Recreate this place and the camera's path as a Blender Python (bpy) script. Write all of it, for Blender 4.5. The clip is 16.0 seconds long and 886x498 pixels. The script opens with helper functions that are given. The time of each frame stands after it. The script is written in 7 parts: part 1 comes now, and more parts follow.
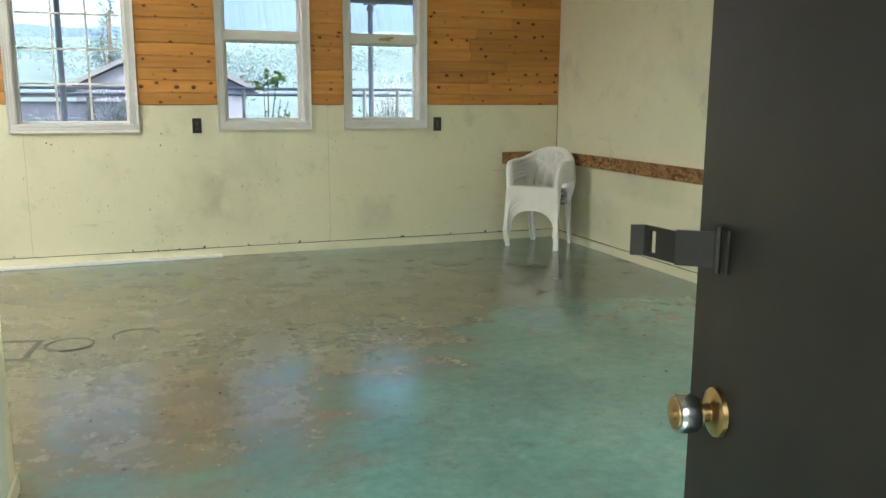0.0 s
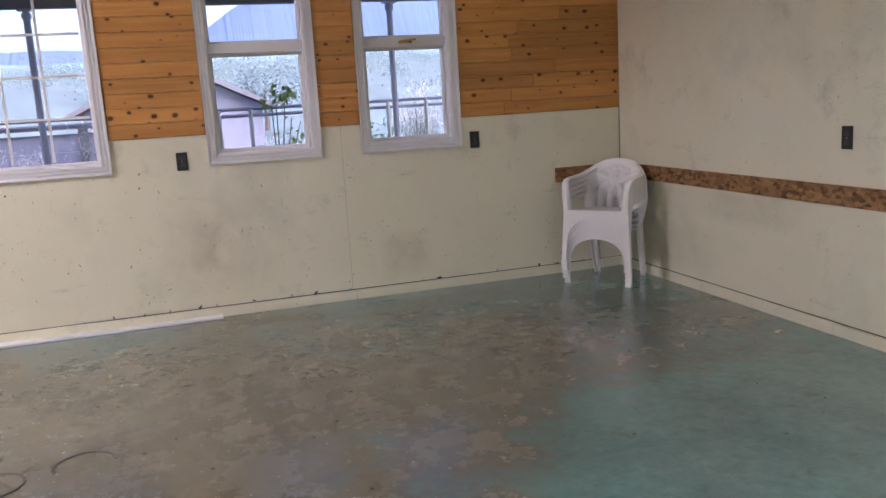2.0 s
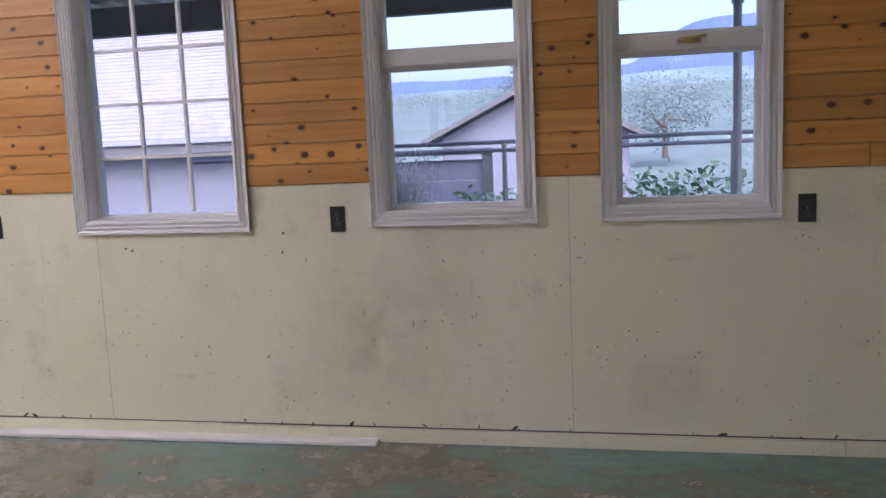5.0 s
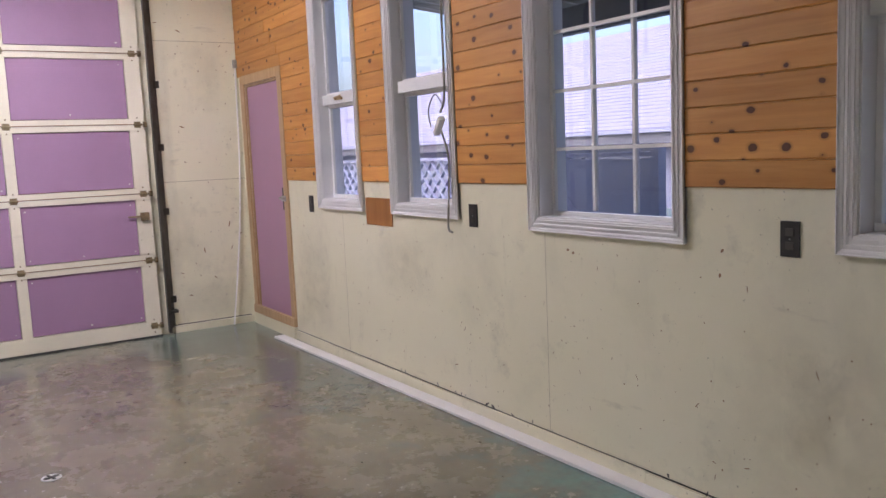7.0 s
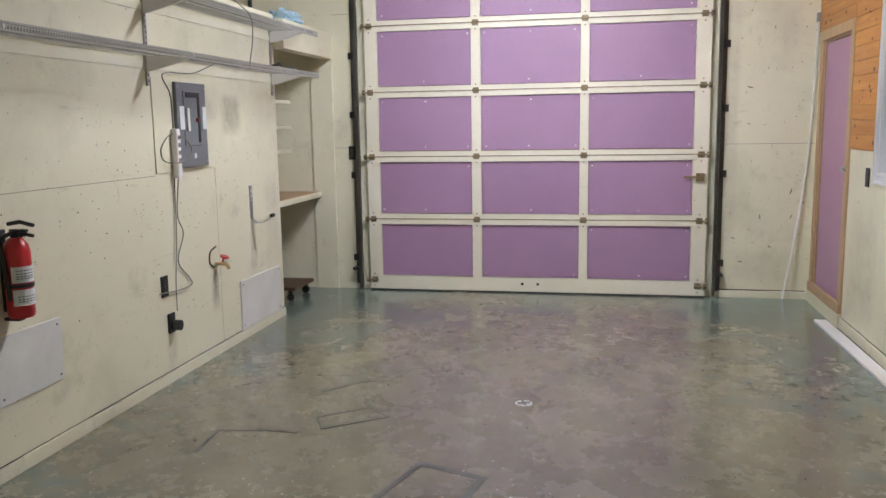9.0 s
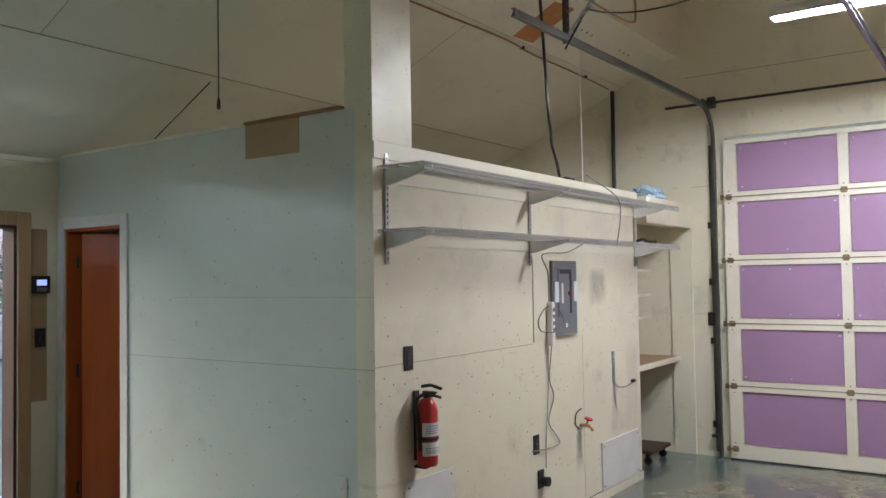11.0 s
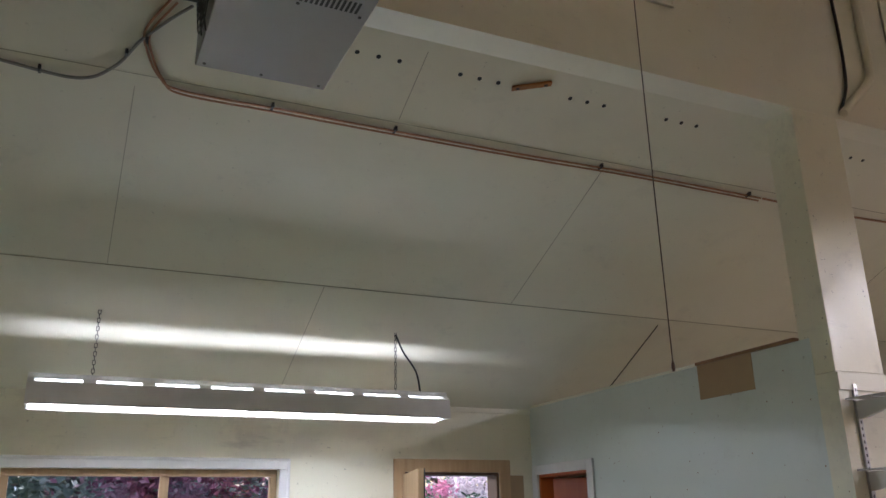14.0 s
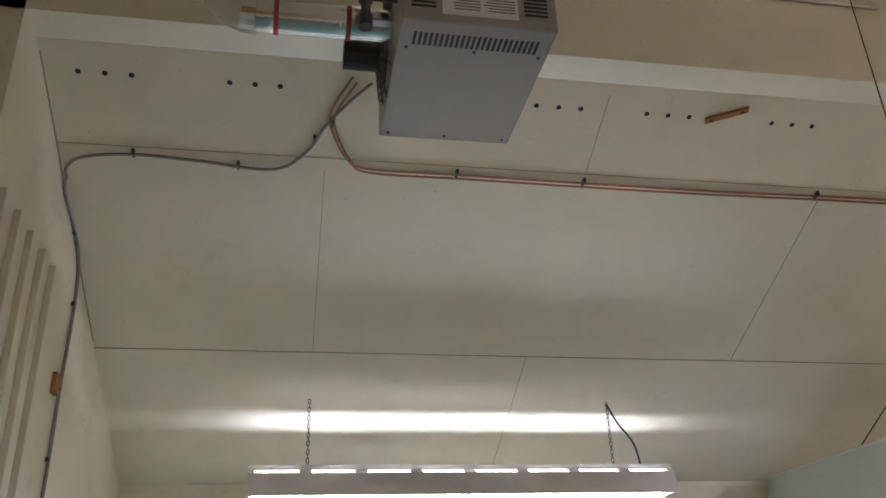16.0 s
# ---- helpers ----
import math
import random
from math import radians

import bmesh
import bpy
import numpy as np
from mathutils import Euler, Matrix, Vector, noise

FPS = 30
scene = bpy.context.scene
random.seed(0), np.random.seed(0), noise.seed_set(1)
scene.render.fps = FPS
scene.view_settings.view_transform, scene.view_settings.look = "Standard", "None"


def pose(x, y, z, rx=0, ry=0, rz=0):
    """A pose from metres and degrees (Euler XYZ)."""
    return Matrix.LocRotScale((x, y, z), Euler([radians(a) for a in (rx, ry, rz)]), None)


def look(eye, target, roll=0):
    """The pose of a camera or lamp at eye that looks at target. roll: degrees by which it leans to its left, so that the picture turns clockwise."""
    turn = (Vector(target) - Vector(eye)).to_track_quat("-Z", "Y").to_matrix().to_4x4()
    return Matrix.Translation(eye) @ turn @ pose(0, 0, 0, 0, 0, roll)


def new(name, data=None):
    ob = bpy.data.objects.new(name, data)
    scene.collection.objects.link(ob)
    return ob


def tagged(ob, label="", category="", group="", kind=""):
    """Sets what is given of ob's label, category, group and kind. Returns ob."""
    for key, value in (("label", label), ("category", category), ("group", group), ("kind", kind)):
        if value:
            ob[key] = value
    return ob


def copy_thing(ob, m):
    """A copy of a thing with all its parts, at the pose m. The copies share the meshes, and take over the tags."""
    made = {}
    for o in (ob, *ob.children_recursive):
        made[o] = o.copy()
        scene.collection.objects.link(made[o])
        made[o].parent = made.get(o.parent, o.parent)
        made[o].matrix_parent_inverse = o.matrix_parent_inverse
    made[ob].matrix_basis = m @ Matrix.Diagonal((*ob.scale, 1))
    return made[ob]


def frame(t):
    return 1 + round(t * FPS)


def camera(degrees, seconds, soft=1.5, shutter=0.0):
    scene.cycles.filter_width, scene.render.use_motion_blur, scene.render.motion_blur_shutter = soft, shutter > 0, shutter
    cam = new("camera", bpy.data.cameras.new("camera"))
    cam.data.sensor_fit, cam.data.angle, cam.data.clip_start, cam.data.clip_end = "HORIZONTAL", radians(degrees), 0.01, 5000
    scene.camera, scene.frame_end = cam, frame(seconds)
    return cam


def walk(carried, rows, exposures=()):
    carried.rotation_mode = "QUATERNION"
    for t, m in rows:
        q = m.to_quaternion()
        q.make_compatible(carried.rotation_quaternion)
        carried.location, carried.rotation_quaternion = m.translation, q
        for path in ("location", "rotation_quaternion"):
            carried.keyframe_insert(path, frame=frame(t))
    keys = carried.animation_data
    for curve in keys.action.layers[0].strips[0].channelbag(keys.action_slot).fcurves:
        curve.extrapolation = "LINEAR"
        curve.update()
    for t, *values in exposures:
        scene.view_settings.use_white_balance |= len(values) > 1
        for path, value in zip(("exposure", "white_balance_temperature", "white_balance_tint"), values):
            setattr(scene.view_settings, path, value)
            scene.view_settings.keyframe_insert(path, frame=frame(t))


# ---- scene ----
cam = camera(56.5, 16.0)
PATH = [
    (0, (0.14, 0.019, 1.367), (0.818, 1.866, 1.007), 0.2),
    (0.5, (0.215, 0.176, 1.391), (0.683, 2.076, 0.974), 0.0),
    (1, (0.286, 0.503, 1.375), (0.731, 2.402, 0.931), -0.1),
    (1.5, (0.414, 0.923, 1.39), (0.959, 2.797, 0.949), -1.0),
    (2, (0.581, 1.338, 1.45), (1.169, 3.216, 1.093), -3.4),
    (2.5, (0.73, 1.713, 1.475), (1.311, 3.606, 1.194), -2.3),
    (3, (0.941, 2.051, 1.474), (1.487, 3.957, 1.204), -2.5),
    (3.2, (1.03, 2.179, 1.466), (1.564, 4.089, 1.205), -2.3),
    (5.3, (2.03, 3.692, 1.482), (1.358, 5.559, 1.227), -2.3),
    (5.5, (2.084, 3.807, 1.496), (1.228, 5.596, 1.242), -2.0),
    (5.9, (2.196, 4.03, 1.508), (1.056, 5.656, 1.266), -0.8),
    (6, (2.239, 4.102, 1.508), (1.037, 5.682, 1.265), -1.0),
    (6.5, (2.329, 4.43, 1.486), (0.919, 5.828, 1.246), -1.3),
    (7, (2.362, 4.807, 1.486), (0.686, 5.873, 1.25), -2.5),
    (7.5, (2.408, 5.084, 1.487), (0.546, 5.77, 1.238), -2.0),
    (7.8, (2.388, 5.24, 1.475), (0.467, 5.729, 1.21), -1.6),
    (8, (2.366, 5.329, 1.472), (0.416, 5.679, 1.201), -1.3),
    (8.3, (2.363, 5.432, 1.486), (0.384, 5.53, 1.21), -1.4),
    (8.5, (2.348, 5.508, 1.5), (0.37, 5.417, 1.217), -1.1),
    (9, (2.431, 5.663, 1.519), (0.492, 5.274, 1.221), -0.9),
    (9.1, (2.45, 5.673, 1.52), (0.521, 5.236, 1.224), -0.9),
    (9.5, (2.571, 5.647, 1.534), (0.709, 4.977, 1.244), -0.9),
    (10, (2.738, 5.667, 1.608), (0.972, 4.756, 1.386), -1.6),
    (10.2, (2.768, 5.66, 1.629), (1.029, 4.685, 1.469), -1.5),
    (12.3, (2.867, 5.861, 1.731), (1.361, 4.595, 2.092), -0.2),
    (12.5, (2.873, 5.848, 1.733), (1.39, 4.565, 2.128), -0.0),
    (13, (2.895, 5.85, 1.733), (1.563, 4.431, 2.195), 0.3),
    (13.5, (2.93, 5.831, 1.728), (1.866, 4.219, 2.245), -0.3),
    (14, (2.944, 5.842, 1.744), (2.153, 4.117, 2.374), -1.1),
    (14.3, (2.953, 5.847, 1.761), (2.3, 4.092, 2.465), -1.7),
    (14.5, (2.964, 5.852, 1.755), (2.381, 4.092, 2.505), -2.0),
    (15, (2.963, 5.85, 1.759), (2.499, 4.107, 2.622), -2.6),
    (15.5, (2.95, 5.79, 1.74), (2.562, 4.051, 2.649), -2.4),
    (16, (2.93, 5.629, 1.687), (2.584, 3.848, 2.529), -2.2),
]
EXPO = [(0, 2.35, 6500, -7), (0.5, 2.15, 6300, 6), (1.0, 2.0, 6150, 17), (2.0, 1.98, 6050, 24), (3, 2.08, 6000, 23), (6, 1.45, 5900, 20), (7, 1.45, 6100, 20), (9, 1.55, 5900, 8), (10, 1.55, 5800, 8), (12.3, 1.45, 5850, 13), (13.3, 1.5, 5900, 17), (14.5, 1.58, 6050, 22), (15.2, 1.95, 6100, 23), (16, 2.1, 6100, 24)]
walk(cam, [(t, look(eye, target, roll)) for t, eye, target, roll in PATH], EXPO)

# ---- world and light ----
world = bpy.data.worlds.new("sky")
scene.world = world
world.use_nodes = True
wn = world.node_tree.nodes
sky = wn.new("ShaderNodeTexSky")
sky.sky_type, sky.sun_disc = "NISHITA", False
sky.sun_elevation, sky.sun_rotation = radians(38), radians(162)
sky.air_density, sky.dust_density, sky.ozone_density = 1.0, 5.0, 0.7
wn["Background"].inputs["Strength"].default_value = 0.15
world.node_tree.links.new(sky.outputs[0], wn["Background"].inputs[0])
sun = new("sun", bpy.data.lights.new("sun", "SUN"))
sun.data.energy, sun.data.angle, sun.data.color = 1.2, radians(40), (1, 0.985, 0.96)
sun.matrix_world = look((2.6, -3, 11), (0, 2, 0))

# ---- plan ----
XE, XW, YN, YS = 4.03, -4.94, 7.355, 0.231      # inner faces of the outer walls
XE2 = 3.935                                     # furred face of the gable wall under the low roof
XB, YU, XU = -0.338, 3.085, -3.79               # utility block: east face, north face, west end
YPOST = 2.898
K = 0.452                                       # rise of the low ceiling
ZS = 2.555                                      # its height at the south wall
ZR, KN = 4.70, 0.40                             # high ceiling at the clerestory, and its fall to the north
PINE = 1.305


def zlow(y):
    return ZS + K * (y - YS)


def zhigh(y):
    return ZR - KN * (y - YU)


# ---- materials ----
def nodes_of(name, rough=0.6, metal=0.0):
    m = bpy.data.materials.new(name)
    m.use_nodes = True
    nt = m.node_tree
    b = nt.nodes["Principled BSDF"]
    b.inputs["Roughness"].default_value, b.inputs["Metallic"].default_value = rough, metal
    return m, nt, b


def noise_node(nt, scale, detail=4, rough=0.55, coord=None, stretch=None, distort=0.0):
    tc = nt.nodes.new("ShaderNodeTexCoord")
    n = nt.nodes.new("ShaderNodeTexNoise")
    n.inputs["Scale"].default_value, n.inputs["Detail"].default_value = scale, detail
    n.inputs["Roughness"].default_value, n.inputs["Distortion"].default_value = rough, distort
    src = tc.outputs["Object"]
    if coord is not None:
        src = coord
    if stretch:
        mp = nt.nodes.new("ShaderNodeMapping")
        mp.inputs["Scale"].default_value = stretch
        nt.links.new(src, mp.inputs[0])
        src = mp.outputs[0]
    nt.links.new(src, n.inputs["Vector"])
    return n.outputs["Fac"]


def ramp(nt, src, stops):
    r = nt.nodes.new("ShaderNodeValToRGB")
    e = r.color_ramp.elements
    while len(e) < len(stops):
        e.new(0.5)
    for k, (p, c) in enumerate(stops):
        e[k].position = p
        e[k].color = (c, c, c, 1) if isinstance(c, (int, float)) else (*c, 1)
    nt.links.new(src, r.inputs[0])
    return r.outputs[0]


def mix(nt, fac, a, b, mode="MIX"):
    n = nt.nodes.new("ShaderNodeMix")
    n.data_type, n.blend_type = "RGBA", mode
    for v, k in ((fac, 0), (a, 6), (b, 7)):
        if isinstance(v, (int, float)):
            n.inputs[k].default_value = v
        elif isinstance(v, tuple):
            n.inputs[k].default_value = (*v, 1)
        else:
            nt.links.new(v, n.inputs[k])
    return n.outputs[2]


def math_node(nt, op, a, b=0.0):
    n = nt.nodes.new("ShaderNodeMath")
    n.operation = op
    for k, v in enumerate((a, b)):
        if isinstance(v, (int, float)):
            n.inputs[k].default_value = v
        else:
            nt.links.new(v, n.inputs[k])
    return n.outputs[0]


def bump(nt, b, src, strength=0.2, dist=0.01):
    n = nt.nodes.new("ShaderNodeBump")
    n.inputs["Strength"].default_value, n.inputs["Distance"].default_value = strength, dist
    nt.links.new(src, n.inputs["Height"])
    nt.links.new(n.outputs[0], b.inputs["Normal"])


def plain(name, col, rough=0.5, metal=0.0, vary=0.15, scale=6.0, bumps=0.05, fine=60.0):
    """A surface with two scales of variation and a fine relief."""
    m, nt, b = nodes_of(name, rough, metal)
    lo = tuple(c * (1 - vary) for c in col)
    hi = tuple(min(1, c * (1 + vary)) for c in col)
    big = noise_node(nt, scale, 5)
    small = noise_node(nt, fine, 3)
    c = mix(nt, ramp(nt, big, [(0.3, 0.0), (0.7, 1.0)]), lo, hi)
    c = mix(nt, 0.3, c, mix(nt, small, lo, hi))
    nt.links.new(c, b.inputs["Base Color"])
    nt.links.new(ramp(nt, big, [(0.2, max(0.0, rough - 0.08)), (0.8, min(1.0, rough + 0.1))]), b.inputs["Roughness"])
    bump(nt, b, small, bumps, 0.004)
    return m


def cream_paint(name, col, dirt=0.5, sheet=True):
    """Old cream wall paint on sheets of board: grimy patches, smudges, scuffs, specks, drips and soft ripples."""
    m, nt, b = nodes_of(name, 0.45)
    warm = tuple(c * k for c, k in zip(col, (0.93, 0.92, 0.86)))
    c = mix(nt, ramp(nt, noise_node(nt, 0.9, 4), [(0.3, 0.0), (0.8, 1.0)]), col, warm)
    patch = ramp(nt, noise_node(nt, 1.15, 9, 0.62, distort=0.3), [(0.54, 0.0), (0.74, dirt * 0.55)])
    c = mix(nt, patch, c, (0.36, 0.345, 0.26))
    smudge = ramp(nt, noise_node(nt, 3.1, 8, 0.70), [(0.58, 0.0), (0.76, dirt * 0.75)])
    c = mix(nt, smudge, c, (0.33, 0.31, 0.24))
    rub = ramp(nt, noise_node(nt, 7, 6, 0.65, stretch=(0.35, 0.35, 1.6)), [(0.63, 0.0), (0.74, dirt * 0.5)])
    c = mix(nt, rub, c, (0.30, 0.27, 0.20))
    speck = ramp(nt, noise_node(nt, 42, 3, 0.6), [(0.68, 0.0), (0.71, dirt)])
    c = mix(nt, math_node(nt, "MULTIPLY", speck, ramp(nt, noise_node(nt, 1.9, 5), [(0.42, 0.25), (0.62, 1.0)])), c, (0.13, 0.105, 0.07))
    scuff = ramp(nt, noise_node(nt, 9, 5, 0.6, stretch=(1, 1, 0.25)), [(0.66, 0.0), (0.78, dirt * 0.6)])
    c = mix(nt, scuff, c, (0.34, 0.30, 0.22))
    nt.links.new(c, b.inputs["Base Color"])
    nt.links.new(ramp(nt, noise_node(nt, 3, 4), [(0.3, 0.36), (0.7, 0.55)]), b.inputs["Roughness"])
    relief = math_node(nt, "ADD", noise_node(nt, 45, 6, 0.6), math_node(nt, "MULTIPLY", noise_node(nt, 5, 3), 1.4))
    bump(nt, b, relief, 0.14, 0.004)
    return m


def wood(name, light, dark, knot=True, axis="x", rough=0.5, grain=30.0):
    m, nt, b = nodes_of(name, rough)
    tc = nt.nodes.new("ShaderNodeTexCoord")
    oi = nt.nodes.new("ShaderNodeObjectInfo")
    off = nt.nodes.new("ShaderNodeVectorMath")
    off.operation = "ADD"
    sc = nt.nodes.new("ShaderNodeMath")
    sc.operation, sc.inputs[1].default_value = "MULTIPLY", 37.0
    nt.links.new(oi.outputs["Random"], sc.inputs[0])
    nt.links.new(tc.outputs["Object"], off.inputs[0])
    nt.links.new(sc.outputs[0], off.inputs[1])
    st = {"x": (0.06, 1, 1), "y": (1, 0.06, 1), "z": (1, 1, 0.06)}[axis]
    g = noise_node(nt, grain, 6, 0.6, off.outputs[0], st, 0.4)
    c = mix(nt, ramp(nt, g, [(0.3, 0.0), (0.72, 1.0)]), light, dark)
    tone = mix(nt, oi.outputs["Random"], (0.78, 0.74, 0.68), (1.12, 1.08, 1.0))
    c = mix(nt, 1.0, c, tone, "MULTIPLY")
    if knot:
        sp = nt.nodes.new("ShaderNodeSeparateXYZ")
        cb = nt.nodes.new("ShaderNodeCombineXYZ")
        nt.links.new(off.outputs[0], sp.inputs[0])
        flat = {"x": (0, 2), "y": (1, 2), "z": (2, 0)}[axis]
        nt.links.new(math_node(nt, "MULTIPLY", sp.outputs[flat[0]], 0.72), cb.inputs[0])
        nt.links.new(sp.outputs[flat[1]], cb.inputs[1])
        v = nt.nodes.new("ShaderNodeTexVoronoi")
        v.voronoi_dimensions = "2D"
        v.inputs["Scale"].default_value = 9.0
        nt.links.new(cb.outputs[0], v.inputs["Vector"])
        sc2 = nt.nodes.new("ShaderNodeSeparateColor")
        nt.links.new(v.outputs["Color"], sc2.inputs[0])
        wob = math_node(nt, "ADD", v.outputs["Distance"], math_node(nt, "MULTIPLY", noise_node(nt, 40, 3, 0.5, off.outputs[0]), 0.10))
        wob = math_node(nt, "ADD", wob, math_node(nt, "MULTIPLY", math_node(nt, "GREATER_THAN", sc2.outputs[0], 0.66), 5.0))
        wob = math_node(nt, "ADD", wob, math_node(nt, "MULTIPLY", sc2.outputs[1], 0.12))
        k = ramp(nt, wob, [(0.168, 0.97), (0.185, 0.0)])
        halo = ramp(nt, wob, [(0.17, 0.55), (0.27, 0.0)])
        c = mix(nt, halo, c, tuple(q * 0.6 for q in dark))
        c = mix(nt, k, c, (0.085, 0.024, 0.008))
    nt.links.new(c, b.inputs["Base Color"])
    bump(nt, b, g, 0.15, 0.003)
    return m


def glass(name, tint=(1, 1, 1), rough=0.0):
    m, nt, b = nodes_of(name, rough)
    b.inputs["Transmission Weight"].default_value = 1.0
    b.inputs["Base Color"].default_value = (*tint, 1)
    b.inputs["IOR"].default_value = 1.45
    return m


def lit(name, col, strength):
    m, nt, b = nodes_of(name, 0.4)
    b.inputs["Emission Color"].default_value = (*col, 1)
    b.inputs["Emission Strength"].default_value = strength
    return m


def floor_paint():
    """Worn teal floor paint over stained concrete."""
    m, nt, b = nodes_of("worn_floor_paint", 0.4)
    b.inputs["Coat Weight"].default_value, b.inputs["Coat Roughness"].default_value = 0.55, 0.23
    tc = nt.nodes.new("ShaderNodeTexCoord")
    sx = nt.nodes.new("ShaderNodeSeparateXYZ")
    nt.links.new(tc.outputs["Object"], sx.inputs[0])
    # worn most along the middle of the floor and towards the big door
    dx = math_node(nt, "DIVIDE", math_node(nt, "SUBTRACT", sx.outputs[0], -1.0), 4.1)
    dy = math_node(nt, "DIVIDE", math_node(nt, "SUBTRACT", sx.outputs[1], 5.1), 2.1)
    rad = math_node(nt, "SQRT", math_node(nt, "ADD", math_node(nt, "MULTIPLY", dx, dx), math_node(nt, "MULTIPLY", dy, dy)))
    n1 = noise_node(nt, 0.8, 10, 0.64, distort=0.6)
    n2 = noise_node(nt, 3.2, 12, 0.72)
    wear = math_node(nt, "ADD", math_node(nt, "MULTIPLY", n1, 1.5), math_node(nt, "MULTIPLY", n2, 0.9))
    wear = math_node(nt, "SUBTRACT", wear, math_node(nt, "MULTIPLY", rad, 0.62))
    # the paint holds best in the corner away from the doors
    ex = ramp(nt, math_node(nt, "MULTIPLY", sx.outputs[0], 0.25), [(0.18, 0.0), (0.6, 1.0)])
    ey = ramp(nt, math_node(nt, "MULTIPLY", sx.outputs[1], 0.125), [(0.50, 1.0), (0.62, 0.0)])
    wear = math_node(nt, "SUBTRACT", wear, math_node(nt, "MULTIPLY", math_node(nt, "MULTIPLY", ex, ey), 0.75))
    west = ramp(nt, math_node(nt, "MULTIPLY", sx.outputs[0], -0.25), [(0.0, 0.0), (0.5, 1.0)])
    teal = mix(nt, ramp(nt, noise_node(nt, 1.6, 8, 0.65), [(0.3, 0.0), (0.7, 1.0)]), (0.100, 0.198, 0.184), (0.155, 0.300, 0.280))
    teal = mix(nt, math_node(nt, "MULTIPLY", west, 0.62), teal, (0.135, 0.155, 0.13))
    light = mix(nt, west, (0.190, 0.175, 0.118), (0.290, 0.266, 0.174))
    bare = mix(nt, ramp(nt, noise_node(nt, 1.2, 12, 0.66), [(0.34, 0.0), (0.68, 0.9)]), (0.145, 0.130, 0.088), light)
    bare = mix(nt, ramp(nt, noise_node(nt, 0.75, 9, 0.6), [(0.50, 0.0), (0.64, 0.65)]), bare, (0.132, 0.121, 0.094))
    dull = mix(nt, 0.5, teal, (0.135, 0.125, 0.10))
    c = mix(nt, ramp(nt, wear, [(0.30, 0.0), (0.5, 1.0)]), teal, dull)
    c = mix(nt, ramp(nt, wear, [(0.50, 0.0), (0.68, 1.0)]), c, bare)
    left = ramp(nt, noise_node(nt, 2.6, 14, 0.74), [(0.52, 0.0), (0.74, 0.18)])
    c = mix(nt, left, c, mix(nt, 0.4, teal, (0.17, 0.18, 0.155)))
    rust = ramp(nt, noise_node(nt, 4.5, 12, 0.74), [(0.56, 0.0), (0.70, 0.5)])
    c = mix(nt, rust, c, (0.115, 0.082, 0.055))
    peel = ramp(nt, noise_node(nt, 6, 14, 0.74), [(0.58, 0.0), (0.72, 0.20)])
    c = mix(nt, math_node(nt, "MULTIPLY", peel, ramp(nt, wear, [(0.4, 0.12), (0.7, 1.0)])), c, (0.36, 0.33, 0.27))
    grit = ramp(nt, noise_node(nt, 14, 12, 0.75), [(0.32, 0.0), (0.68, 1.0)])
    c = mix(nt, 1.0, c, mix(nt, grit, (0.82, 0.82, 0.82), (1.17, 1.17, 1.17)), "MULTIPLY")

    def flecks(scale, size, keep):
        """Small crisp specks, one in some of the cells."""
        v = nt.nodes.new("ShaderNodeTexVoronoi")
        v.voronoi_dimensions = "2D"
        v.inputs["Scale"].default_value = scale
        nt.links.new(tc.outputs["Object"], v.inputs["Vector"])
        sc = nt.nodes.new("ShaderNodeSeparateColor")
        nt.links.new(v.outputs["Color"], sc.inputs[0])
        d = math_node(nt, "ADD", v.outputs["Distance"], math_node(nt, "MULTIPLY", noise_node(nt, scale * 6, 2), size))
        near = math_node(nt, "LESS_THAN", d, math_node(nt, "MULTIPLY", math_node(nt, "ADD", sc.outputs[1], 0.5), size))
        return math_node(nt, "MULTIPLY", near, math_node(nt, "LESS_THAN", sc.outputs[0], keep))
    chips = math_node(nt, "MULTIPLY", flecks(17, 0.12, 0.26), ramp(nt, wear, [(0.45, 0.0), (0.75, 1.0)]))
    c = mix(nt, chips, c, (0.60, 0.58, 0.53))
    c = mix(nt, math_node(nt, "MULTIPLY", flecks(7, 0.07, 0.22), 0.75), c, (0.045, 0.04, 0.032))
    nt.links.new(c, b.inputs["Base Color"])
    r = math_node(nt, "ADD", math_node(nt, "MULTIPLY", n2, 0.30), math_node(nt, "MULTIPLY", ramp(nt, wear, [(0.3, 0.0), (0.7, 1.0)]), 0.10))
    nt.links.new(math_node(nt, "ADD", r, 0.02), b.inputs["Roughness"])
    bump(nt, b, math_node(nt, "ADD", n2, math_node(nt, "MULTIPLY", noise_node(nt, 60, 4), 0.3)), 0.10, 0.006)
    return m


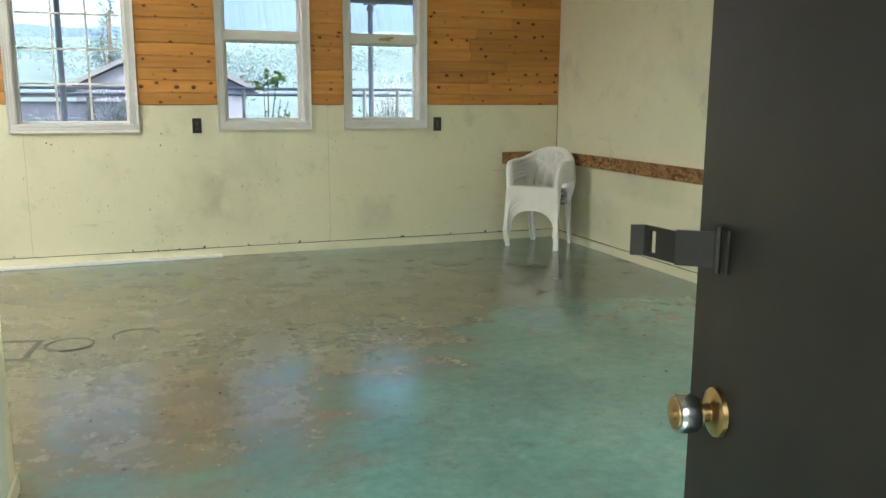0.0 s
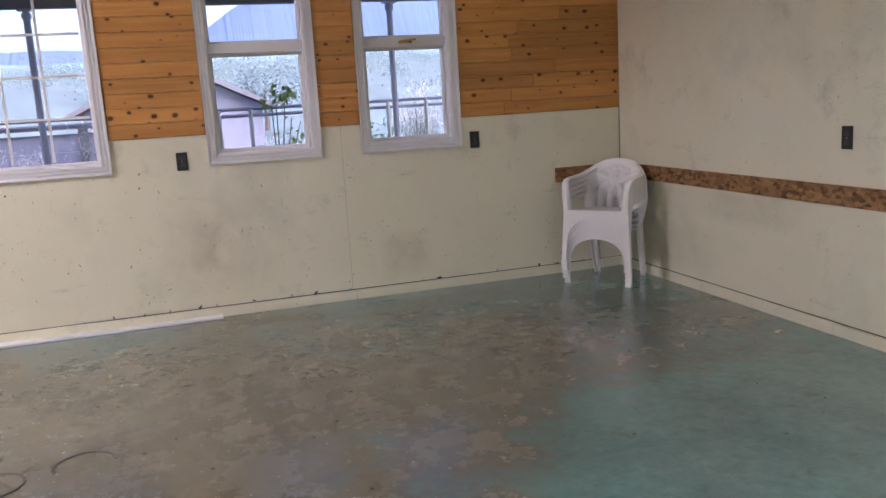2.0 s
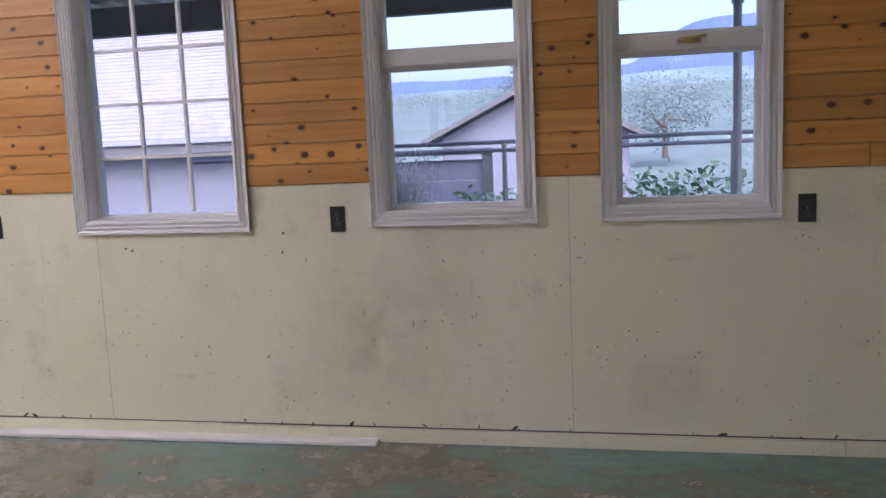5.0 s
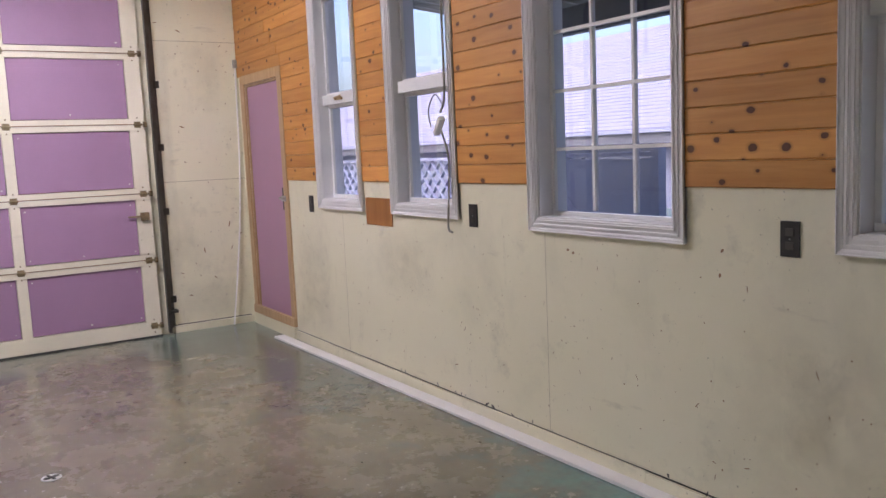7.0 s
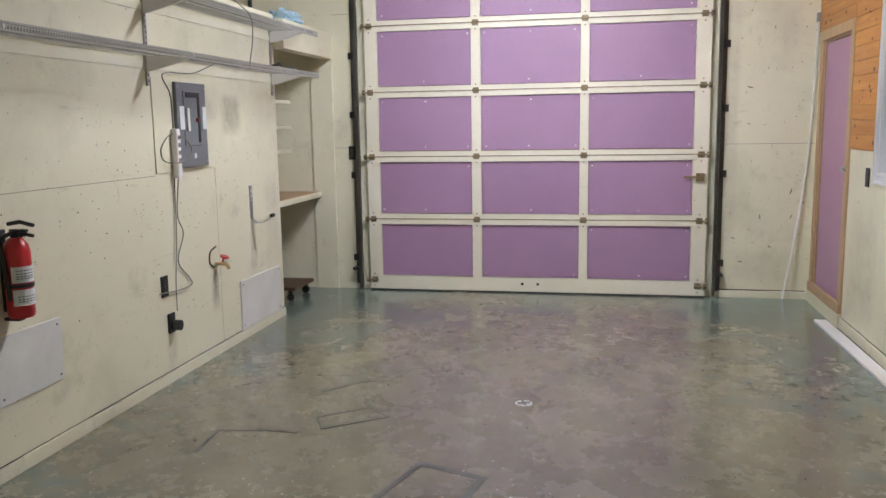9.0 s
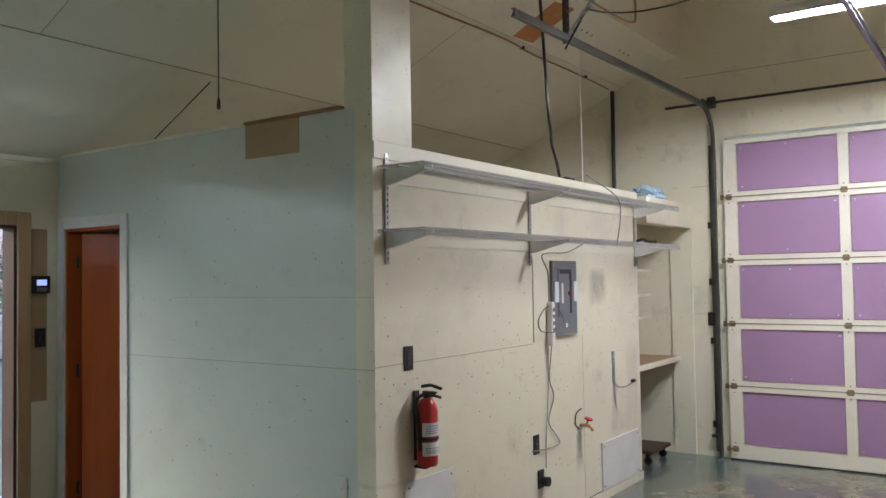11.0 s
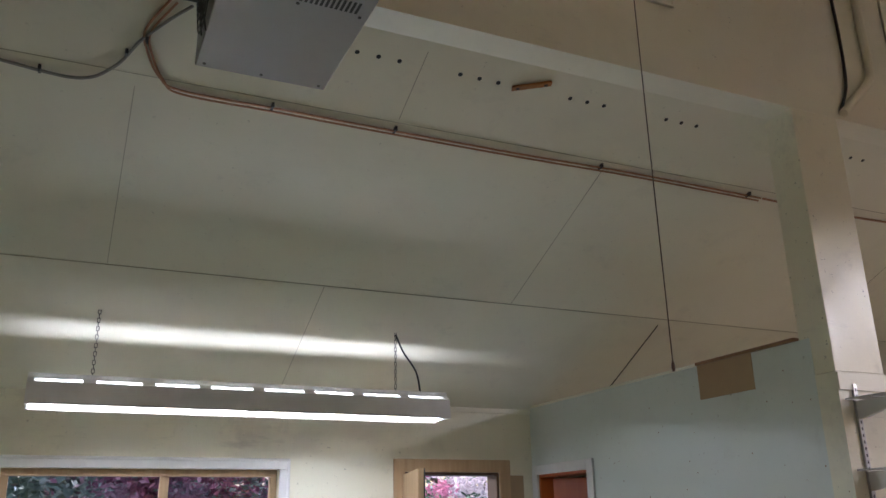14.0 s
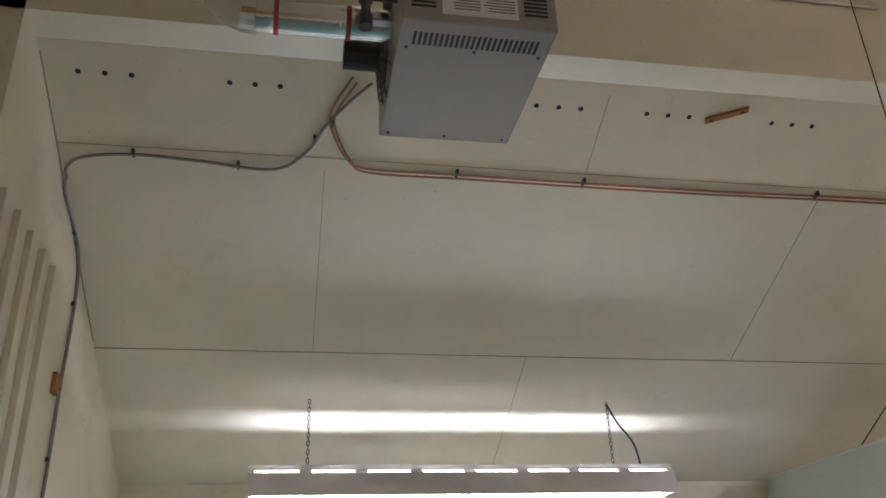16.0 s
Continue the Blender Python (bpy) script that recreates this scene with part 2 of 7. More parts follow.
CREAM = (0.80, 0.755, 0.59)
M = {
    "floor": floor_paint(),
    "cream": cream_paint("cream_wall_paint", CREAM, 0.62),
    "cream_clean": cream_paint("cream_ceiling_paint", (0.79, 0.75, 0.605), 0.30),
    "green_cream": cream_paint("pale_green_wall_paint", (0.66, 0.70, 0.65), 0.30),
    "door_cream": cream_paint("cream_door_paint", (0.80, 0.75, 0.63), 0.30),
    "white": plain("white_trim_paint", (0.78, 0.76, 0.76), 0.4, vary=0.05),
    "white_old": plain("aged_white_paint", (0.70, 0.68, 0.64), 0.5, vary=0.10),
    "pine": wood("knotty_pine", (0.66, 0.33, 0.090), (0.50, 0.21, 0.048)),
    "seam": plain("filled_joint", (0.40, 0.35, 0.25), 0.8, vary=0.2),
    "fir": wood("raw_door_trim_wood", (0.53, 0.375, 0.225), (0.42, 0.275, 0.15), knot=False, axis="z"),
    "ply": wood("orange_plywood", (0.48, 0.21, 0.055), (0.36, 0.14, 0.03), knot=False, axis="z", grain=18),
    "orange_door": wood("orange_veneer", (0.46, 0.115, 0.022), (0.36, 0.075, 0.014), knot=False, axis="z", grain=12, rough=0.35),
    "brown": wood("brown_board", (0.30, 0.17, 0.08), (0.17, 0.085, 0.04), knot=False, axis="y"),
    "dark_wood": wood("dark_stained_wood", (0.11, 0.055, 0.03), (0.06, 0.03, 0.018), knot=False, axis="z"),
    "card": plain("brown_cardboard", (0.42, 0.29, 0.16), 0.8, vary=0.08),
    "purple": plain("mauve_panel_paint", (0.355, 0.21, 0.345), 0.55, vary=0.07, scale=2.0),
    "pink": plain("mauve_door_paint", (0.43, 0.245, 0.36), 0.5, vary=0.06, scale=2.0),
    "metal": plain("galvanised_steel", (0.45, 0.45, 0.44), 0.38, 0.9, vary=0.15),
    "duct": plain("shiny_duct_steel", (0.66, 0.68, 0.68), 0.22, 1.0, vary=0.1, scale=12),
    "dark_metal": plain("dark_oiled_steel", (0.07, 0.065, 0.06), 0.45, 0.6, vary=0.3),
    "track": plain("grimy_track_steel", (0.13, 0.12, 0.11), 0.33, 0.85, vary=0.35),
    "hinge": plain("grimy_brass_hinge", (0.26, 0.20, 0.11), 0.45, 0.6, vary=0.35, scale=30),
    "black": plain("black_plastic", (0.018, 0.017, 0.016), 0.45, vary=0.3),
    "grey_panel": plain("grey_enamel", (0.17, 0.18, 0.19), 0.42, 0.1, vary=0.07),
    "heater": plain("grey_heater_enamel", (0.335, 0.32, 0.305), 0.4, 0.25, vary=0.05),
    "plastic_white": plain("white_resin_plastic", (0.86, 0.83, 0.81), 0.42, vary=0.06),
    "red": plain("red_enamel", (0.50, 0.022, 0.025), 0.3, vary=0.1),
    "red_band": plain("red_sealant", (0.26, 0.035, 0.025), 0.6, vary=0.2),
    "paper": plain("white_label_paper", (0.72, 0.72, 0.72), 0.6, vary=0.05),
    "ink": plain("grey_print", (0.20, 0.20, 0.22), 0.7),
    "copper": plain("copper_pipe", (0.40, 0.21, 0.115), 0.42, 0.85, vary=0.2),
    "brass": plain("worn_brass", (0.55, 0.38, 0.18), 0.3, 1.0, vary=0.2),
    "chrome": plain("brushed_chrome", (0.62, 0.62, 0.62), 0.2, 1.0, vary=0.08),
    "dark_door": plain("dark_brown_door_paint", (0.028, 0.0255, 0.024), 0.42, vary=0.1, bumps=0.03),
    "cloth": plain("blue_cloth", (0.42, 0.58, 0.68), 0.9, vary=0.15),
    "mat": plain("black_rubber_mat", (0.022, 0.022, 0.022), 0.85, vary=0.3),
    "cable_grey": plain("grey_cable", (0.25, 0.235, 0.195), 0.5),
    "grime_cord": plain("brown_cord", (0.10, 0.08, 0.055), 0.8, vary=0.2),
    "glass_clear": glass("clear_window_glass", (0.97, 0.98, 1.0)),
    "glass": glass("window_glass", (0.82, 0.86, 1.0)),
    # white wire coating greyed, standing in for the shade on its undersides
    "wire_coat": plain("shaded_white_wire", (0.46, 0.45, 0.42), 0.4, 0.3, vary=0.2),
    "frosted": plain("frosted_cover_plastic", (0.80, 0.80, 0.81), 0.35, vary=0.06),
    "bulb_glass": glass("clear_plastic", (0.92, 0.94, 0.95), 0.25),
    "tube": lit("fluorescent_tube", (0.84, 0.92, 1.0), 27.0),
    "tube_bright": lit("fresh_fluorescent_tube", (1.0, 0.965, 0.985), 225.0),
}


def osb_material():
    m, nt, b = nodes_of("oriented_strand_board", 0.6)
    tc = nt.nodes.new("ShaderNodeTexCoord")
    mp = nt.nodes.new("ShaderNodeMapping")
    mp.inputs["Scale"].default_value = (26, 26, 48)
    mp.inputs["Rotation"].default_value = (0.5, 0.5, 0)
    v = nt.nodes.new("ShaderNodeTexVoronoi")
    nt.links.new(tc.outputs["Object"], mp.inputs[0])
    nt.links.new(mp.outputs[0], v.inputs["Vector"])
    v.inputs["Scale"].default_value = 1.0
    s = nt.nodes.new("ShaderNodeSeparateColor")
    nt.links.new(v.outputs["Color"], s.inputs[0])
    c = ramp(nt, s.outputs[0], [(0.0, (0.10, 0.045, 0.016)), (0.35, (0.24, 0.115, 0.04)), (1.0, (0.40, 0.22, 0.085))])
    nt.links.new(c, b.inputs["Base Color"])
    bump(nt, b, s.outputs[1], 0.3, 0.003)
    return m


M["osb"] = osb_material()


# ---- mesh helpers ----
def box(bm, x0, x1, y0, y1, z0, z1, bevel=0.0):
    r = bmesh.ops.create_cube(bm, size=1)
    vs = r["verts"]
    bmesh.ops.scale(bm, vec=(abs(x1 - x0), abs(y1 - y0), abs(z1 - z0)), verts=vs)
    bmesh.ops.translate(bm, vec=((x0 + x1) / 2, (y0 + y1) / 2, (z0 + z1) / 2), verts=vs)
    if bevel:
        es = list({e for v in vs for e in v.link_edges})
        bmesh.ops.bevel(bm, geom=es, offset=bevel, segments=2, affect="EDGES", profile=0.5)
    return vs


def boxed(*args):
    bm = bmesh.new()
    box(bm, *args)
    return bm


def rod(bm, a, b, r, seg=12, r2=None, caps=True):
    a, b = Vector(a), Vector(b)
    d = b - a
    m = Matrix.Translation((a + b) / 2) @ d.to_track_quat("Z", "Y").to_matrix().to_4x4()
    return bmesh.ops.create_cone(bm, cap_ends=caps, segments=seg, radius1=r, radius2=r if r2 is None else r2, depth=d.length, matrix=m)["verts"]


def sweep(bm, pts, r, seg=8):
    """A round tube along a line of points."""
    pts = [Vector(p) for p in pts]
    rings = []
    up = Vector((0.13, 0.31, 0.94))
    for k, p in enumerate(pts):
        d = (pts[min(k + 1, len(pts) - 1)] - pts[max(k - 1, 0)]).normalized()
        a = d.cross(up)
        if a.length < 1e-3:
            a = d.cross(Vector((1, 0, 0)))
        a.normalize()
        c = d.cross(a)
        rings.append([bm.verts.new(p + r * (math.cos(q) * a + math.sin(q) * c)) for q in [2 * math.pi * i / seg for i in range(seg)]])
    for r0, r1 in zip(rings, rings[1:]):
        for i in range(seg):
            bm.faces.new((r0[i], r0[(i + 1) % seg], r1[(i + 1) % seg], r1[i]))
    bm.faces.new(rings[0][::-1])
    bm.faces.new(rings[-1])


def curve_pts(ctrl, n=8):
    """Catmull-Rom points through the control points."""
    c = [Vector(p) for p in ctrl]
    c = [2 * c[0] - c[1]] + c + [2 * c[-1] - c[-2]]
    out = []
    for i in range(1, len(c) - 2):
        for k in range(n):
            t = k / n
            p0, p1, p2, p3 = c[i - 1:i + 3]
            out.append(0.5 * (2 * p1 + (p2 - p0) * t + (2 * p0 - 5 * p1 + 4 * p2 - p3) * t * t + (3 * p1 - p0 - 3 * p2 + p3) * t ** 3))
    out.append(c[-2])
    return out


def lathe(bm, prof, at=(0, 0, 0), seg=24, m=None):
    """Turn a profile of (radius, height) round the z axis."""
    m = m or Matrix.Translation(at)
    rings = [[bm.verts.new(m @ Vector((r * math.cos(2 * math.pi * i / seg), r * math.sin(2 * math.pi * i / seg), z))) for i in range(seg)] for r, z in prof]
    for a, b in zip(rings, rings[1:]):
        for i in range(seg):
            bm.faces.new((a[i], a[(i + 1) % seg], b[(i + 1) % seg], b[i]))
    bm.faces.new(rings[0][::-1])
    bm.faces.new(rings[-1])


def prism(bm, poly, axis, a, b):
    """A flat outline pushed along an axis from a to b. poly holds the two other coordinates in order."""
    def at(p, v):
        return {"x": (v, p[0], p[1]), "y": (p[0], v, p[1]), "z": (p[0], p[1], v)}[axis]
    lo = [bm.verts.new(at(p, a)) for p in poly]
    hi = [bm.verts.new(at(p, b)) for p in poly]
    n = len(poly)
    bm.faces.new(lo)
    bm.faces.new(hi[::-1])
    for i in range(n):
        bm.faces.new((lo[i], hi[i], hi[(i + 1) % n], lo[(i + 1) % n]))
    bmesh.ops.recalc_face_normals(bm, faces=bm.faces[:])


def thicken(bm, t):
    """Gives an open sheet a back face and a rim."""
    bmesh.ops.recalc_face_normals(bm, faces=bm.faces[:])
    bm.normal_update()
    rim = [(e.verts[0], e.verts[1]) for e in bm.edges if e.is_boundary]
    back = {v: bm.verts.new(v.co - v.normal * t) for v in bm.verts[:]}
    for f in bm.faces[:]:
        bm.faces.new([back[v] for v in reversed(f.verts)])
    for a, b in rim:
        bm.faces.new((a, b, back[b], back[a]))


def mesh_of(bm, name, smooth=False):
    me = bpy.data.meshes.new(name)
    bmesh.ops.recalc_face_normals(bm, faces=bm.faces[:])
    bm.to_mesh(me)
    bm.free()
    if smooth:
        for p in me.polygons:
            p.use_smooth = True
        me.set_sharp_from_angle(angle=radians(40))
    return me


def part(name, bm, material, parent=None, label="", smooth=False):
    """Links a bmesh as one mesh object, under a thing or a part if given."""
    me = mesh_of(bm, name, smooth)
    me.materials.append(M[material] if isinstance(material, str) else material)
    ob = new(name, me)
    if parent:
        ob.parent = parent
        ob.matrix_parent_inverse = parent.matrix_basis.inverted()
        if parent.parent:
            ob.matrix_parent_inverse = (parent.parent.matrix_basis @ parent.matrix_parent_inverse @ parent.matrix_basis).inverted()
    if label:
        tagged(ob, label)
    return ob


def thing(name, at, label, category, group="", kind=""):
    """An empty at the thing's base, which carries its parts."""
    ob = new(name)
    ob.empty_display_size = 0.05
    ob.location = at
    return tagged(ob, label, category, group, kind)


def structure(name, bm, material, label, category):
    return tagged(part(name, bm, material), label, category, kind="structure")


def wall_with_holes(bm, axis, at0, at1, a0, a1, z0, top, holes):
    """A wall slab along the axis ('x' or 'y') between a0 and a1, z0 up to top (number or function of the coordinate across), with rectangular holes (a, b, z0, z1)."""
    cuts = sorted({a0, a1, *[h[0] for h in holes], *[h[1] for h in holes]})
    for p, q in zip(cuts, cuts[1:]):
        spans, z = [], z0
        for h in sorted([h for h in holes if h[0] <= p + 1e-6 and h[1] >= q - 1e-6], key=lambda h: h[2]):
            if h[2] > z + 1e-6:
                spans.append((z, h[2]))
            z = h[3]
        if z < top - 1e-6:
            spans.append((z, top))
        for za, zb in spans:
            if axis == "x":
                box(bm, p, q, at0, at1, za, zb)
            else:
                box(bm, at0, at1, p, q, za, zb)
    bmesh.ops.remove_doubles(bm, verts=bm.verts[:], dist=1e-5)
    seen, twice = {}, []
    for f in bm.faces:
        key = frozenset(v for v in f.verts)
        if key in seen:
            twice += [f, seen[key]]
        seen[key] = f
    bmesh.ops.delete(bm, geom=list(set(twice)), context="FACES_ONLY")


# ---- floor, walls, ceilings ----
WINDOWS = [  # outer edges of the casings: west, east, sill line, head, kind
    (-3.315, -2.600, 1.105, 2.68, "sash"),
    (-2.204, -1.445, 1.105, 2.68, "sash"),
    (-0.818, 0.152, 1.080, 2.68, "grid"),
    (0.789, 1.587, 1.092, 2.68, "sash"),
    (1.884, 2.662, 1.092, 2.68, "sash"),
]
CASING = 0.066
PDOOR = (-4.86, -3.915, 0.10, 2.215)   # outer edges of the side door's casing
ZN = zhigh(YN)
WT = 0.17

structure("floor", boxed(XW - 0.3, XE + 0.2, YS - 0.15, YN + 0.17, -0.15, 0.0), "floor", "worn teal painted concrete floor with bare brown patches", "floor")

holes = [(a + CASING, b - CASING, z0 + CASING, z1 - CASING) for a, b, z0, z1, k in WINDOWS]
holes.append((PDOOR[0] + 0.08, PDOOR[1] - 0.08, 0.14, PDOOR[3] - 0.08))
bm = bmesh.new()
wall_with_holes(bm, "x", YN, YN + WT, XW - 0.2, XE + 0.2, 0.0, ZN + 0.05, holes)
wall_north = structure("wall_north", bm, "cream", "cream painted long wall, scuffed, with pine boards above", "wall")

bm = bmesh.new()
prism(bm, [(YS - 0.15, 0), (YN + WT, 0), (YN + WT, zhigh(YN + WT)), (YU, ZR), (YU, zlow(YU) + 0.1), (YS - 0.15, zlow(YS) + 0.05)], "x", XE, XE + 0.17)
wall_east = structure("wall_east", bm, "cream", "cream painted gable wall with dirty scuffs", "wall")

bm = bmesh.new()
prism(bm, [(YS, 0), (YU, 0), (YU, ZR), (YU - 0.16, ZR), (YU - 0.16, zlow(YU) + 0.02), (YS, zlow(YS) + 0.02)], "x", XE2, XE)
structure("wall_east_furring", bm, "cream", "cream gable wall under the low roof", "wall")
GD0, GD1, GDZ = 3.50, 6.50, 2.96
bm = bmesh.new()
prism(bm, [(YS - 0.15, 0), (GD0, 0), (GD0, GDZ), (GD1, GDZ), (GD1, 0), (YN + WT, 0), (YN + WT, zhigh(YN + WT)), (YU, ZR), (YU, zlow(YU) + 0.1), (YS - 0.15, zlow(YS) + 0.05)], "x", XW - 0.17, XW)
wall_west = structure("wall_west", bm, "cream", "cream painted gable wall round the large door", "wall")

DOOR = (-0.050, 0.705, 2.09)
SWIN = (1.60, 3.25, 1.05, 2.10)
bm = bmesh.new()
wall_with_holes(bm, "x", YS - 0.15, YS, XW - 0.2, XE + 0.2, 0.0, ZS + 0.06, [(DOOR[0], DOOR[1], 0.0, DOOR[2]), SWIN])
wall_south = structure("wall_south", bm, "cream", "cream painted low wall with the entrance", "wall")

# utility block
OD = (0.325, 0.975, 2.07)
bm = bmesh.new()
wall_with_holes(bm, "y", XB - 0.12, XB, YS, YU - 0.12, 0.0, 2.57, [(OD[0], OD[1], 0.0, OD[2])])
structure("wall_utility_east", bm, "green_cream", "pale painted partition wall with pin holes", "wall")
bm = bmesh.new()
box(bm, XU, XB, YU - 0.12, YU, 0.0, 2.386)
structure("wall_utility_north", bm, "cream", "cream plywood partition with seams and nail holes", "wall")
structure("ceiling_utility", boxed(XW, XB - 0.12, YS, YU - 0.12, 2.28, 2.34), "cream_clean", "flat lid over the utility room", "ceiling")
structure("wall_utility_west", boxed(XU, XU + 0.10, 2.32, YU - 0.12, 0.0, 2.28), "cream", "cream end wall beside the built-in shelves", "wall")
structure("wall_alcove_back", boxed(XW, XU, 2.22, 2.32, 0.0, 2.28), "cream", "cream back wall of the shelf alcove", "wall")

# post at the block's corner
bm = bmesh.new()
box(bm, -0.670, XB - 0.003, YPOST, YU - 0.002, 2.388, 3.80, 0.004)
structure("post", bm, "cream", "square painted post carrying the clerestory beam", "post")

# clerestory wall
CW = [(-3.83, -2.90), (-2.13, -1.21), (0.38, 1.25), (2.00, 2.88)]
bm = bmesh.new()
ZC0, ZC1 = 4.235, 4.62
wall_with_holes(bm, "x", YU - 0.16, YU, XW - 0.1, XE + 0.1, 3.775, ZR + 0.02, [(a + 0.05, b - 0.05, ZC0, ZC1) for a, b in CW])
structure("wall_clerestory", bm, "cream_clean", "cream wall below the high roof with small windows", "wall")
bm = bmesh.new()
box(bm, XB, XE, YPOST, YU - 0.16, 3.775, 3.86)
structure("beam", bm, "white_old", "painted beam soffit under the clerestory", "beam")

# low ceiling and high ceiling
bm = bmesh.new()
prism(bm, [(YS - 0.6, zlow(YS - 0.6)), (YU - 0.02, zlow(YU - 0.02)), (YU - 0.02, zlow(YU) + 0.16), (YS - 0.6, zlow(YS - 0.6) + 0.16)], "x", XW - 0.2, XE + 0.2)
structure("ceiling_low", bm, "cream_clean", "sloping cream ceiling with sheet seams", "ceiling")
bm = bmesh.new()
prism(bm, [(YU - 0.5, ZR + 0.2), (YU - 0.2, ZR), (YU, ZR), (YN + WT, zhigh(YN + WT)), (YN + WT, zhigh(YN + WT) + 0.15), (YU, ZR + 0.2)], "x", XW - 0.2, XE + 0.2)
structure("ceiling_high", bm, "cream_clean", "sloping cream ceiling of knockdown plaster", "ceiling")


# ---- windows ----
def casing(bm, a, b, z0, z1, w, y, depth, face=-1):
    """A mitred picture-frame casing round an opening on a wall that faces along y."""
    for (p, q, r, s) in ((a, b, z0, z0 + w), (a, b, z1 - w, z1), (a, a + w, z0 + w, z1 - w), (b - w, b, z0 + w, z1 - w)):
        box(bm, p, q, min(y, y + face * depth), max(y, y + face * depth), r, s, 0.004)
    e = w * 0.28
    d2 = depth + 0.006
    for (p, q, r, s) in ((a, b, z0, z0 + e), (a, b, z1 - e, z1), (a, a + e, z0 + e, z1 - e), (b - e, b, z0 + e, z1 - e)):
        box(bm, p, q, min(y, y + face * d2), max(y, y + face * d2), r, s, 0.004)


def north_window(k, a, b, z0, z1, kind):
    t = thing("window_%d" % (k + 1), (a, YN, z0), "white trimmed window with divided panes" if kind == "grid" else "white trimmed window with an upper and a lower pane", "window", "windows of the long wall", "structure")
    bm = bmesh.new()
    casing(bm, a, b, z0, z1, CASING, YN, 0.010)
    casing(bm, a - 0.001, b + 0.001, z0 - 0.001, z1 + 0.001, 0.016, YN, 0.018)
    casing(bm, a + 0.030, b - 0.030, z0 + 0.030, z1 - 0.030, 0.008, YN, 0.013)
    casing(bm, a + 0.051, b - 0.051, z0 + 0.051, z1 - 0.051, 0.015, YN, 0.013)
    part("casing", bm, "white", t)
    i0, i1, j0, j1 = a + CASING, b - CASING, z0 + CASING, z1 - CASING
    bm = bmesh.new()
    for (p, q, r, s) in ((i0, i1, j0, j0 + 0.006), (i0, i1, j1 - 0.006, j1), (i0, i0 + 0.006, j0 + 0.006, j1 - 0.006), (i1 - 0.006, i1, j0 + 0.006, j1 - 0.006)):
        box(bm, p, q, YN - 0.004, YN + WT, r, s)
    part("jamb_liner", bm, "white", t)
    i0, i1, j0, j1 = i0 + 0.006, i1 - 0.006, j0 + 0.006, j1 - 0.006
    y0, y1 = YN + 0.075, YN + 0.115

    def sash(name, p, q, r, s, w, ya, yb):
        bm = bmesh.new()
        for (e, f, g, h) in ((p, q, r, r + w), (p, q, s - w, s), (p, p + w, r + w, s - w), (q - w, q, r + w, s - w)):
            box(bm, e, f, ya, yb, g, h, 0.003)
        o = part(name, bm, "white", t)
        g = part("pane", boxed(p + w - 0.005, q - w + 0.005, (ya + yb) / 2 - 0.002, (ya + yb) / 2 + 0.002, r + w - 0.005, s - w + 0.005), "glass", t)
        g.visible_shadow = False
        return o
    if kind == "grid":
        sash("sash", i0, i1, j0, j1, 0.020, y0, y1)
        w = (i1 - i0 - 0.064) / 3
        for c in (1, 2):
            x = i0 + 0.032 + c * w
            part("muntin", boxed(x - 0.008, x + 0.008, y0 + 0.008, y1 - 0.008, j0 + 0.03, j1 - 0.03), "white", t)
        for z in (1.470, 1.745, 2.020, 2.295):
            part("muntin", boxed(i0 + 0.03, i1 - 0.03, y0 + 0.006, y1 - 0.010, z - 0.008, z + 0.008), "white", t)
    else:
        zr = 1.885
        sash("lower_sash", i0, i1, j0, zr - 0.03, 0.027, y0, y1)
        sash("upper_sash", i0, i1, zr + 0.03, j1, 0.020, y0 - 0.01, y1 - 0.01)
        part("transom", boxed(i0, i1, YN + 0.03, y1, zr - 0.036, zr + 0.036, 0.004), "white", t)
        if k in (0, 4):
            bm = bmesh.new()
            xm = (i0 + i1) / 2
            box(bm, xm - 0.05, xm + 0.05, YN + 0.012, YN + 0.03, zr - 0.012, zr + 0.008, 0.003)
            rod(bm, (xm - 0.04, YN + 0.008, zr + 0.004), (xm + 0.075, YN - 0.004, zr + 0.012), 0.007)
            part("latch", bm, "brass", t, "tarnished brass window latch")
    return t


for k, w in enumerate(WINDOWS):
    north_window(k, *w)

# clerestory windows
for k, (a, b) in enumerate(CW):
    t = thing("window_%d" % (k + 6), (a, YU, ZC0), "small high window with a plain cream surround", "window", "clerestory windows", "structure")
    bm = bmesh.new()
    casing(bm, a, b, ZC0 - 0.05, ZC1 + 0.05, 0.05, YU, 0.012, 1)
    part("casing", bm, "cream_clean", t)
    bm = bmesh.new()
    p, q, r, s = a + 0.05, b - 0.05, ZC0, ZC1
    for (e, f, g, h) in ((p, q, r, r + 0.03), (p, q, s - 0.03, s), (p, p + 0.03, r + 0.03, s - 0.03), (q - 0.03, q, r + 0.03, s - 0.03)):
        box(bm, e, f, YU - 0.155, YU - 0.115, g, h)
    box(bm, p + 0.075, p + 0.10, YU - 0.15, YU - 0.12, r + 0.03, s - 0.03)
    part("frame", bm, "white_old", t)
    bm = bmesh.new()
    for (e, f, g, h) in ((p, q, r, r + 0.005), (p, q, s - 0.005, s), (p, p + 0.005, r + 0.005, s - 0.005), (q - 0.005, q, r + 0.005, s - 0.005)):
        box(bm, e, f, YU - 0.115, YU + 0.013, g, h)
    part("reveal", bm, "white", t, "white painted reveal")
    g = part("pane", boxed(p + 0.02, q - 0.02, YU - 0.137, YU - 0.133, r + 0.02, s - 0.02), "glass_clear", t)
    g.visible_shadow = False

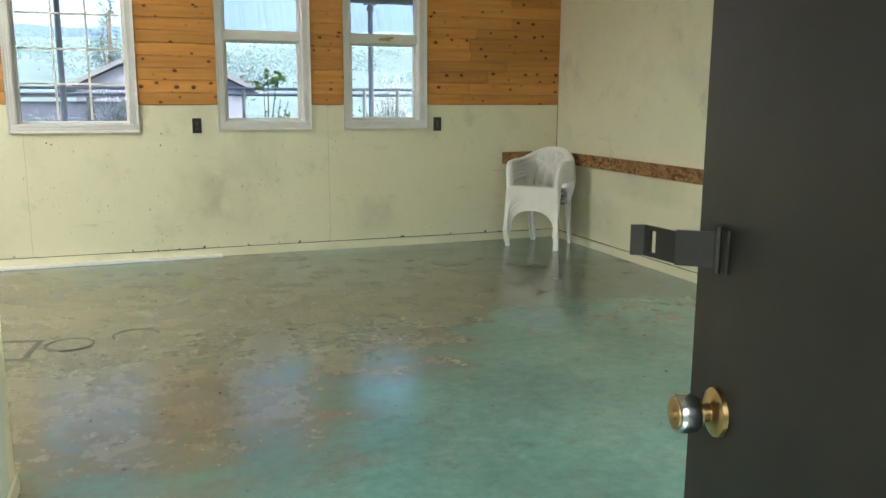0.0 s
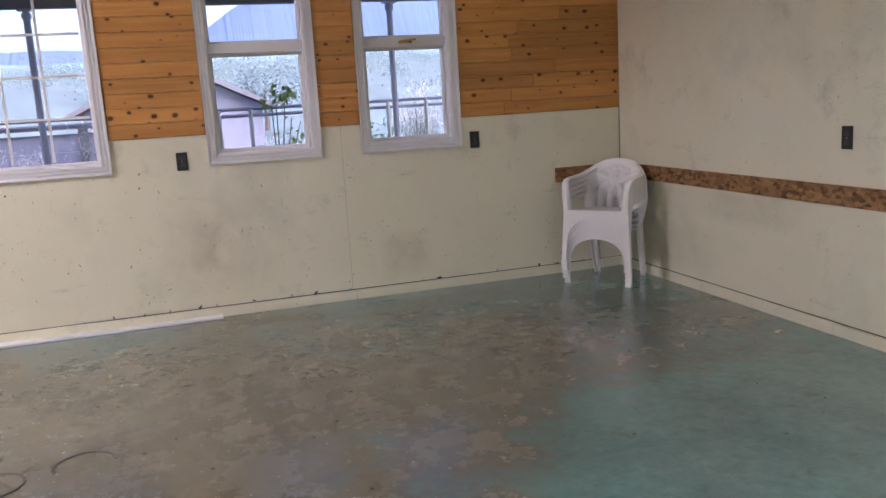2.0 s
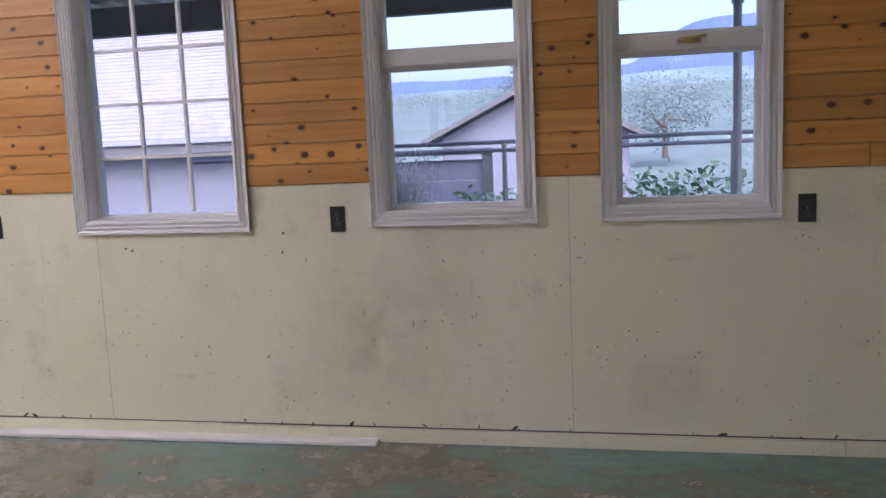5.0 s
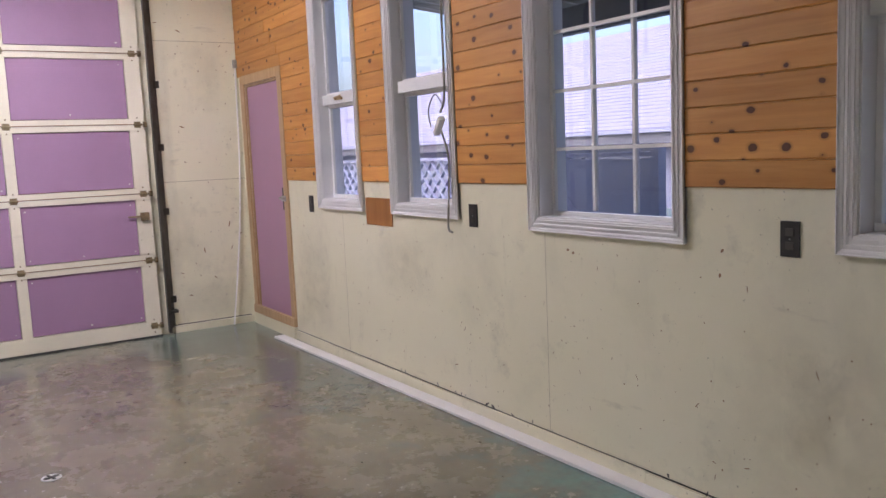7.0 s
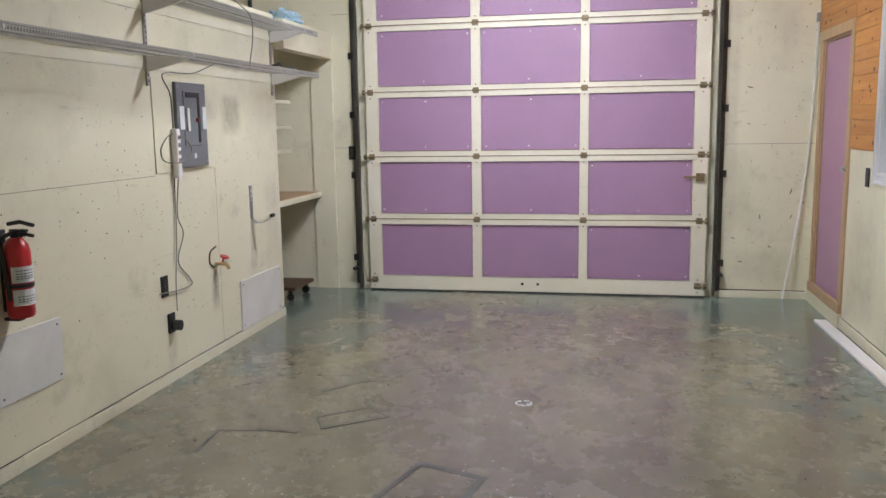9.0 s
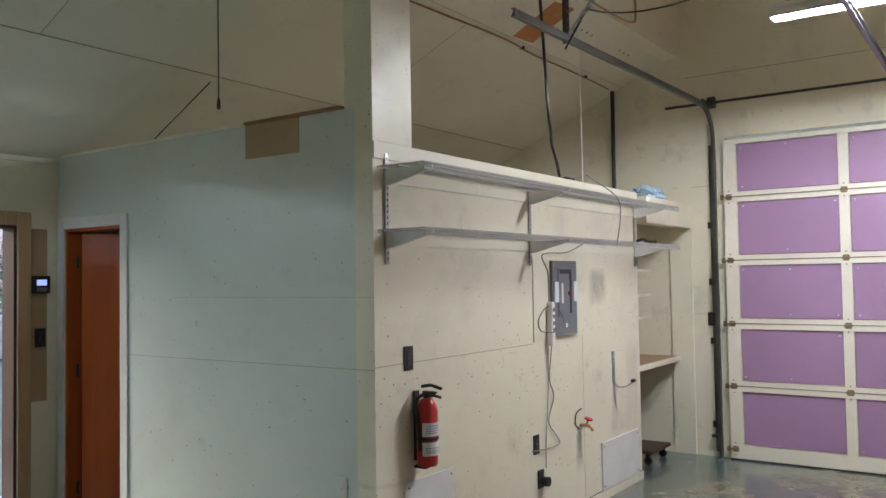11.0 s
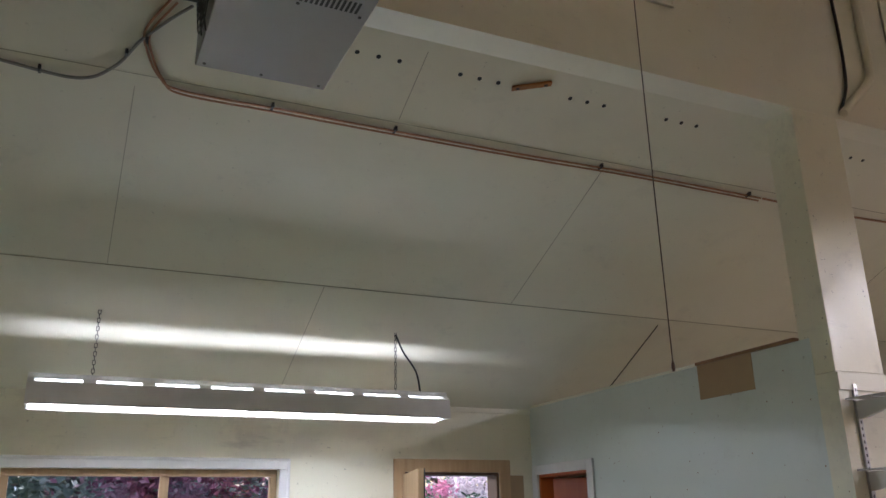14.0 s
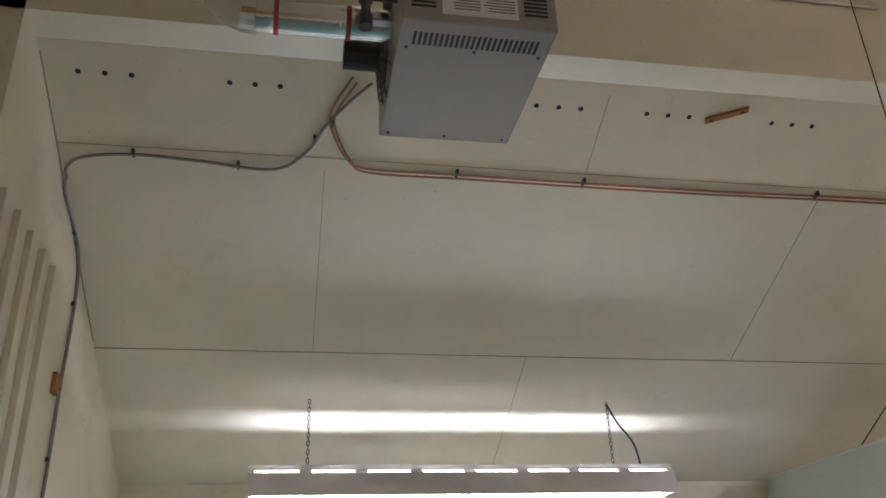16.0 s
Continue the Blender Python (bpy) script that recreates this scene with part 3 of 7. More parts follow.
# south window
t = thing("window_south", (SWIN[0], YS, SWIN[2]), "wide white sliding window beside the entrance", "window", kind="structure")
bm = bmesh.new()
casing(bm, SWIN[0] - 0.07, SWIN[1] + 0.07, SWIN[2] - 0.07, SWIN[3] + 0.07, 0.07, YS, 0.016, 1)
part("casing", bm, "white_old", t)
bm = bmesh.new()
for (e, f, g, h) in ((SWIN[0], SWIN[1], SWIN[2], SWIN[2] + 0.045), (SWIN[0], SWIN[1], SWIN[3] - 0.045, SWIN[3]), (SWIN[0], SWIN[0] + 0.045, SWIN[2] + 0.045, SWIN[3] - 0.045), (SWIN[1] - 0.045, SWIN[1], SWIN[2] + 0.045, SWIN[3] - 0.045), (2.29, 2.345, SWIN[2] + 0.045, SWIN[3] - 0.045)):
    box(bm, e, f, YS - 0.11, YS - 0.06, g, h, 0.003)
part("sash", bm, "fir", t, "weathered tan sash")
for e, f in ((SWIN[0] + 0.04, 2.295), (2.34, SWIN[1] - 0.04)):
    g = part("pane", boxed(e, f, YS - 0.087, YS - 0.083, SWIN[2] + 0.04, SWIN[3] - 0.04), "glass", t)
    g.visible_shadow = False

# ---- entrance door ----
t = thing("door_1", (DOOR[1], YS, 0), "tan wooden frame of the entrance, standing open", "door", kind="structure")
bm = bmesh.new()
for (e, f, g, h) in ((DOOR[0] - 0.09, DOOR[0], 0, DOOR[2] + 0.09), (DOOR[1], DOOR[1] + 0.085, 0, DOOR[2] + 0.09), (DOOR[0], DOOR[1], DOOR[2], DOOR[2] + 0.09)):
    box(bm, e, f, YS, YS + 0.018, g, h, 0.004)
part("casing", bm, "fir", t)
bm = bmesh.new()
for (e, f, g, h) in ((DOOR[0], DOOR[0] + 0.02, 0, DOOR[2]), (DOOR[1] - 0.02, DOOR[1], 0, DOOR[2]), (DOOR[0] + 0.02, DOOR[1] - 0.02, DOOR[2] - 0.02, DOOR[2])):
    box(bm, e, f, YS - 0.15, YS - 0.002, g, h)
part("jamb", bm, "dark_wood", t)
part("threshold", boxed(DOOR[0], DOOR[1], YS - 0.16, YS + 0.02, 0.0, 0.018, 0.004), "metal", t, "worn metal threshold")

# ---- purple side door ----
a, b, z0, z1 = PDOOR
t = thing("door_2", (a, YN, z0), "mauve side door in a raw wood frame, shut", "door", kind="structure")
bm = bmesh.new()
for (e, f, g, h) in ((a, a + 0.08, z0, z1), (b - 0.08, b, z0, z1), (a + 0.08, b - 0.08, z1 - 0.08, z1)):
    box(bm, e, f, YN - 0.018, YN, g, h, 0.003)
part("casing", bm, "fir", t)
bm = bmesh.new()
for (e, f, g, h) in ((a + 0.08, a + 0.10, 0.16, z1 - 0.10), (b - 0.10, b - 0.08, 0.16, z1 - 0.10), (a + 0.08, b - 0.08, z1 - 0.10, z1 - 0.08), (a + 0.08, b - 0.08, 0.14, 0.16)):
    box(bm, e, f, YN, YN + 0.16, g, h)
part("jamb", bm, "fir", t)
part("sill", boxed(a, b, YN - 0.03, YN, z0, z0 + 0.075, 0.004), "fir", t)
leaf = part("leaf", boxed(a + 0.102, b - 0.102, YN + 0.010, YN + 0.050, 0.162, z1 - 0.103, 0.002), "pink", t)
part("latch_plate", boxed(b - 0.155, b - 0.104, YN + 0.001, YN + 0.010, 1.06, 1.245, 0.002), "black", t, "black rim latch plate")
bm = bmesh.new()
box(bm, b - 0.120, b - 0.030, YN - 0.026, YN - 0.018, 1.135, 1.180, 0.002)
rod(bm, (b - 0.135, YN - 0.030, 1.158), (b - 0.040, YN - 0.030, 1.158), 0.010)
lathe(bm, [(0.011, 0.0), (0.016, 0.012), (0.018, 0.024), (0.012, 0.030)], m=Matrix.Translation((b - 0.125, YN + 0.001, 1.158)) @ Matrix.Rotation(radians(90), 4, "X"), seg=14)
part("latch", bm, "metal", t, "worn steel slide bolt")

# ---- base trims and small wall pieces ----
def trim(name, bm, material, label):
    return structure(name, bm, material, label, "trim")


def ragged(bm, axis, a0, a1, at0, at1, z1, seed):
    """A low base strip in lengths that do not quite agree in height."""
    rnd = random.Random(seed)
    p = a0
    while p < a1 - 0.01:
        q = min(a1, p + rnd.uniform(0.5, 1.4))
        h = z1 + rnd.uniform(-0.004, 0.004)
        if axis == "x":
            box(bm, p, q - 0.002, at0, at1, 0.0, h, 0.002)
        else:
            box(bm, at0, at1, p, q - 0.002, 0.0, h, 0.002)
        p = q


bm = bmesh.new()
ragged(bm, "x", PDOOR[1], XE - 0.012, YN - 0.014, YN, 0.072, 1)
trim("baseboard_north", bm, "cream", "cream base strip with chipped edges")
bm = bmesh.new()
ragged(bm, "y", YU, YN - 0.014, XE - 0.012, XE, 0.072, 2)
trim("baseboard_east", bm, "cream", "cream base strip with chipped edges")
bm = bmesh.new()
ragged(bm, "x", XU, XB, YU, YU + 0.013, 0.065, 3)
ragged(bm, "y", OD[1] + 0.07, YU, XB, XB + 0.013, 0.065, 4)
trim("baseboard_utility", bm, "cream", "cream base strip round the partition")
bm = bmesh.new()
ragged(bm, "y", 6.62, YN - 0.014, XW, XW + 0.03, 0.06, 5)
trim("baseboard_west", bm, "cream", "stained base strip beside the large door")
bm = bmesh.new()
ragged(bm, "x", 0.80, XE - 0.012, YS, YS + 0.012, 0.072, 6)
trim("baseboard_south", bm, "cream", "cream base strip")
bm = bmesh.new()
box(bm, PDOOR[0], PDOOR[1], YN - 0.03, YN, 0.0, 0.098)
trim("curb_trim", bm, "cream", "cream curb under the side door")

# dark gap above the base strips
for nm, args in (("seam_north", (PDOOR[1], XE - 0.012, YN - 0.003, YN, 0.073, 0.079)), ("seam_east", (XE - 0.003, XE, YS, YN - 0.02, 0.073, 0.079)), ("seam_utility", (XU, XB, YU, YU + 0.003, 0.066, 0.071)), ("seam_west", (XW, XW + 0.004, 6.62, YN - 0.03, 0.061, 0.070))):
    trim("trim_" + nm, boxed(*args), "dark_metal", "dark open joint above the base strip")

# sheet joints as shallow dark lines, with the beam's shadow line among them
lines = bmesh.new()
for x in (-2.95, -0.72, 1.735):
    box(lines, x - 0.001, x + 0.001, YN - 0.0008, YN, 0.08, 1.07 if x < 0 else PINE)
for z in (1.32, 2.52):
    box(lines, XW, XW + 0.0012, 6.6, YN, z - 0.002, z + 0.002)
    box(lines, XW, XW + 0.0012, 3.18, 3.40, z - 0.002, z + 0.002)
box(lines, XW, XW + 0.0012, 3.14, YN, 3.57, 3.575)
for z in (1.25,):
    box(lines, -1.95, XB, YU, YU + 0.0012, z - 0.002, z + 0.002)
box(lines, -2.70, -2.698, YU, YU + 0.0012, 0.07, 1.81)
box(lines, XB, XB + 0.0012, 0.98, YU, 1.235, 1.238)
box(lines, XB, XB + 0.0012, 1.5, YU, 1.60, 1.602)
for a, b in (((XW, 3.88), (XE, 3.88)), ((XW, 5.10), (XE, 5.10)), ((-1.2, 3.88), (-1.2, 5.10))):
    p, q = Vector((*a, zhigh(a[1]) - 0.001)), Vector((*b, zhigh(b[1]) - 0.001))
    m = Matrix.Translation((p + q) / 2) @ (q - p).to_track_quat("X", "Z").to_matrix().to_4x4()
    bmesh.ops.create_cube(lines, size=1, matrix=m @ Matrix.Diagonal(((q - p).length, 0.004, 0.002, 1)))
# dark strip drawn for the seam and shadow line below the beam
box(lines, XB, XE2, YPOST - 0.005, YPOST, 3.764, 3.772)
trim("trim_joints_and_beam_shadow", lines, "seam", "thin joints between wall sheets and the beam's shadow line")

# joints on the low ceiling, along it and up it
bm = bmesh.new()


def on_low(x, y, d):
    return (x, y, zlow(y) - d)


def strip_on_low(bm, x0, y0, x1, y1, w, d):
    a, b = Vector(on_low(x0, y0, d / 2)), Vector(on_low(x1, y1, d / 2))
    m = Matrix.Translation((a + b) / 2) @ (b - a).to_track_quat("X", "Z").to_matrix().to_4x4()
    r = bmesh.ops.create_cube(bm, size=1, matrix=m @ Matrix.Diagonal(((b - a).length, w, d, 1)))
    return r["verts"]


for y in (1.36, 2.50):
    strip_on_low(bm, XW, y, XE, y, 0.006 if y < 2 else 0.003, 0.004 if y < 2 else 0.002)
for x, y0, y1 in ((2.83, 1.37, 2.44), (1.65, YS, 1.35), (0.42, 1.37, 2.44), (1.64, 2.52, 2.88), (-2.2, 1.37, 2.44)):
    strip_on_low(bm, x, y0, x, y1, 0.003, 0.002)
strip_on_low(bm, XE2 - 0.004, 1.4, XE2 - 0.004, 2.88, 0.006, 0.003)
trim("trim_ceiling_joints", bm, "seam", "joint lines between ceiling sheets")
bm = bmesh.new()
box(bm, XB, XE, YS, YS + 0.012, ZS - 0.03, ZS + 0.005)
trim("trim_ceiling_edge", bm, "cream_clean", "slim cream moulding at the low ceiling's edge")
trim("trim_partition_cap", boxed(XB - 0.13, XB + 0.012, YS, 2.159, 2.57, 2.585, 0.003), "cream_clean", "thin cap on the partition's top edge")
trim("trim_partition_cap", boxed(XB - 0.13, XB + 0.02, 2.159, 2.885, 2.57, 2.588, 0.003), "brown", "brown wood cap on the partition's top edge")
trim("trim_orange_frame", (lambda b: (box(b, XB, XB + 0.016, OD[0] - 0.075, OD[0], 0, OD[2] + 0.07, 0.003), box(b, XB, XB + 0.016, OD[1], OD[1] + 0.075, 0, OD[2] + 0.07, 0.003), box(b, XB, XB + 0.016, OD[0], OD[1], OD[2], OD[2] + 0.07, 0.003), b)[-1])(bmesh.new()), "white_old", "white casing round the inner door")

# orange flush door, ajar inside its frame
t = thing("door_3", (XB - 0.06, OD[0], 0), "orange veneered flush door standing ajar", "door", kind="structure")
bm = bmesh.new()
box(bm, XB - 0.12, XB, OD[0], OD[0] + 0.02, 0, OD[2])
box(bm, XB - 0.12, XB, OD[1] - 0.02, OD[1], 0, OD[2])
box(bm, XB - 0.12, XB, OD[0], OD[1], OD[2] - 0.02, OD[2])
part("jamb", bm, "orange_door", t)
lf = part("leaf", boxed(0, 0.62, -0.02, 0.02, 0.01, 2.04, 0.002), "orange_door", t)
lf.matrix_basis = t.matrix_basis.inverted() @ pose(XB - 0.10, OD[0] + 0.05, 0, 0, 0, 122)
lf.matrix_parent_inverse = Matrix()
bm = bmesh.new()
for z in (0.25, 1.05, 1.80):
    rod(bm, (XB - 0.07, OD[0] + 0.03, z), (XB - 0.07, OD[0] + 0.03, z + 0.09), 0.009)
part("hinge", bm, "dark_metal", t, "dark steel butt hinges")
structure("wall_utility_back", boxed(-1.75, -1.70, YS, YU - 0.12, 0.0, 2.28), "cream", "plain wall inside the utility room", "wall")

# OSB ledger strips
tagged(part("ledger_board", boxed(3.44, XE - 0.02, YN - 0.02, YN, 0.742, 0.857, 0.002), "osb"), "strip of bare strand board on the wall behind the chairs", "board", "ledger boards")
tagged(part("ledger_board", boxed(XE - 0.02, XE, 3.1, YN, 0.745, 0.857, 0.002), "osb"), "long strip of bare strand board along the wall", "board", "ledger boards")
tagged(part("plywood_patch", boxed(-2.572, -2.220, YN - 0.008, YN, 1.02, 1.20, 0.001), "ply"), "orange plywood square between two windows", "board")
tagged(part("cardboard_patch", boxed(XB, XB + 0.006, 2.159, 2.577, 2.378, 2.57, 0.001), "card"), "brown cardboard rectangle pinned to the partition", "cardboard")
tagged(part("hardboard_strip", boxed(-0.255, -0.145, YS, YS + 0.005, 0.9, 2.07), "card"), "bare tan board strip beside the entrance", "board")

# long white trim board lying on the floor
bm = bmesh.new()
box(bm, -2.43, 2.43, -0.045, 0.045, 0.0, 0.018, 0.003)
tb = tagged(part("trim_board", bm, "white"), "long white trim board lying along the wall on the floor", "board")
tb.matrix_basis = pose(-1.66, 7.286, 0.001, 0, 0, 0.72)

# ---- wall outlets ----
def outlet(at, face, label, w=0.075, h=0.125, material="black"):
    """A cover plate or open box; face is the wall's outward normal axis."""
    t = thing("outlet", at, label, "outlet", "wall outlets")
    x, y, z = at
    d = 0.007
    def slab(u0, u1, z0, z1, a, b):
        if face in ("-y", "+y"):
            s = -1 if face == "-y" else 1
            return boxed(x + u0, x + u1, min(y + s * a, y + s * b), max(y + s * a, y + s * b), z + z0, z + z1, 0.0015)
        s = -1 if face == "-x" else 1
        return boxed(min(x + s * a, x + s * b), max(x + s * a, x + s * b), y + u0, y + u1, z + z0, z + z1, 0.0015)
    part("plate", slab(-w / 2, w / 2, -h / 2, h / 2, 0, d), material, t)
    for k in (-1, 1):
        part("socket", slab(-0.016, 0.016, k * 0.024 - 0.014, k * 0.024 + 0.014, d, d + 0.003), "dark_metal" if material == "black" else "white_old", t)
    part("screw", slab(-0.003, 0.003, -0.003, 0.003, d, d + 0.002), "metal", t)
    return t


for x in (-3.48, -1.318, 0.611, 2.771):
    outlet((x, YN, 1.13), "-y", "black wall outlet below the pine boards")
outlet((XE, 4.935, 1.119), "-x", "black wall outlet on the cream wall")
outlet((-0.607, YU, 1.276), "+y", "black switch plate beside the partition corner")
outlet((-1.968, YU, 0.593), "+y", "black outlet with a cord plugged in")
outlet((XB, 2.86, 0.627), "+x", "ivory outlet low on the partition", 0.07, 0.114, "white_old")
outlet((XW, 3.347, 1.274), "+x", "black outlet beside the door track")
outlet((-0.205, YS + 0.005, 1.33), "+y", "black switch plate beside the entrance")

# ---- overhead door ----
t = thing("garage_door", (XW, (GD0 + GD1) / 2, 0), "cream sectional overhead door with mauve panels, shut", "garage door")
SEC = [0.014, 0.668, 1.236, 1.815, 2.397, 2.93]
XD0, XD1 = XW - 0.035, -4.885
COLS = [(3.618, 4.47), (4.555, 5.42), (5.497, 6.374)]
rnd = random.Random(5)
for k, (za, zb) in enumerate(zip(SEC, SEC[1:])):
    # skin coloured brown so the gaps round the panels read as shadow lines
    sec = part("section", (lambda b: (box(b, XD0, XD0 + 0.012, GD0 - 0.0, GD1, za, zb - 0.004), b)[-1])(bmesh.new()), "brown", t)
    bm = bmesh.new()
    lo, hi = (za + 0.125, zb - 0.048) if k == 0 else (za + 0.048, zb - 0.048)
    box(bm, XD0 + 0.012, XD1, GD0, GD1, za, lo, 0.002)
    box(bm, XD0 + 0.012, XD1, GD0, GD1, hi, zb - 0.004, 0.002)
    for a, b in ((GD0, COLS[0][0]), (COLS[0][1], COLS[1][0]), (COLS[1][1], COLS[2][0]), (COLS[2][1], GD1)):
        box(bm, XD0 + 0.012, XD1, a, b, lo, hi, 0.002)
    part("stile_frame", bm, "door_cream", t)
    for a, b in COLS:
        bm = bmesh.new()
        box(bm, XD0 + 0.012, XD1 - 0.016, a + 0.004, b - 0.004, lo + 0.007, hi - 0.004)
        part("panel", bm, "purple", t, "mauve painted panel")
        for yy in (a + 0.04, (a + b) / 2, b - 0.04):
            for zz in (lo + 0.04, hi - 0.04):
                if rnd.random() < 0.5:
                    bm = bmesh.new()
                    rod(bm, (XD1 - 0.016, yy + rnd.uniform(-0.02, 0.02), zz), (XD1 - 0.0145, yy, zz), 0.0055, 8)
                    part("screw", bm, "white_old", t)
    if k:
        part("weather_strip", boxed(XD1 - 0.006, XD1 + 0.002, GD0, GD1, za, za + 0.006), "brown", t)


def door_hinge(y, z, end):
    bm = bmesh.new()
    w = 0.026
    box(bm, XD1, XD1 + 0.003, y - w, y + w, z - 0.026, z - 0.008, 0.001)
    box(bm, XD1, XD1 + 0.003, y - w, y + w, z + 0.008, z + 0.026, 0.001)
    rod(bm, (XD1 + 0.010, y - w - 0.006, z), (XD1 + 0.010, y + w + 0.006, z), 0.010, 10)
    for dz in (-0.055, 0.055):
        rod(bm, (XD1, y, z + dz), (XD1 + 0.004, y, z + dz), 0.0065, 7)
    if end:
        s = -1 if y < 5 else 1
        rod(bm, (XD1 + 0.012, y, z), (XD1 + 0.012, y + s * 0.075, z), 0.006, 8)
        rod(bm, (XD1 + 0.012, y + s * 0.045, z), (XD1 + 0.012, y + s * 0.07, z), 0.024, 12)
    return bm


for z in SEC[1:-1]:
    for y in (3.545, 4.512, 5.458, 6.44):
        part("hinge", door_hinge(y, z, y in (3.545, 6.44)), "hinge", t, "grimy steel roller hinge")
for y in (3.545, 6.44):
    part("bottom_bracket", door_hinge(y, 0.10, True), "hinge", t, "grimy bottom roller bracket")
bm = bmesh.new()
for y in (4.92, 5.06):
    rod(bm, (XD1 - 0.001, y, 0.085), (XD1 + 0.002, y, 0.085), 0.013, 12)
part("hole_pair", bm, "black", t, "two drilled holes near the bottom")
bm = bmesh.new()
box(bm, XD1, XD1 + 0.03, 6.40, 6.47, 1.01, 1.08, 0.004)
box(bm, XD1 + 0.008, XD1 + 0.018, 6.30, 6.40, 1.04, 1.055, 0.002)
part("slide_lock", bm, "hinge", t, "small slide lock")
part("bottom_seal", boxed(XD0, XD1, GD0, GD1, 0.0, 0.014), "black", t, "worn bottom seal")


def c_channel(bm, pts, w, flange):
    """A rail of C section swept along points in the x-z plane; w across y."""
    pts = [Vector(p) for p in pts]
    prof = [(-w / 2, flange), (-w / 2, 0), (w / 2, 0), (w / 2, flange)]
    thick = 0.004
    outl = prof + [(prof[3][0] - thick, flange), (prof[3][0] - thick, thick), (-w / 2 + thick, thick), (-w / 2 + thick, flange)]
    rings = []
    for k, p in enumerate(pts):
        d = (pts[min(k + 1, len(pts) - 1)] - pts[max(k - 1, 0)]).normalized()
        n = d.cross(Vector((0, 1, 0)))
        rings.append([bm.verts.new(p + u * n + v * Vector((0, 1, 0))) for u, v in outl])
    for a, b in zip(rings, rings[1:]):
        for i in range(8):
            bm.faces.new((a[i], a[(i + 1) % 8], b[(i + 1) % 8], b[i]))
    bm.faces.new(rings[0])
    bm.faces.new(rings[-1][::-1])


def door_track(y, s, x_end):
    t = thing("door_track", (XW, y, 0), "grimy steel roller track of the overhead door", "door track", "door tracks")
    pts = [(XD1 + 0.012, y, 0.02), (XD1 + 0.012, y, 2.90)]
    for k in range(1, 9):
        a = k / 8 * math.pi / 2 * 0.95
        pts.append((XD1 + 0.012 + 0.33 * (1 - math.cos(a)), y, 2.90 + 0.33 * math.sin(a)))
    pts.append((x_end, y, 3.19))
    bm = bmesh.new()
    c_channel(bm, pts, 0.05, 0.024 * s)
    part("rail", bm, "track", t)
    bm = bmesh.new()
    box(bm, XW, XW + 0.004, y + s * 0.03, y + s * 0.075, 0.05, 2.9)
    box(bm, XW, XD1 + 0.02, y + s * 0.028, y + s * 0.032, 0.05, 2.9)
    part("angle", bm, "track", t)
    for z in (0.30, 1.07, 1.62, 2.15):
        part("bracket", boxed(XW + 0.004, XW + 0.012, y + s * 0.05, y + s * 0.10, z - 0.03, z + 0.03, 0.002), "dark_metal", t)
    bm = bmesh.new()
    box(bm, XW, XW + 0.09, y + s * 0.02, y + s * 0.09, 0.19, 0.215, 0.003)
    part("stop", bm, "dark_metal", t)
    return t


trk = door_track(3.43, -1, -1.19)
door_track(6.555, 1, -1.19)


def perforated(bm, a, b, w=0.035):
    """Slotted angle iron between two points: two thin legs with gaps along them."""
    a, b = Vector(a), Vector(b)
    d = (b - a)
    n = max(2, int(d.length / 0.05))
    q = d.to_track_quat("Z", "X").to_matrix().to_4x4()
    for k in range(n):
        c = a + d * ((k + 0.5) / n)
        m = Matrix.Translation(c) @ q
        L = d.length / n
        for (cx, cy, sx, sy, sz, cz) in ((-w * 0.38, 0, w * 0.24, 0.003, L, 0), (w * 0.38, 0, w * 0.24, 0.003, L, 0), (0, 0, w * 0.52, 0.003, L * 0.4, L * 0.3), (w * 0.5, w / 2, 0.003, w, L, 0)):
            bmesh.ops.create_cube(bm, size=1, matrix=m @ Matrix.Translation((cx, cy, cz)) @ Matrix.Diagonal((sx, sy, sz, 1)))


bm = bmesh.new()
perforated(bm, (-1.86, 3.43, 3.17), (-1.86, 3.43, zhigh(3.43)), 0.045)
part("hanger", bm, "dark_metal", trk, "slotted steel hanger")
bm = bmesh.new()
perforated(bm, (-1.87, 3.44, 3.22), (-2.03, 4.24, zhigh(4.24)), 0.020)
part("brace", bm, "metal", trk, "slotted steel brace")
# torsion bar above the door
t = thing("torsion_shaft", (XW, 5.0, 3.27), "steel counterbalance shaft above the overhead door", "shaft")
bm = bmesh.new()
rod(bm, (XW + 0.09, 2.98, 3.285), (XW + 0.09, 7.0, 3.285), 0.0125, 12)
part("bar", bm, "dark_metal", t)
for y in (3.42, 6.56):
    bm = bmesh.new()
    rod(bm, (XW + 0.09, y - 0.03, 3.285), (XW + 0.09, y + 0.03, 3.285), 0.055, 20)
    part("drum", bm, "dark_metal", t)
for y in (3.34, 5.0, 6.64):
    part("bearing_plate", boxed(XW, XW + 0.11, y - 0.004, y + 0.004, 3.235, 3.335, 0.001), "track", t)
bm = bmesh.new()
sweep(bm, [(XW + 0.09 + 0.05 * math.cos(a), 5.15 + a * 0.0055, 3.285 + 0.05 * math.sin(a)) for a in [i * 0.5 for i in range(240)]], 0.006, 5)
part("spring", bm, "dark_metal", t)

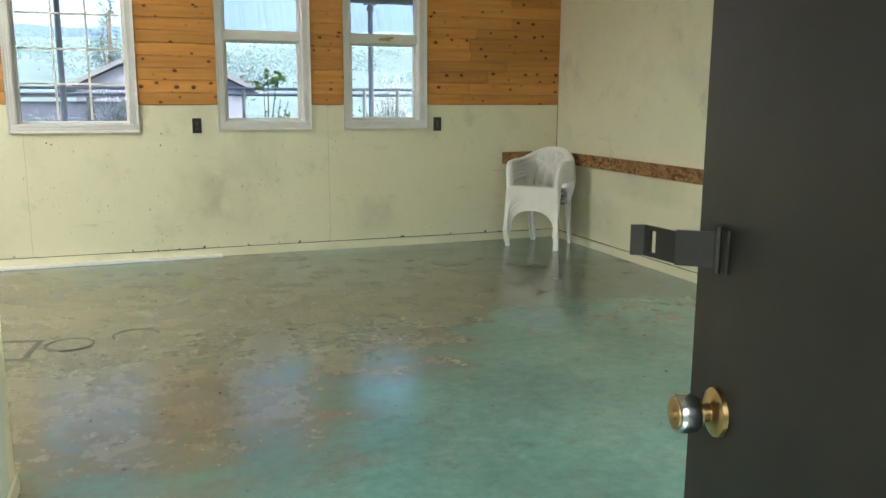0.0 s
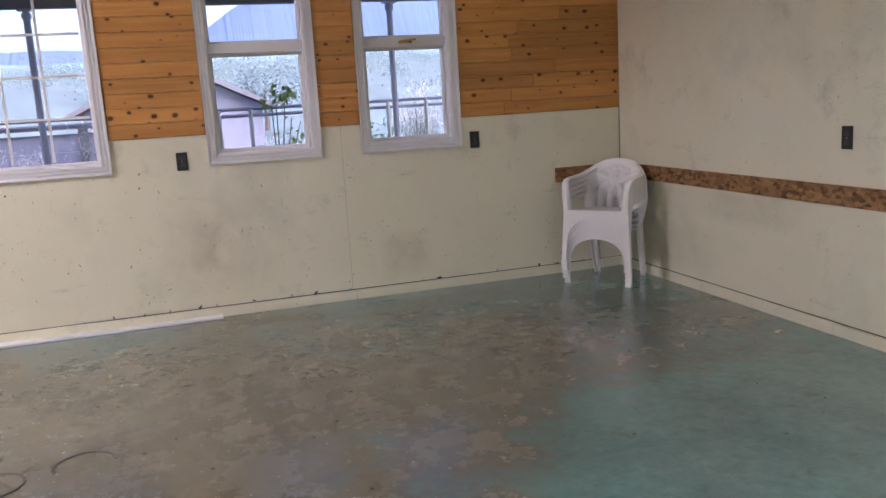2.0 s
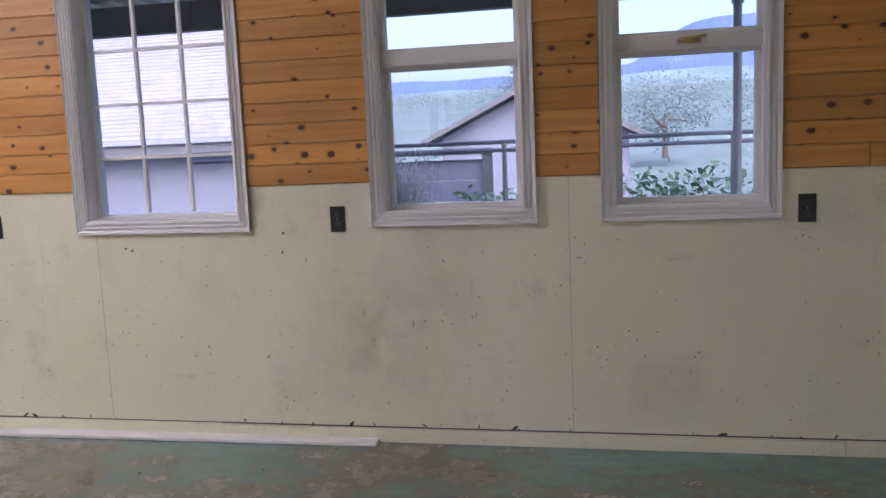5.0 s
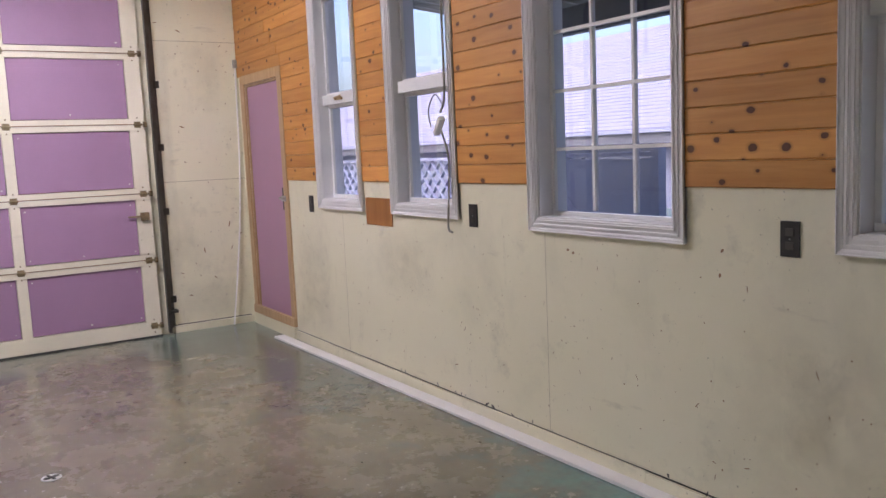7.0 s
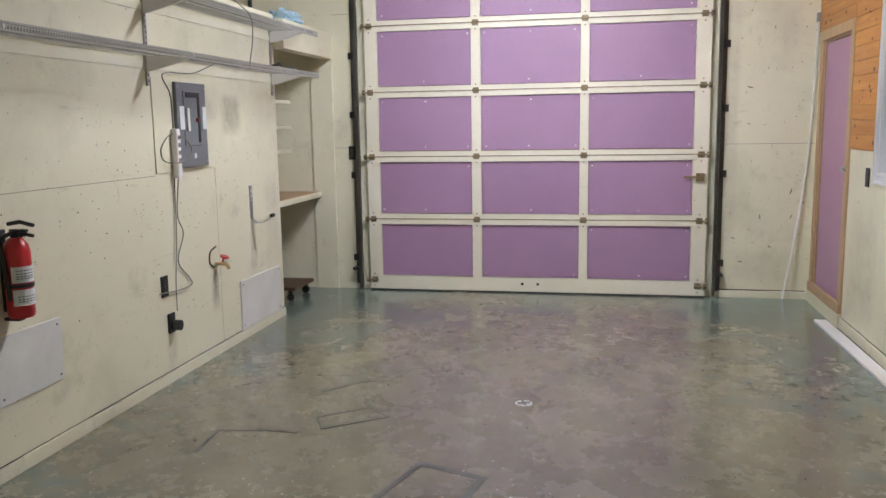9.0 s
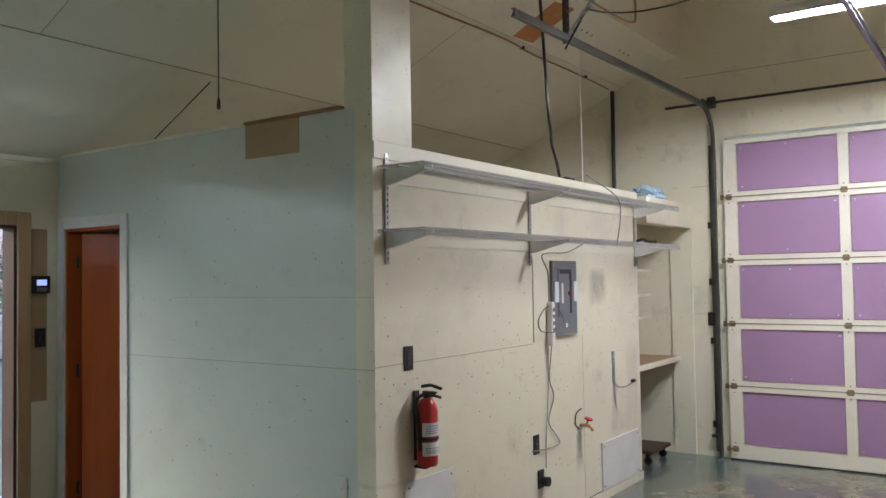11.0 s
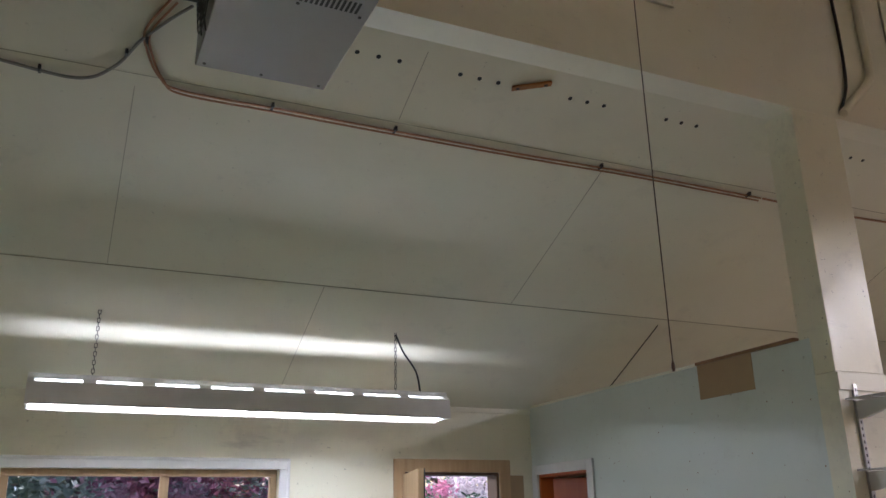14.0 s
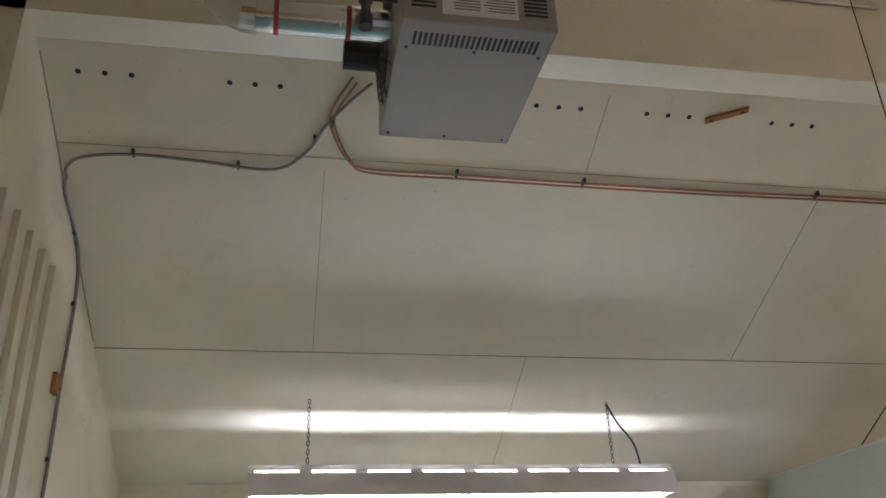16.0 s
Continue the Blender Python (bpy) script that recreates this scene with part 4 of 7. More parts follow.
# ---- door opener ----
OX, OZ = -0.52, 3.14
t = thing("garage_door_opener", (OX, 4.97, OZ), "black garage door opener hung from the ceiling", "door opener")
part("housing", boxed(OX - 0.36, OX + 0.06, 4.86, 5.08, OZ - 0.07, OZ + 0.07, 0.025), "black", t)
part("underside", boxed(OX - 0.34, OX + 0.03, 4.88, 5.06, OZ - 0.095, OZ - 0.065, 0.01), "grey_panel", t)
for x, y, z, tilt, lean in ((OX + 0.085, 4.935, OZ - 0.10, -52, 12), (OX - 0.35, 4.97, OZ + 0.01, 82, 0)):
    bm = bmesh.new()
    m = Matrix.Translation((x, y, z)) @ Matrix.Rotation(radians(lean), 4, "X") @ Matrix.Rotation(radians(tilt), 4, "Y")
    rings = []
    for q in range(10):
        a = q / 9 * math.pi / 2
        w, d = 0.078 * math.cos(a) ** 0.55 + 0.010, -0.155 * math.sin(a) ** 0.9
        ring = []
        for i in range(24):
            c, e = math.cos(2 * math.pi * i / 24), math.sin(2 * math.pi * i / 24)
            sq = (abs(c) ** 3.2 + abs(e) ** 3.2) ** (-1 / 3.2)
            ripple = 0.0025 * (q % 2) if 4 < q else 0
            ring.append(bm.verts.new(m @ Vector((c * sq * (w * 0.80 - ripple), e * sq * (w - ripple), d))))
        rings.append(ring)
    for a, b in zip(rings, rings[1:]):
        for i in range(24):
            bm.faces.new((a[i], a[(i + 1) % 24], b[(i + 1) % 24], b[i]))
    bm.faces.new(rings[-1])
    thicken(bm, 0.003)
    part("lens", bm, "frosted", t, "frosted light cover", True)
bm = bmesh.new()
c_channel(bm, [(OX - 0.30, 4.985, OZ + 0.03), (XD1 + 0.06, 4.985, 3.12)], 0.05, 0.03)
part("rail", bm, "track", t)
for y in (4.90, 5.10):
    bm = bmesh.new()
    perforated(bm, (OX, y, OZ + 0.07), (OX, y, zhigh(y)), 0.03)
    part("hanger", bm, "dark_metal", t)
bm = bmesh.new()
perforated(bm, (OX - 0.12, 4.90, OZ + 0.07), (OX, 5.10, zhigh(5.1)), 0.03)
part("brace", bm, "dark_metal", t)
part("crossbar", boxed(OX - 0.012, OX + 0.012, 4.88, 5.12, OZ + 0.10, OZ + 0.122), "dark_metal", t)

# ---- lamps ----
def chain(bm, a, b, link=0.028, r=0.0022):
    a, b = Vector(a), Vector(b)
    n = max(1, int((b - a).length / (link * 0.8)))
    for k in range(n):
        c = a + (b - a) * ((k + 0.5) / n)
        u = Vector((1, 0, 0)) if k % 2 else Vector((0, 1, 0))
        for s in (-1, 1):
            rod(bm, c + s * u * link * 0.25 - Vector((0, 0, link * 0.42)), c + s * u * link * 0.25 + Vector((0, 0, link * 0.42)), r, 5, caps=False)
        for s in (-1, 1):
            e = c + Vector((0, 0, s * link * 0.42))
            rod(bm, e - u * link * 0.25, e + u * link * 0.25, r, 5, caps=False)


def strip_light(name, x0, x1, y, z, label, tubes="tube", sides=(-1, 1), r=0.019):
    """A slotted industrial reflector with two rows of tubes, along x."""
    t = thing(name, ((x0 + x1) / 2, y, z), label, "ceiling light", "strip lights")
    part("ballast_channel", boxed(x0, x1, y - 0.063, y + 0.063, z + 0.142, z + 0.168, 0.004), "white_old", t)
    n = 8
    L = (x1 - x0) / n
    for s in (-1, 1):
        def wing(u0, w0, u1, w1, a, b):
            prism(bm, [(y + s * u0, z + w0), (y + s * u1, z + w1), (y + s * (u1 - 0.003), z + w1 - 0.002), (y + s * (u0 - 0.003), z + w0 - 0.002)], "x", a, b)
        bm = bmesh.new()
        wing(0.062, 0.152, 0.068, 0.140, x0, x1)
        for k in range(n + 1):
            wing(0.068, 0.140, 0.103, 0.119, max(x0, x0 + k * L - 0.033), min(x1, x0 + k * L + 0.033))
        wing(0.103, 0.119, 0.118, 0.0, x0, x1)
        part("reflector", bm, "white_old", t, "slotted white reflector wing")
        for k in range(2 if s in sides else 0):
            bm = bmesh.new()
            a = x0 + 0.03 + k * (x1 - x0) / 2
            rod(bm, (a, y + s * 0.055, z + 0.026 - 0.004 * (1 - k)), (a + (x1 - x0) / 2 - 0.05, y + s * 0.055, z + 0.026 - 0.004 * (1 - k)), r, 14)
            part("tube", bm, tubes, t, "lit fluorescent tube")
    for x in (x0 + 0.006, (x0 + x1) / 2, x1 - 0.006):
        part("lamp_holder", boxed(x - 0.006, x + 0.006, y - 0.10, y + 0.10, z + 0.004, z + 0.10, 0.002), "white_old", t)
    return t


LY, LZ = 1.0, 2.36
lamp = strip_light("strip_light", 0.745, 3.14, LY, LZ, "long strip light with a slotted reflector, on chains, lit", "tube", (-1,), 0.011)
for x in (1.07, 2.83):
    bm = bmesh.new()
    chain(bm, (x, LY, LZ + 0.165), (x, LY, zlow(LY)))
    part("chain", bm, "dark_metal", lamp)
bm = bmesh.new()
sweep(bm, curve_pts([(1.07, LY, zlow(LY) - 0.01), (1.02, LY + 0.01, 2.78), (0.93, LY, 2.66), (0.90, LY, LZ + 0.16)]), 0.006)
part("cord", bm, "black", lamp)
LX2, LZ2 = -2.75, 3.335
lamp2 = strip_light("strip_light", -0.61, 0.61, 0, 0, "twin-tube strip light on chains near the big door, lit", "tube_bright")
bm = bmesh.new()
prism(bm, [(-0.122, 0.10), (-0.072, 0.170), (0.072, 0.170), (0.122, 0.10), (0.119, 0.10), (0.070, 0.166), (-0.070, 0.166), (-0.119, 0.10)], "x", -0.612, 0.612)
part("hood", bm, "white_old", lamp2)
lamp2.matrix_basis = pose(LX2, 5.06, LZ2, 0, 0, 90) @ Matrix.Diagonal((1, 0.55, 0.55, 1))
for y in (4.56, 5.56):
    for dx in (-0.03, 0.03):
        bm = bmesh.new()
        chain(bm, (LX2 + dx, y, LZ2 + 0.09), (LX2 + dx, y, zhigh(y)))
        part("chain", bm, "metal", lamp2)
# flood bulb in the ceiling
t = thing("flood_bulb", (-2.69, 3.95, zhigh(3.95)), "clear flood bulb in a ceiling socket, unlit", "light bulb")
z0 = zhigh(3.95)
bm = bmesh.new()
lathe(bm, [(0.05, 0.02), (0.05, -0.008), (0.024, -0.012), (0.022, -0.07)], (-2.69, 3.95, z0))
part("socket", bm, "white_old", t, "white porcelain socket", True)
bm = bmesh.new()
lathe(bm, [(0.018, -0.07), (0.022, -0.11), (0.036, -0.14), (0.055, -0.185), (0.052, -0.20), (0.01, -0.205)], (-2.69, 3.95, z0))
part("bulb", bm, "duct", t, "silvered flood bulb", True)

# pin holes, screw heads and small scars in the wall sheets
rnd = random.Random(77)
bm = bmesh.new()


def scar(bm, wall, u, z, r, stretch=1.0):
    m = {"n": Matrix.Translation((u, YN - 0.0004, z)) @ Matrix.Rotation(radians(90), 4, "X"),
         "u": Matrix.Translation((u, YU + 0.0004, z)) @ Matrix.Rotation(radians(-90), 4, "X"),
         "p": Matrix.Translation((XB + 0.0004, u, z)) @ Matrix.Rotation(radians(90), 4, "Y"),
         "w": Matrix.Translation((XW + 0.0004, u, z)) @ Matrix.Rotation(radians(90), 4, "Y")}[wall]
    m = m @ Matrix.Rotation(rnd.uniform(0, 3.1), 4, "Z") @ Matrix.Diagonal((stretch, 1, 1, 1))
    bmesh.ops.create_circle(bm, cap_ends=True, segments=7, radius=r, matrix=m)


for k in range(260):
    scar(bm, "u", rnd.uniform(XU, XB), rnd.choice((rnd.uniform(0.1, 2.3), rnd.uniform(0.9, 1.4))), rnd.uniform(0.002, 0.0055))
for k in range(110):
    scar(bm, "p", rnd.uniform(1.1, YU), rnd.uniform(0.3, 2.5), rnd.uniform(0.002, 0.005))
for k in range(300):
    x = rnd.uniform(XU, XE)
    scar(bm, "n", x, abs(rnd.gauss(0.55, 0.35)) % 1.05, rnd.uniform(0.0015, 0.0045))
for k in range(60):
    scar(bm, "n", rnd.uniform(-3.8, XE), rnd.uniform(0.1, 1.05), rnd.uniform(0.0012, 0.0025), rnd.uniform(3, 9))
for k in range(60):
    scar(bm, "w", rnd.uniform(6.65, 7.3), rnd.uniform(0.1, 3.0), rnd.uniform(0.002, 0.006), rnd.choice((1, 1, 5)))
for x, z in ((-0.556, 1.002), (-0.52, 0.99), (0.321, 1.066), (0.31, 0.97)):
    scar(bm, "n", x, z, 0.006, 1.6)
trim("trim_wall_scars", bm, "brown", "pin holes and scars in the wall paint")
bm = bmesh.new()
for x in (-1.2, 0.62, 1.45, 2.42, 3.27):
    scar(bm, "n", x, 0.083, 0.009, 2.6)
for k in range(34):
    scar(bm, "n", rnd.uniform(-3.8, 3.95), 0.080 + rnd.uniform(-0.004, 0.012), rnd.uniform(0.002, 0.006), rnd.uniform(1.5, 4))
trim("trim_base_chips", bm, "dark_metal", "dark chips along the base strip")



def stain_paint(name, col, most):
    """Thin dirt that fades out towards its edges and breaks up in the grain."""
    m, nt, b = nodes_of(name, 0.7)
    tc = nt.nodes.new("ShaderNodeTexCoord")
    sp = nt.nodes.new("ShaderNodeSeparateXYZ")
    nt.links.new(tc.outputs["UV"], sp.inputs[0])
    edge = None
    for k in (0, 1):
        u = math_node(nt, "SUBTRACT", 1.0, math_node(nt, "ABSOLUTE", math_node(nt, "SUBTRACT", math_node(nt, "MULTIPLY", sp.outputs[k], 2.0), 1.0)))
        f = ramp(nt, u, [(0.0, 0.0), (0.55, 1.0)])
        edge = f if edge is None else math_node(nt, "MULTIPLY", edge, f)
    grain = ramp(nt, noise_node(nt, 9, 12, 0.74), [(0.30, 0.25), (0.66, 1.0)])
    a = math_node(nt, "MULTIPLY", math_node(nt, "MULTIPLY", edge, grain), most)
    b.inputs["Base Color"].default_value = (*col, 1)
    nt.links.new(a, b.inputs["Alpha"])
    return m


M["stain"] = stain_paint("grey_brown_grime", (0.26, 0.21, 0.13), 0.16)
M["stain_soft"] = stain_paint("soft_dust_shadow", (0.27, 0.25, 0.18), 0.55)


def stain(wall, u0, u1, z0, z1, material="stain"):
    at = {"n": lambda u, z: (u, YN - 0.0022, z), "u": lambda u, z: (u, YU + 0.0022, z), "w": lambda u, z: (XW + 0.0022, u, z), "e": lambda u, z: (XE - 0.0022, u, z)}[wall]
    bm = bmesh.new()
    uv = bm.loops.layers.uv.new("UVMap")
    f = bm.faces.new([bm.verts.new(at(u, z)) for u, z in ((u0, z0), (u1, z0), (u1, z1), (u0, z1))])
    for lp, q in zip(f.loops, ((0, 0), (1, 0), (1, 1), (0, 1))):
        lp[uv].uv = q
    o = trim("trim_wall_stain", bm, material, "smeared grime on the wall paint")
    o.visible_shadow = False


for args in (("n", -3.85, -3.15, 0.10, 1.0), ("n", 0.35, 1.25, 0.12, 0.95), ("n", -2.5, -1.7, 0.55, 1.02), ("n", 0.58, 0.82, 0.30, 0.75), ("n", 1.95, 2.4, 0.10, 0.5),
             ("u", -3.78, -3.45, 0.42, 1.2), ("u", -2.09, -1.95, 0.06, 0.34), ("u", -3.30, -3.18, 0.45, 0.82), ("w", 6.62, 7.3, 0.07, 0.45), ("w", 6.6, 6.75, 0.3, 2.6),
             ("e", 6.0, 7.2, 0.08, 0.50), ("e", 5.2, 6.3, 0.50, 0.78)):
    stain(*args)
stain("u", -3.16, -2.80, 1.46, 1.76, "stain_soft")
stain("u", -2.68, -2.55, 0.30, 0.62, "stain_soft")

bm = bmesh.new()
box(bm, XE - 0.005, XE, YN - 0.004, YN, 0.10, 2.6)
trim("trim_corner_gap", bm, "brown", "dark open joint in the corner of the walls")

# ---- unit heater and flue ----
hx0, hx1, hy0, hy1, hz0, hz1 = 2.167, 2.655, 3.06, 3.71, 3.35, 3.665
t = thing("unit_heater", ((hx0 + hx1) / 2, hy1, hz0), "grey gas unit heater hung on chains below the high window", "heater")
part("cabinet", boxed(hx0, hx1, hy0, hy1, hz0, hz1, 0.006), "heater", t)
bm = bmesh.new()
for k in range(24):
    x = hx0 + 0.05 + k * (hx1 - hx0 - 0.10) / 23
    box(bm, x - 0.0045, x + 0.0045, hy1 - 0.115, hy1 - 0.055, hz0 - 0.0015, hz0 + 0.004)
part("bottom_louvre", bm, "black", t)
for a, b in ((hx0 + 0.03, hx0 + 0.105), (hx1 - 0.105, hx1 - 0.03)):
    bm = bmesh.new()
    for k in range(15):
        z = hz0 + 0.05 + k * 0.0155
        box(bm, a, b, hy1 - 0.004, hy1 + 0.0015, z, z + 0.0085)
    part("side_louvre", bm, "black", t)
lab = part("warning_label", boxed(hx0 + 0.125, hx1 - 0.125, hy1, hy1 + 0.0015, hz0 + 0.03, hz1 - 0.03), "paper", t, "white warning label with red bands")
bm = bmesh.new()
for z, h in ((hz1 - 0.050, 0.014), (hz1 - 0.135, 0.008), (hz1 - 0.205, 0.008)):
    box(bm, hx0 + 0.13, hx1 - 0.13, hy1 + 0.0015, hy1 + 0.0022, z, z + h)
part("red_band", bm, "red", lab)
bm = bmesh.new()
rnd = random.Random(8)
for k in range(19):
    z = hz1 - 0.062 - k * 0.0112
    if any(abs(z - q) < 0.012 for q in (hz1 - 0.131, hz1 - 0.201)):
        continue
    for a, b in ((hx0 + 0.135, hx0 + 0.235), (hx0 + 0.245, hx1 - 0.135)):
        if b > a:
            box(bm, a, b - rnd.uniform(0, 0.04), hy1 + 0.0015, hy1 + 0.002, z, z + 0.005)
part("print", bm, "ink", lab)
for x, y in ((hx0 + 0.03, hy0 + 0.03), (hx1 - 0.03, hy0 + 0.03), (hx0 + 0.25, hy0 + 0.03), (hx0 + 0.03, hy1 - 0.13), (hx1 - 0.03, hy1 - 0.13), (hx0 + 0.24, hy1 - 0.13)):
    bm = bmesh.new()
    rod(bm, (x, y, hz0 - 0.003), (x, y, hz0 + 0.002), 0.006, 8)
    part("screw", bm, "dark_metal", t)
for x in (hx0 + 0.03, hx1 - 0.03):
    for y in (hy0 + 0.10, hy1 - 0.05):
        bm = bmesh.new()
        chain(bm, (x, y, hz1), (x, y, zhigh(max(y, YU))), 0.036, 0.003)
        part("chain", bm, "metal", t)
# fan guard and motor on the east side
bm = bmesh.new()
for k in range(6):
    r = 0.045 + k * 0.022
    c = Vector((hx1 + 0.035 - k * 0.004, 3.33, 3.50))
    sweep(bm, [c + Vector((0, r * math.cos(a), r * math.sin(a))) for a in [i * 2 * math.pi / 24 for i in range(25)]], 0.0028, 5)
for k in range(8):
    a = k * math.pi / 4
    rod(bm, (hx1 + 0.035, 3.33, 3.50), (hx1 + 0.002, 3.33 + 0.165 * math.cos(a), 3.50 + 0.165 * math.sin(a)), 0.003, 5)
part("fan_guard", bm, "dark_metal", t, "black wire fan guard")
bm = bmesh.new()
rod(bm, (hx1 + 0.03, 3.33, 3.50), (hx1 + 0.15, 3.33, 3.50), 0.055, 18)
part("motor", bm, "black", t, "black fan motor")
bm = bmesh.new()
box(bm, hx1, hx1 + 0.012, 3.22, 3.55, 3.60, 3.65, 0.004)
box(bm, hx1 + 0.012, hx1 + 0.04, 3.56, 3.62, 3.50, 3.66, 0.006)
part("control_box", bm, "dark_metal", t)
# gas pipe
bm = bmesh.new()
sweep(bm, [(hx1 + 0.10, 3.62, 3.38), (hx1 + 0.10, 3.62, 3.80)], 0.016, 10)
sweep(bm, [(hx1 + 0.10, 3.62, 3.50), (hx1 - 0.005, 3.62, 3.50)], 0.013, 10)
for z in (3.50, 3.62, 3.40, 3.79):
    rod(bm, (hx1 + 0.10, 3.62, z - 0.022), (hx1 + 0.10, 3.62, z + 0.022), 0.022, 12)
part("gas_pipe", bm, "dark_metal", t, "black iron gas pipe")
bm = bmesh.new()
rod(bm, (hx1 + 0.10, 3.62, 3.66), (hx1 + 0.17, 3.63, 3.66), 0.008, 8)
box(bm, hx1 + 0.15, hx1 + 0.165, 3.60, 3.66, 3.64, 3.68, 0.003)
part("gas_valve", bm, "copper", t)
# flue
t = thing("flue_duct", (3.2, 3.5, 3.5), "shiny metal flue duct with red sealed joints", "duct")
fz, fy = 3.505, 3.48
bm = bmesh.new()
rod(bm, (hx1 + 0.001, fy, fz), (3.10, fy, fz), 0.055, 24)
part("horizontal_duct", bm, "duct", t, smooth=True)
bm = bmesh.new()
sweep(bm, [(3.09, fy, fz), (3.13, fy, fz + 0.004), (3.17, fy, fz + 0.022), (3.198, fy, fz + 0.05), (3.214, fy, fz + 0.09), (3.218, fy, fz + 0.13)], 0.062, 20)
part("elbow", bm, "duct", t, "ribbed steel elbow")
bm = bmesh.new()
rod(bm, (3.218, fy, fz + 0.12), (3.218, fy, zhigh(fy) + 0.05), 0.055, 24)
part("vertical_duct", bm, "duct", t, smooth=True)
bm = bmesh.new()
for x in (2.80, 3.03):
    rod(bm, (x - 0.008, fy, fz), (x + 0.008, fy, fz), 0.0575, 24)
    part("sealant", bm, "red_band", t)
    bm = bmesh.new()
rod(bm, (3.218, fy, fz + 0.135), (3.218, fy, fz + 0.152), 0.0575, 24)
part("sealant", bm, "red_band", t)

# ---- pipes and cables on the low ceiling ----
def ceiling_line(name, pts, r, material, label, category, d=0.012, clips=()):
    t = thing(name, on_low(pts[0][0], pts[0][1], 0), label, category)
    bm = bmesh.new()
    sweep(bm, curve_pts([on_low(x, y, d) for x, y in pts]), r, 8)
    part("pipe", bm, material, t)
    for x, y in clips:
        bm = bmesh.new()
        p = Vector(on_low(x, y, 0))
        box(bm, p.x - 0.006, p.x + 0.006, p.y - 0.018, p.y + 0.024, p.z - 0.018, p.z + 0.006, 0.002)
        part("clip", bm, "dark_metal", t)
    return t


ceiling_line("copper_pipe", [(2.74, 2.88), (2.82, 2.72), (2.80, 2.62), (2.74, 2.52), (2.64, 2.47), (2.2, 2.467), (1.6, 2.462), (0.9, 2.462), (0.2, 2.47), (-0.70, 2.46)], 0.0055, "copper", "paired copper pipe clipped along the sloping ceiling", "pipe", 0.012, [(2.24, 2.467), (1.64, 2.463), (0.45, 2.468), (-0.60, 2.462), (2.81, 2.67)])
ceiling_line("copper_pipe", [(2.72, 2.86), (2.80, 2.71), (2.78, 2.61), (2.72, 2.505), (2.63, 2.452), (2.2, 2.448), (1.6, 2.443), (0.9, 2.443), (0.2, 2.45), (-0.70, 2.44)], 0.005, "copper", "second copper pipe clipped along the sloping ceiling", "pipe", 0.012)
ceiling_line("copper_pipe", [(-0.72, 2.46), (-1.44, 2.445), (-2.65, 2.475), (-3.2, 2.45), (-4.0, 2.45), (-4.78, 2.436)], 0.007, "copper", "copper pipe running on over the loft ceiling", "pipe", 0.012, [(-1.2, 2.45), (-3.0, 2.46), (-4.2, 2.45)])
ceiling_line("cable", [(2.66, 2.86), (2.73, 2.79), (2.83, 2.67), (2.92, 2.525), (3.06, 2.44), (3.37, 2.462), (3.63, 2.474), (3.83, 2.45), (3.905, 2.40), (3.915, 2.34)], 0.007, "cable_grey", "grey cable looped along the sloping ceiling", "cable", 0.012, [(2.88, 2.59), (3.2, 2.445), (3.63, 2.474)])
t = thing("cable", (XE2, 1.9, 1.1), "grey cable running down the gable wall", "cable")
bm = bmesh.new()
sweep(bm, curve_pts([(XE2 - 0.012, 2.34, zlow(2.34) - 0.012), (XE2 - 0.012, 2.295, 3.45), (XE2 - 0.012, 2.05, 3.38), (XE2 - 0.012, 1.905, 3.24), (XE2 - 0.012, 1.88, 2.99), (XE2 - 0.012, 1.895, 2.70), (XE2 - 0.012, 1.885, 2.36), (XE2 - 0.012, 1.90, 1.6), (XE2 - 0.012, 1.92, 1.1)]), 0.008)
part("run", bm, "cable_grey", t)
for y, z in ((2.05, 3.38), (1.885, 3.10), (1.892, 2.7), (1.886, 2.40)):
    part("clip", boxed(XE2 - 0.016, XE2, y - 0.012, y + 0.012, z - 0.008, z + 0.008), "dark_metal", t)
tagged(part("wood_block", boxed(XE2 - 0.02, XE2, 1.93, 1.995, 2.66, 2.75, 0.002), "ply"), "small bare wood block on the gable wall", "block")

# vertical slats on the gable wall
t = thing("wall_louvre", (XE2, 2.5, 1.6), "cream vertical slats on the gable wall", "vent")
for k in range(5):
    y = 2.226 + k * 0.166
    part("slat", boxed(XE2 - 0.028, XE2, y, y + 0.075, 1.6, 3.11, 0.004), "cream_clean", t)

# drilled vent holes in the low ceiling, in threes
bm = bmesh.new()
for x0 in (3.805, 3.229, 2.55, 1.95, 1.447, 0.847, 0.258):
    for k in range(3):
        p = Vector(on_low(x0 - k * 0.1, 2.808, 0))
        nrm = Vector((0, K, -1)).normalized()
        rod(bm, p + 0.004 * Vector((0, -nrm.y, -nrm.z)), p + nrm * 0.0015, 0.011, 12)
for x0 in (-0.974, -1.574, -2.19, -2.78, -3.366, -4.15):
    for k in range(3):
        p = Vector(on_low(x0 - k * 0.1, 2.82, 0))
        nrm = Vector((0, K, -1)).normalized()
        rod(bm, p + 0.004 * Vector((0, -nrm.y, -nrm.z)), p + nrm * 0.0015, 0.011, 12)
trim("trim_vent_holes", bm, "black", "drilled vent holes in rows of three")
bm = bmesh.new()
vs = strip_on_low(bm, 0.99, 2.868, 1.17, 2.80, 0.035, 0.012)
tagged(part("wood_strip", bm, "ply"), "short bare wood strip on the sloping ceiling", "board")
bm = bmesh.new()
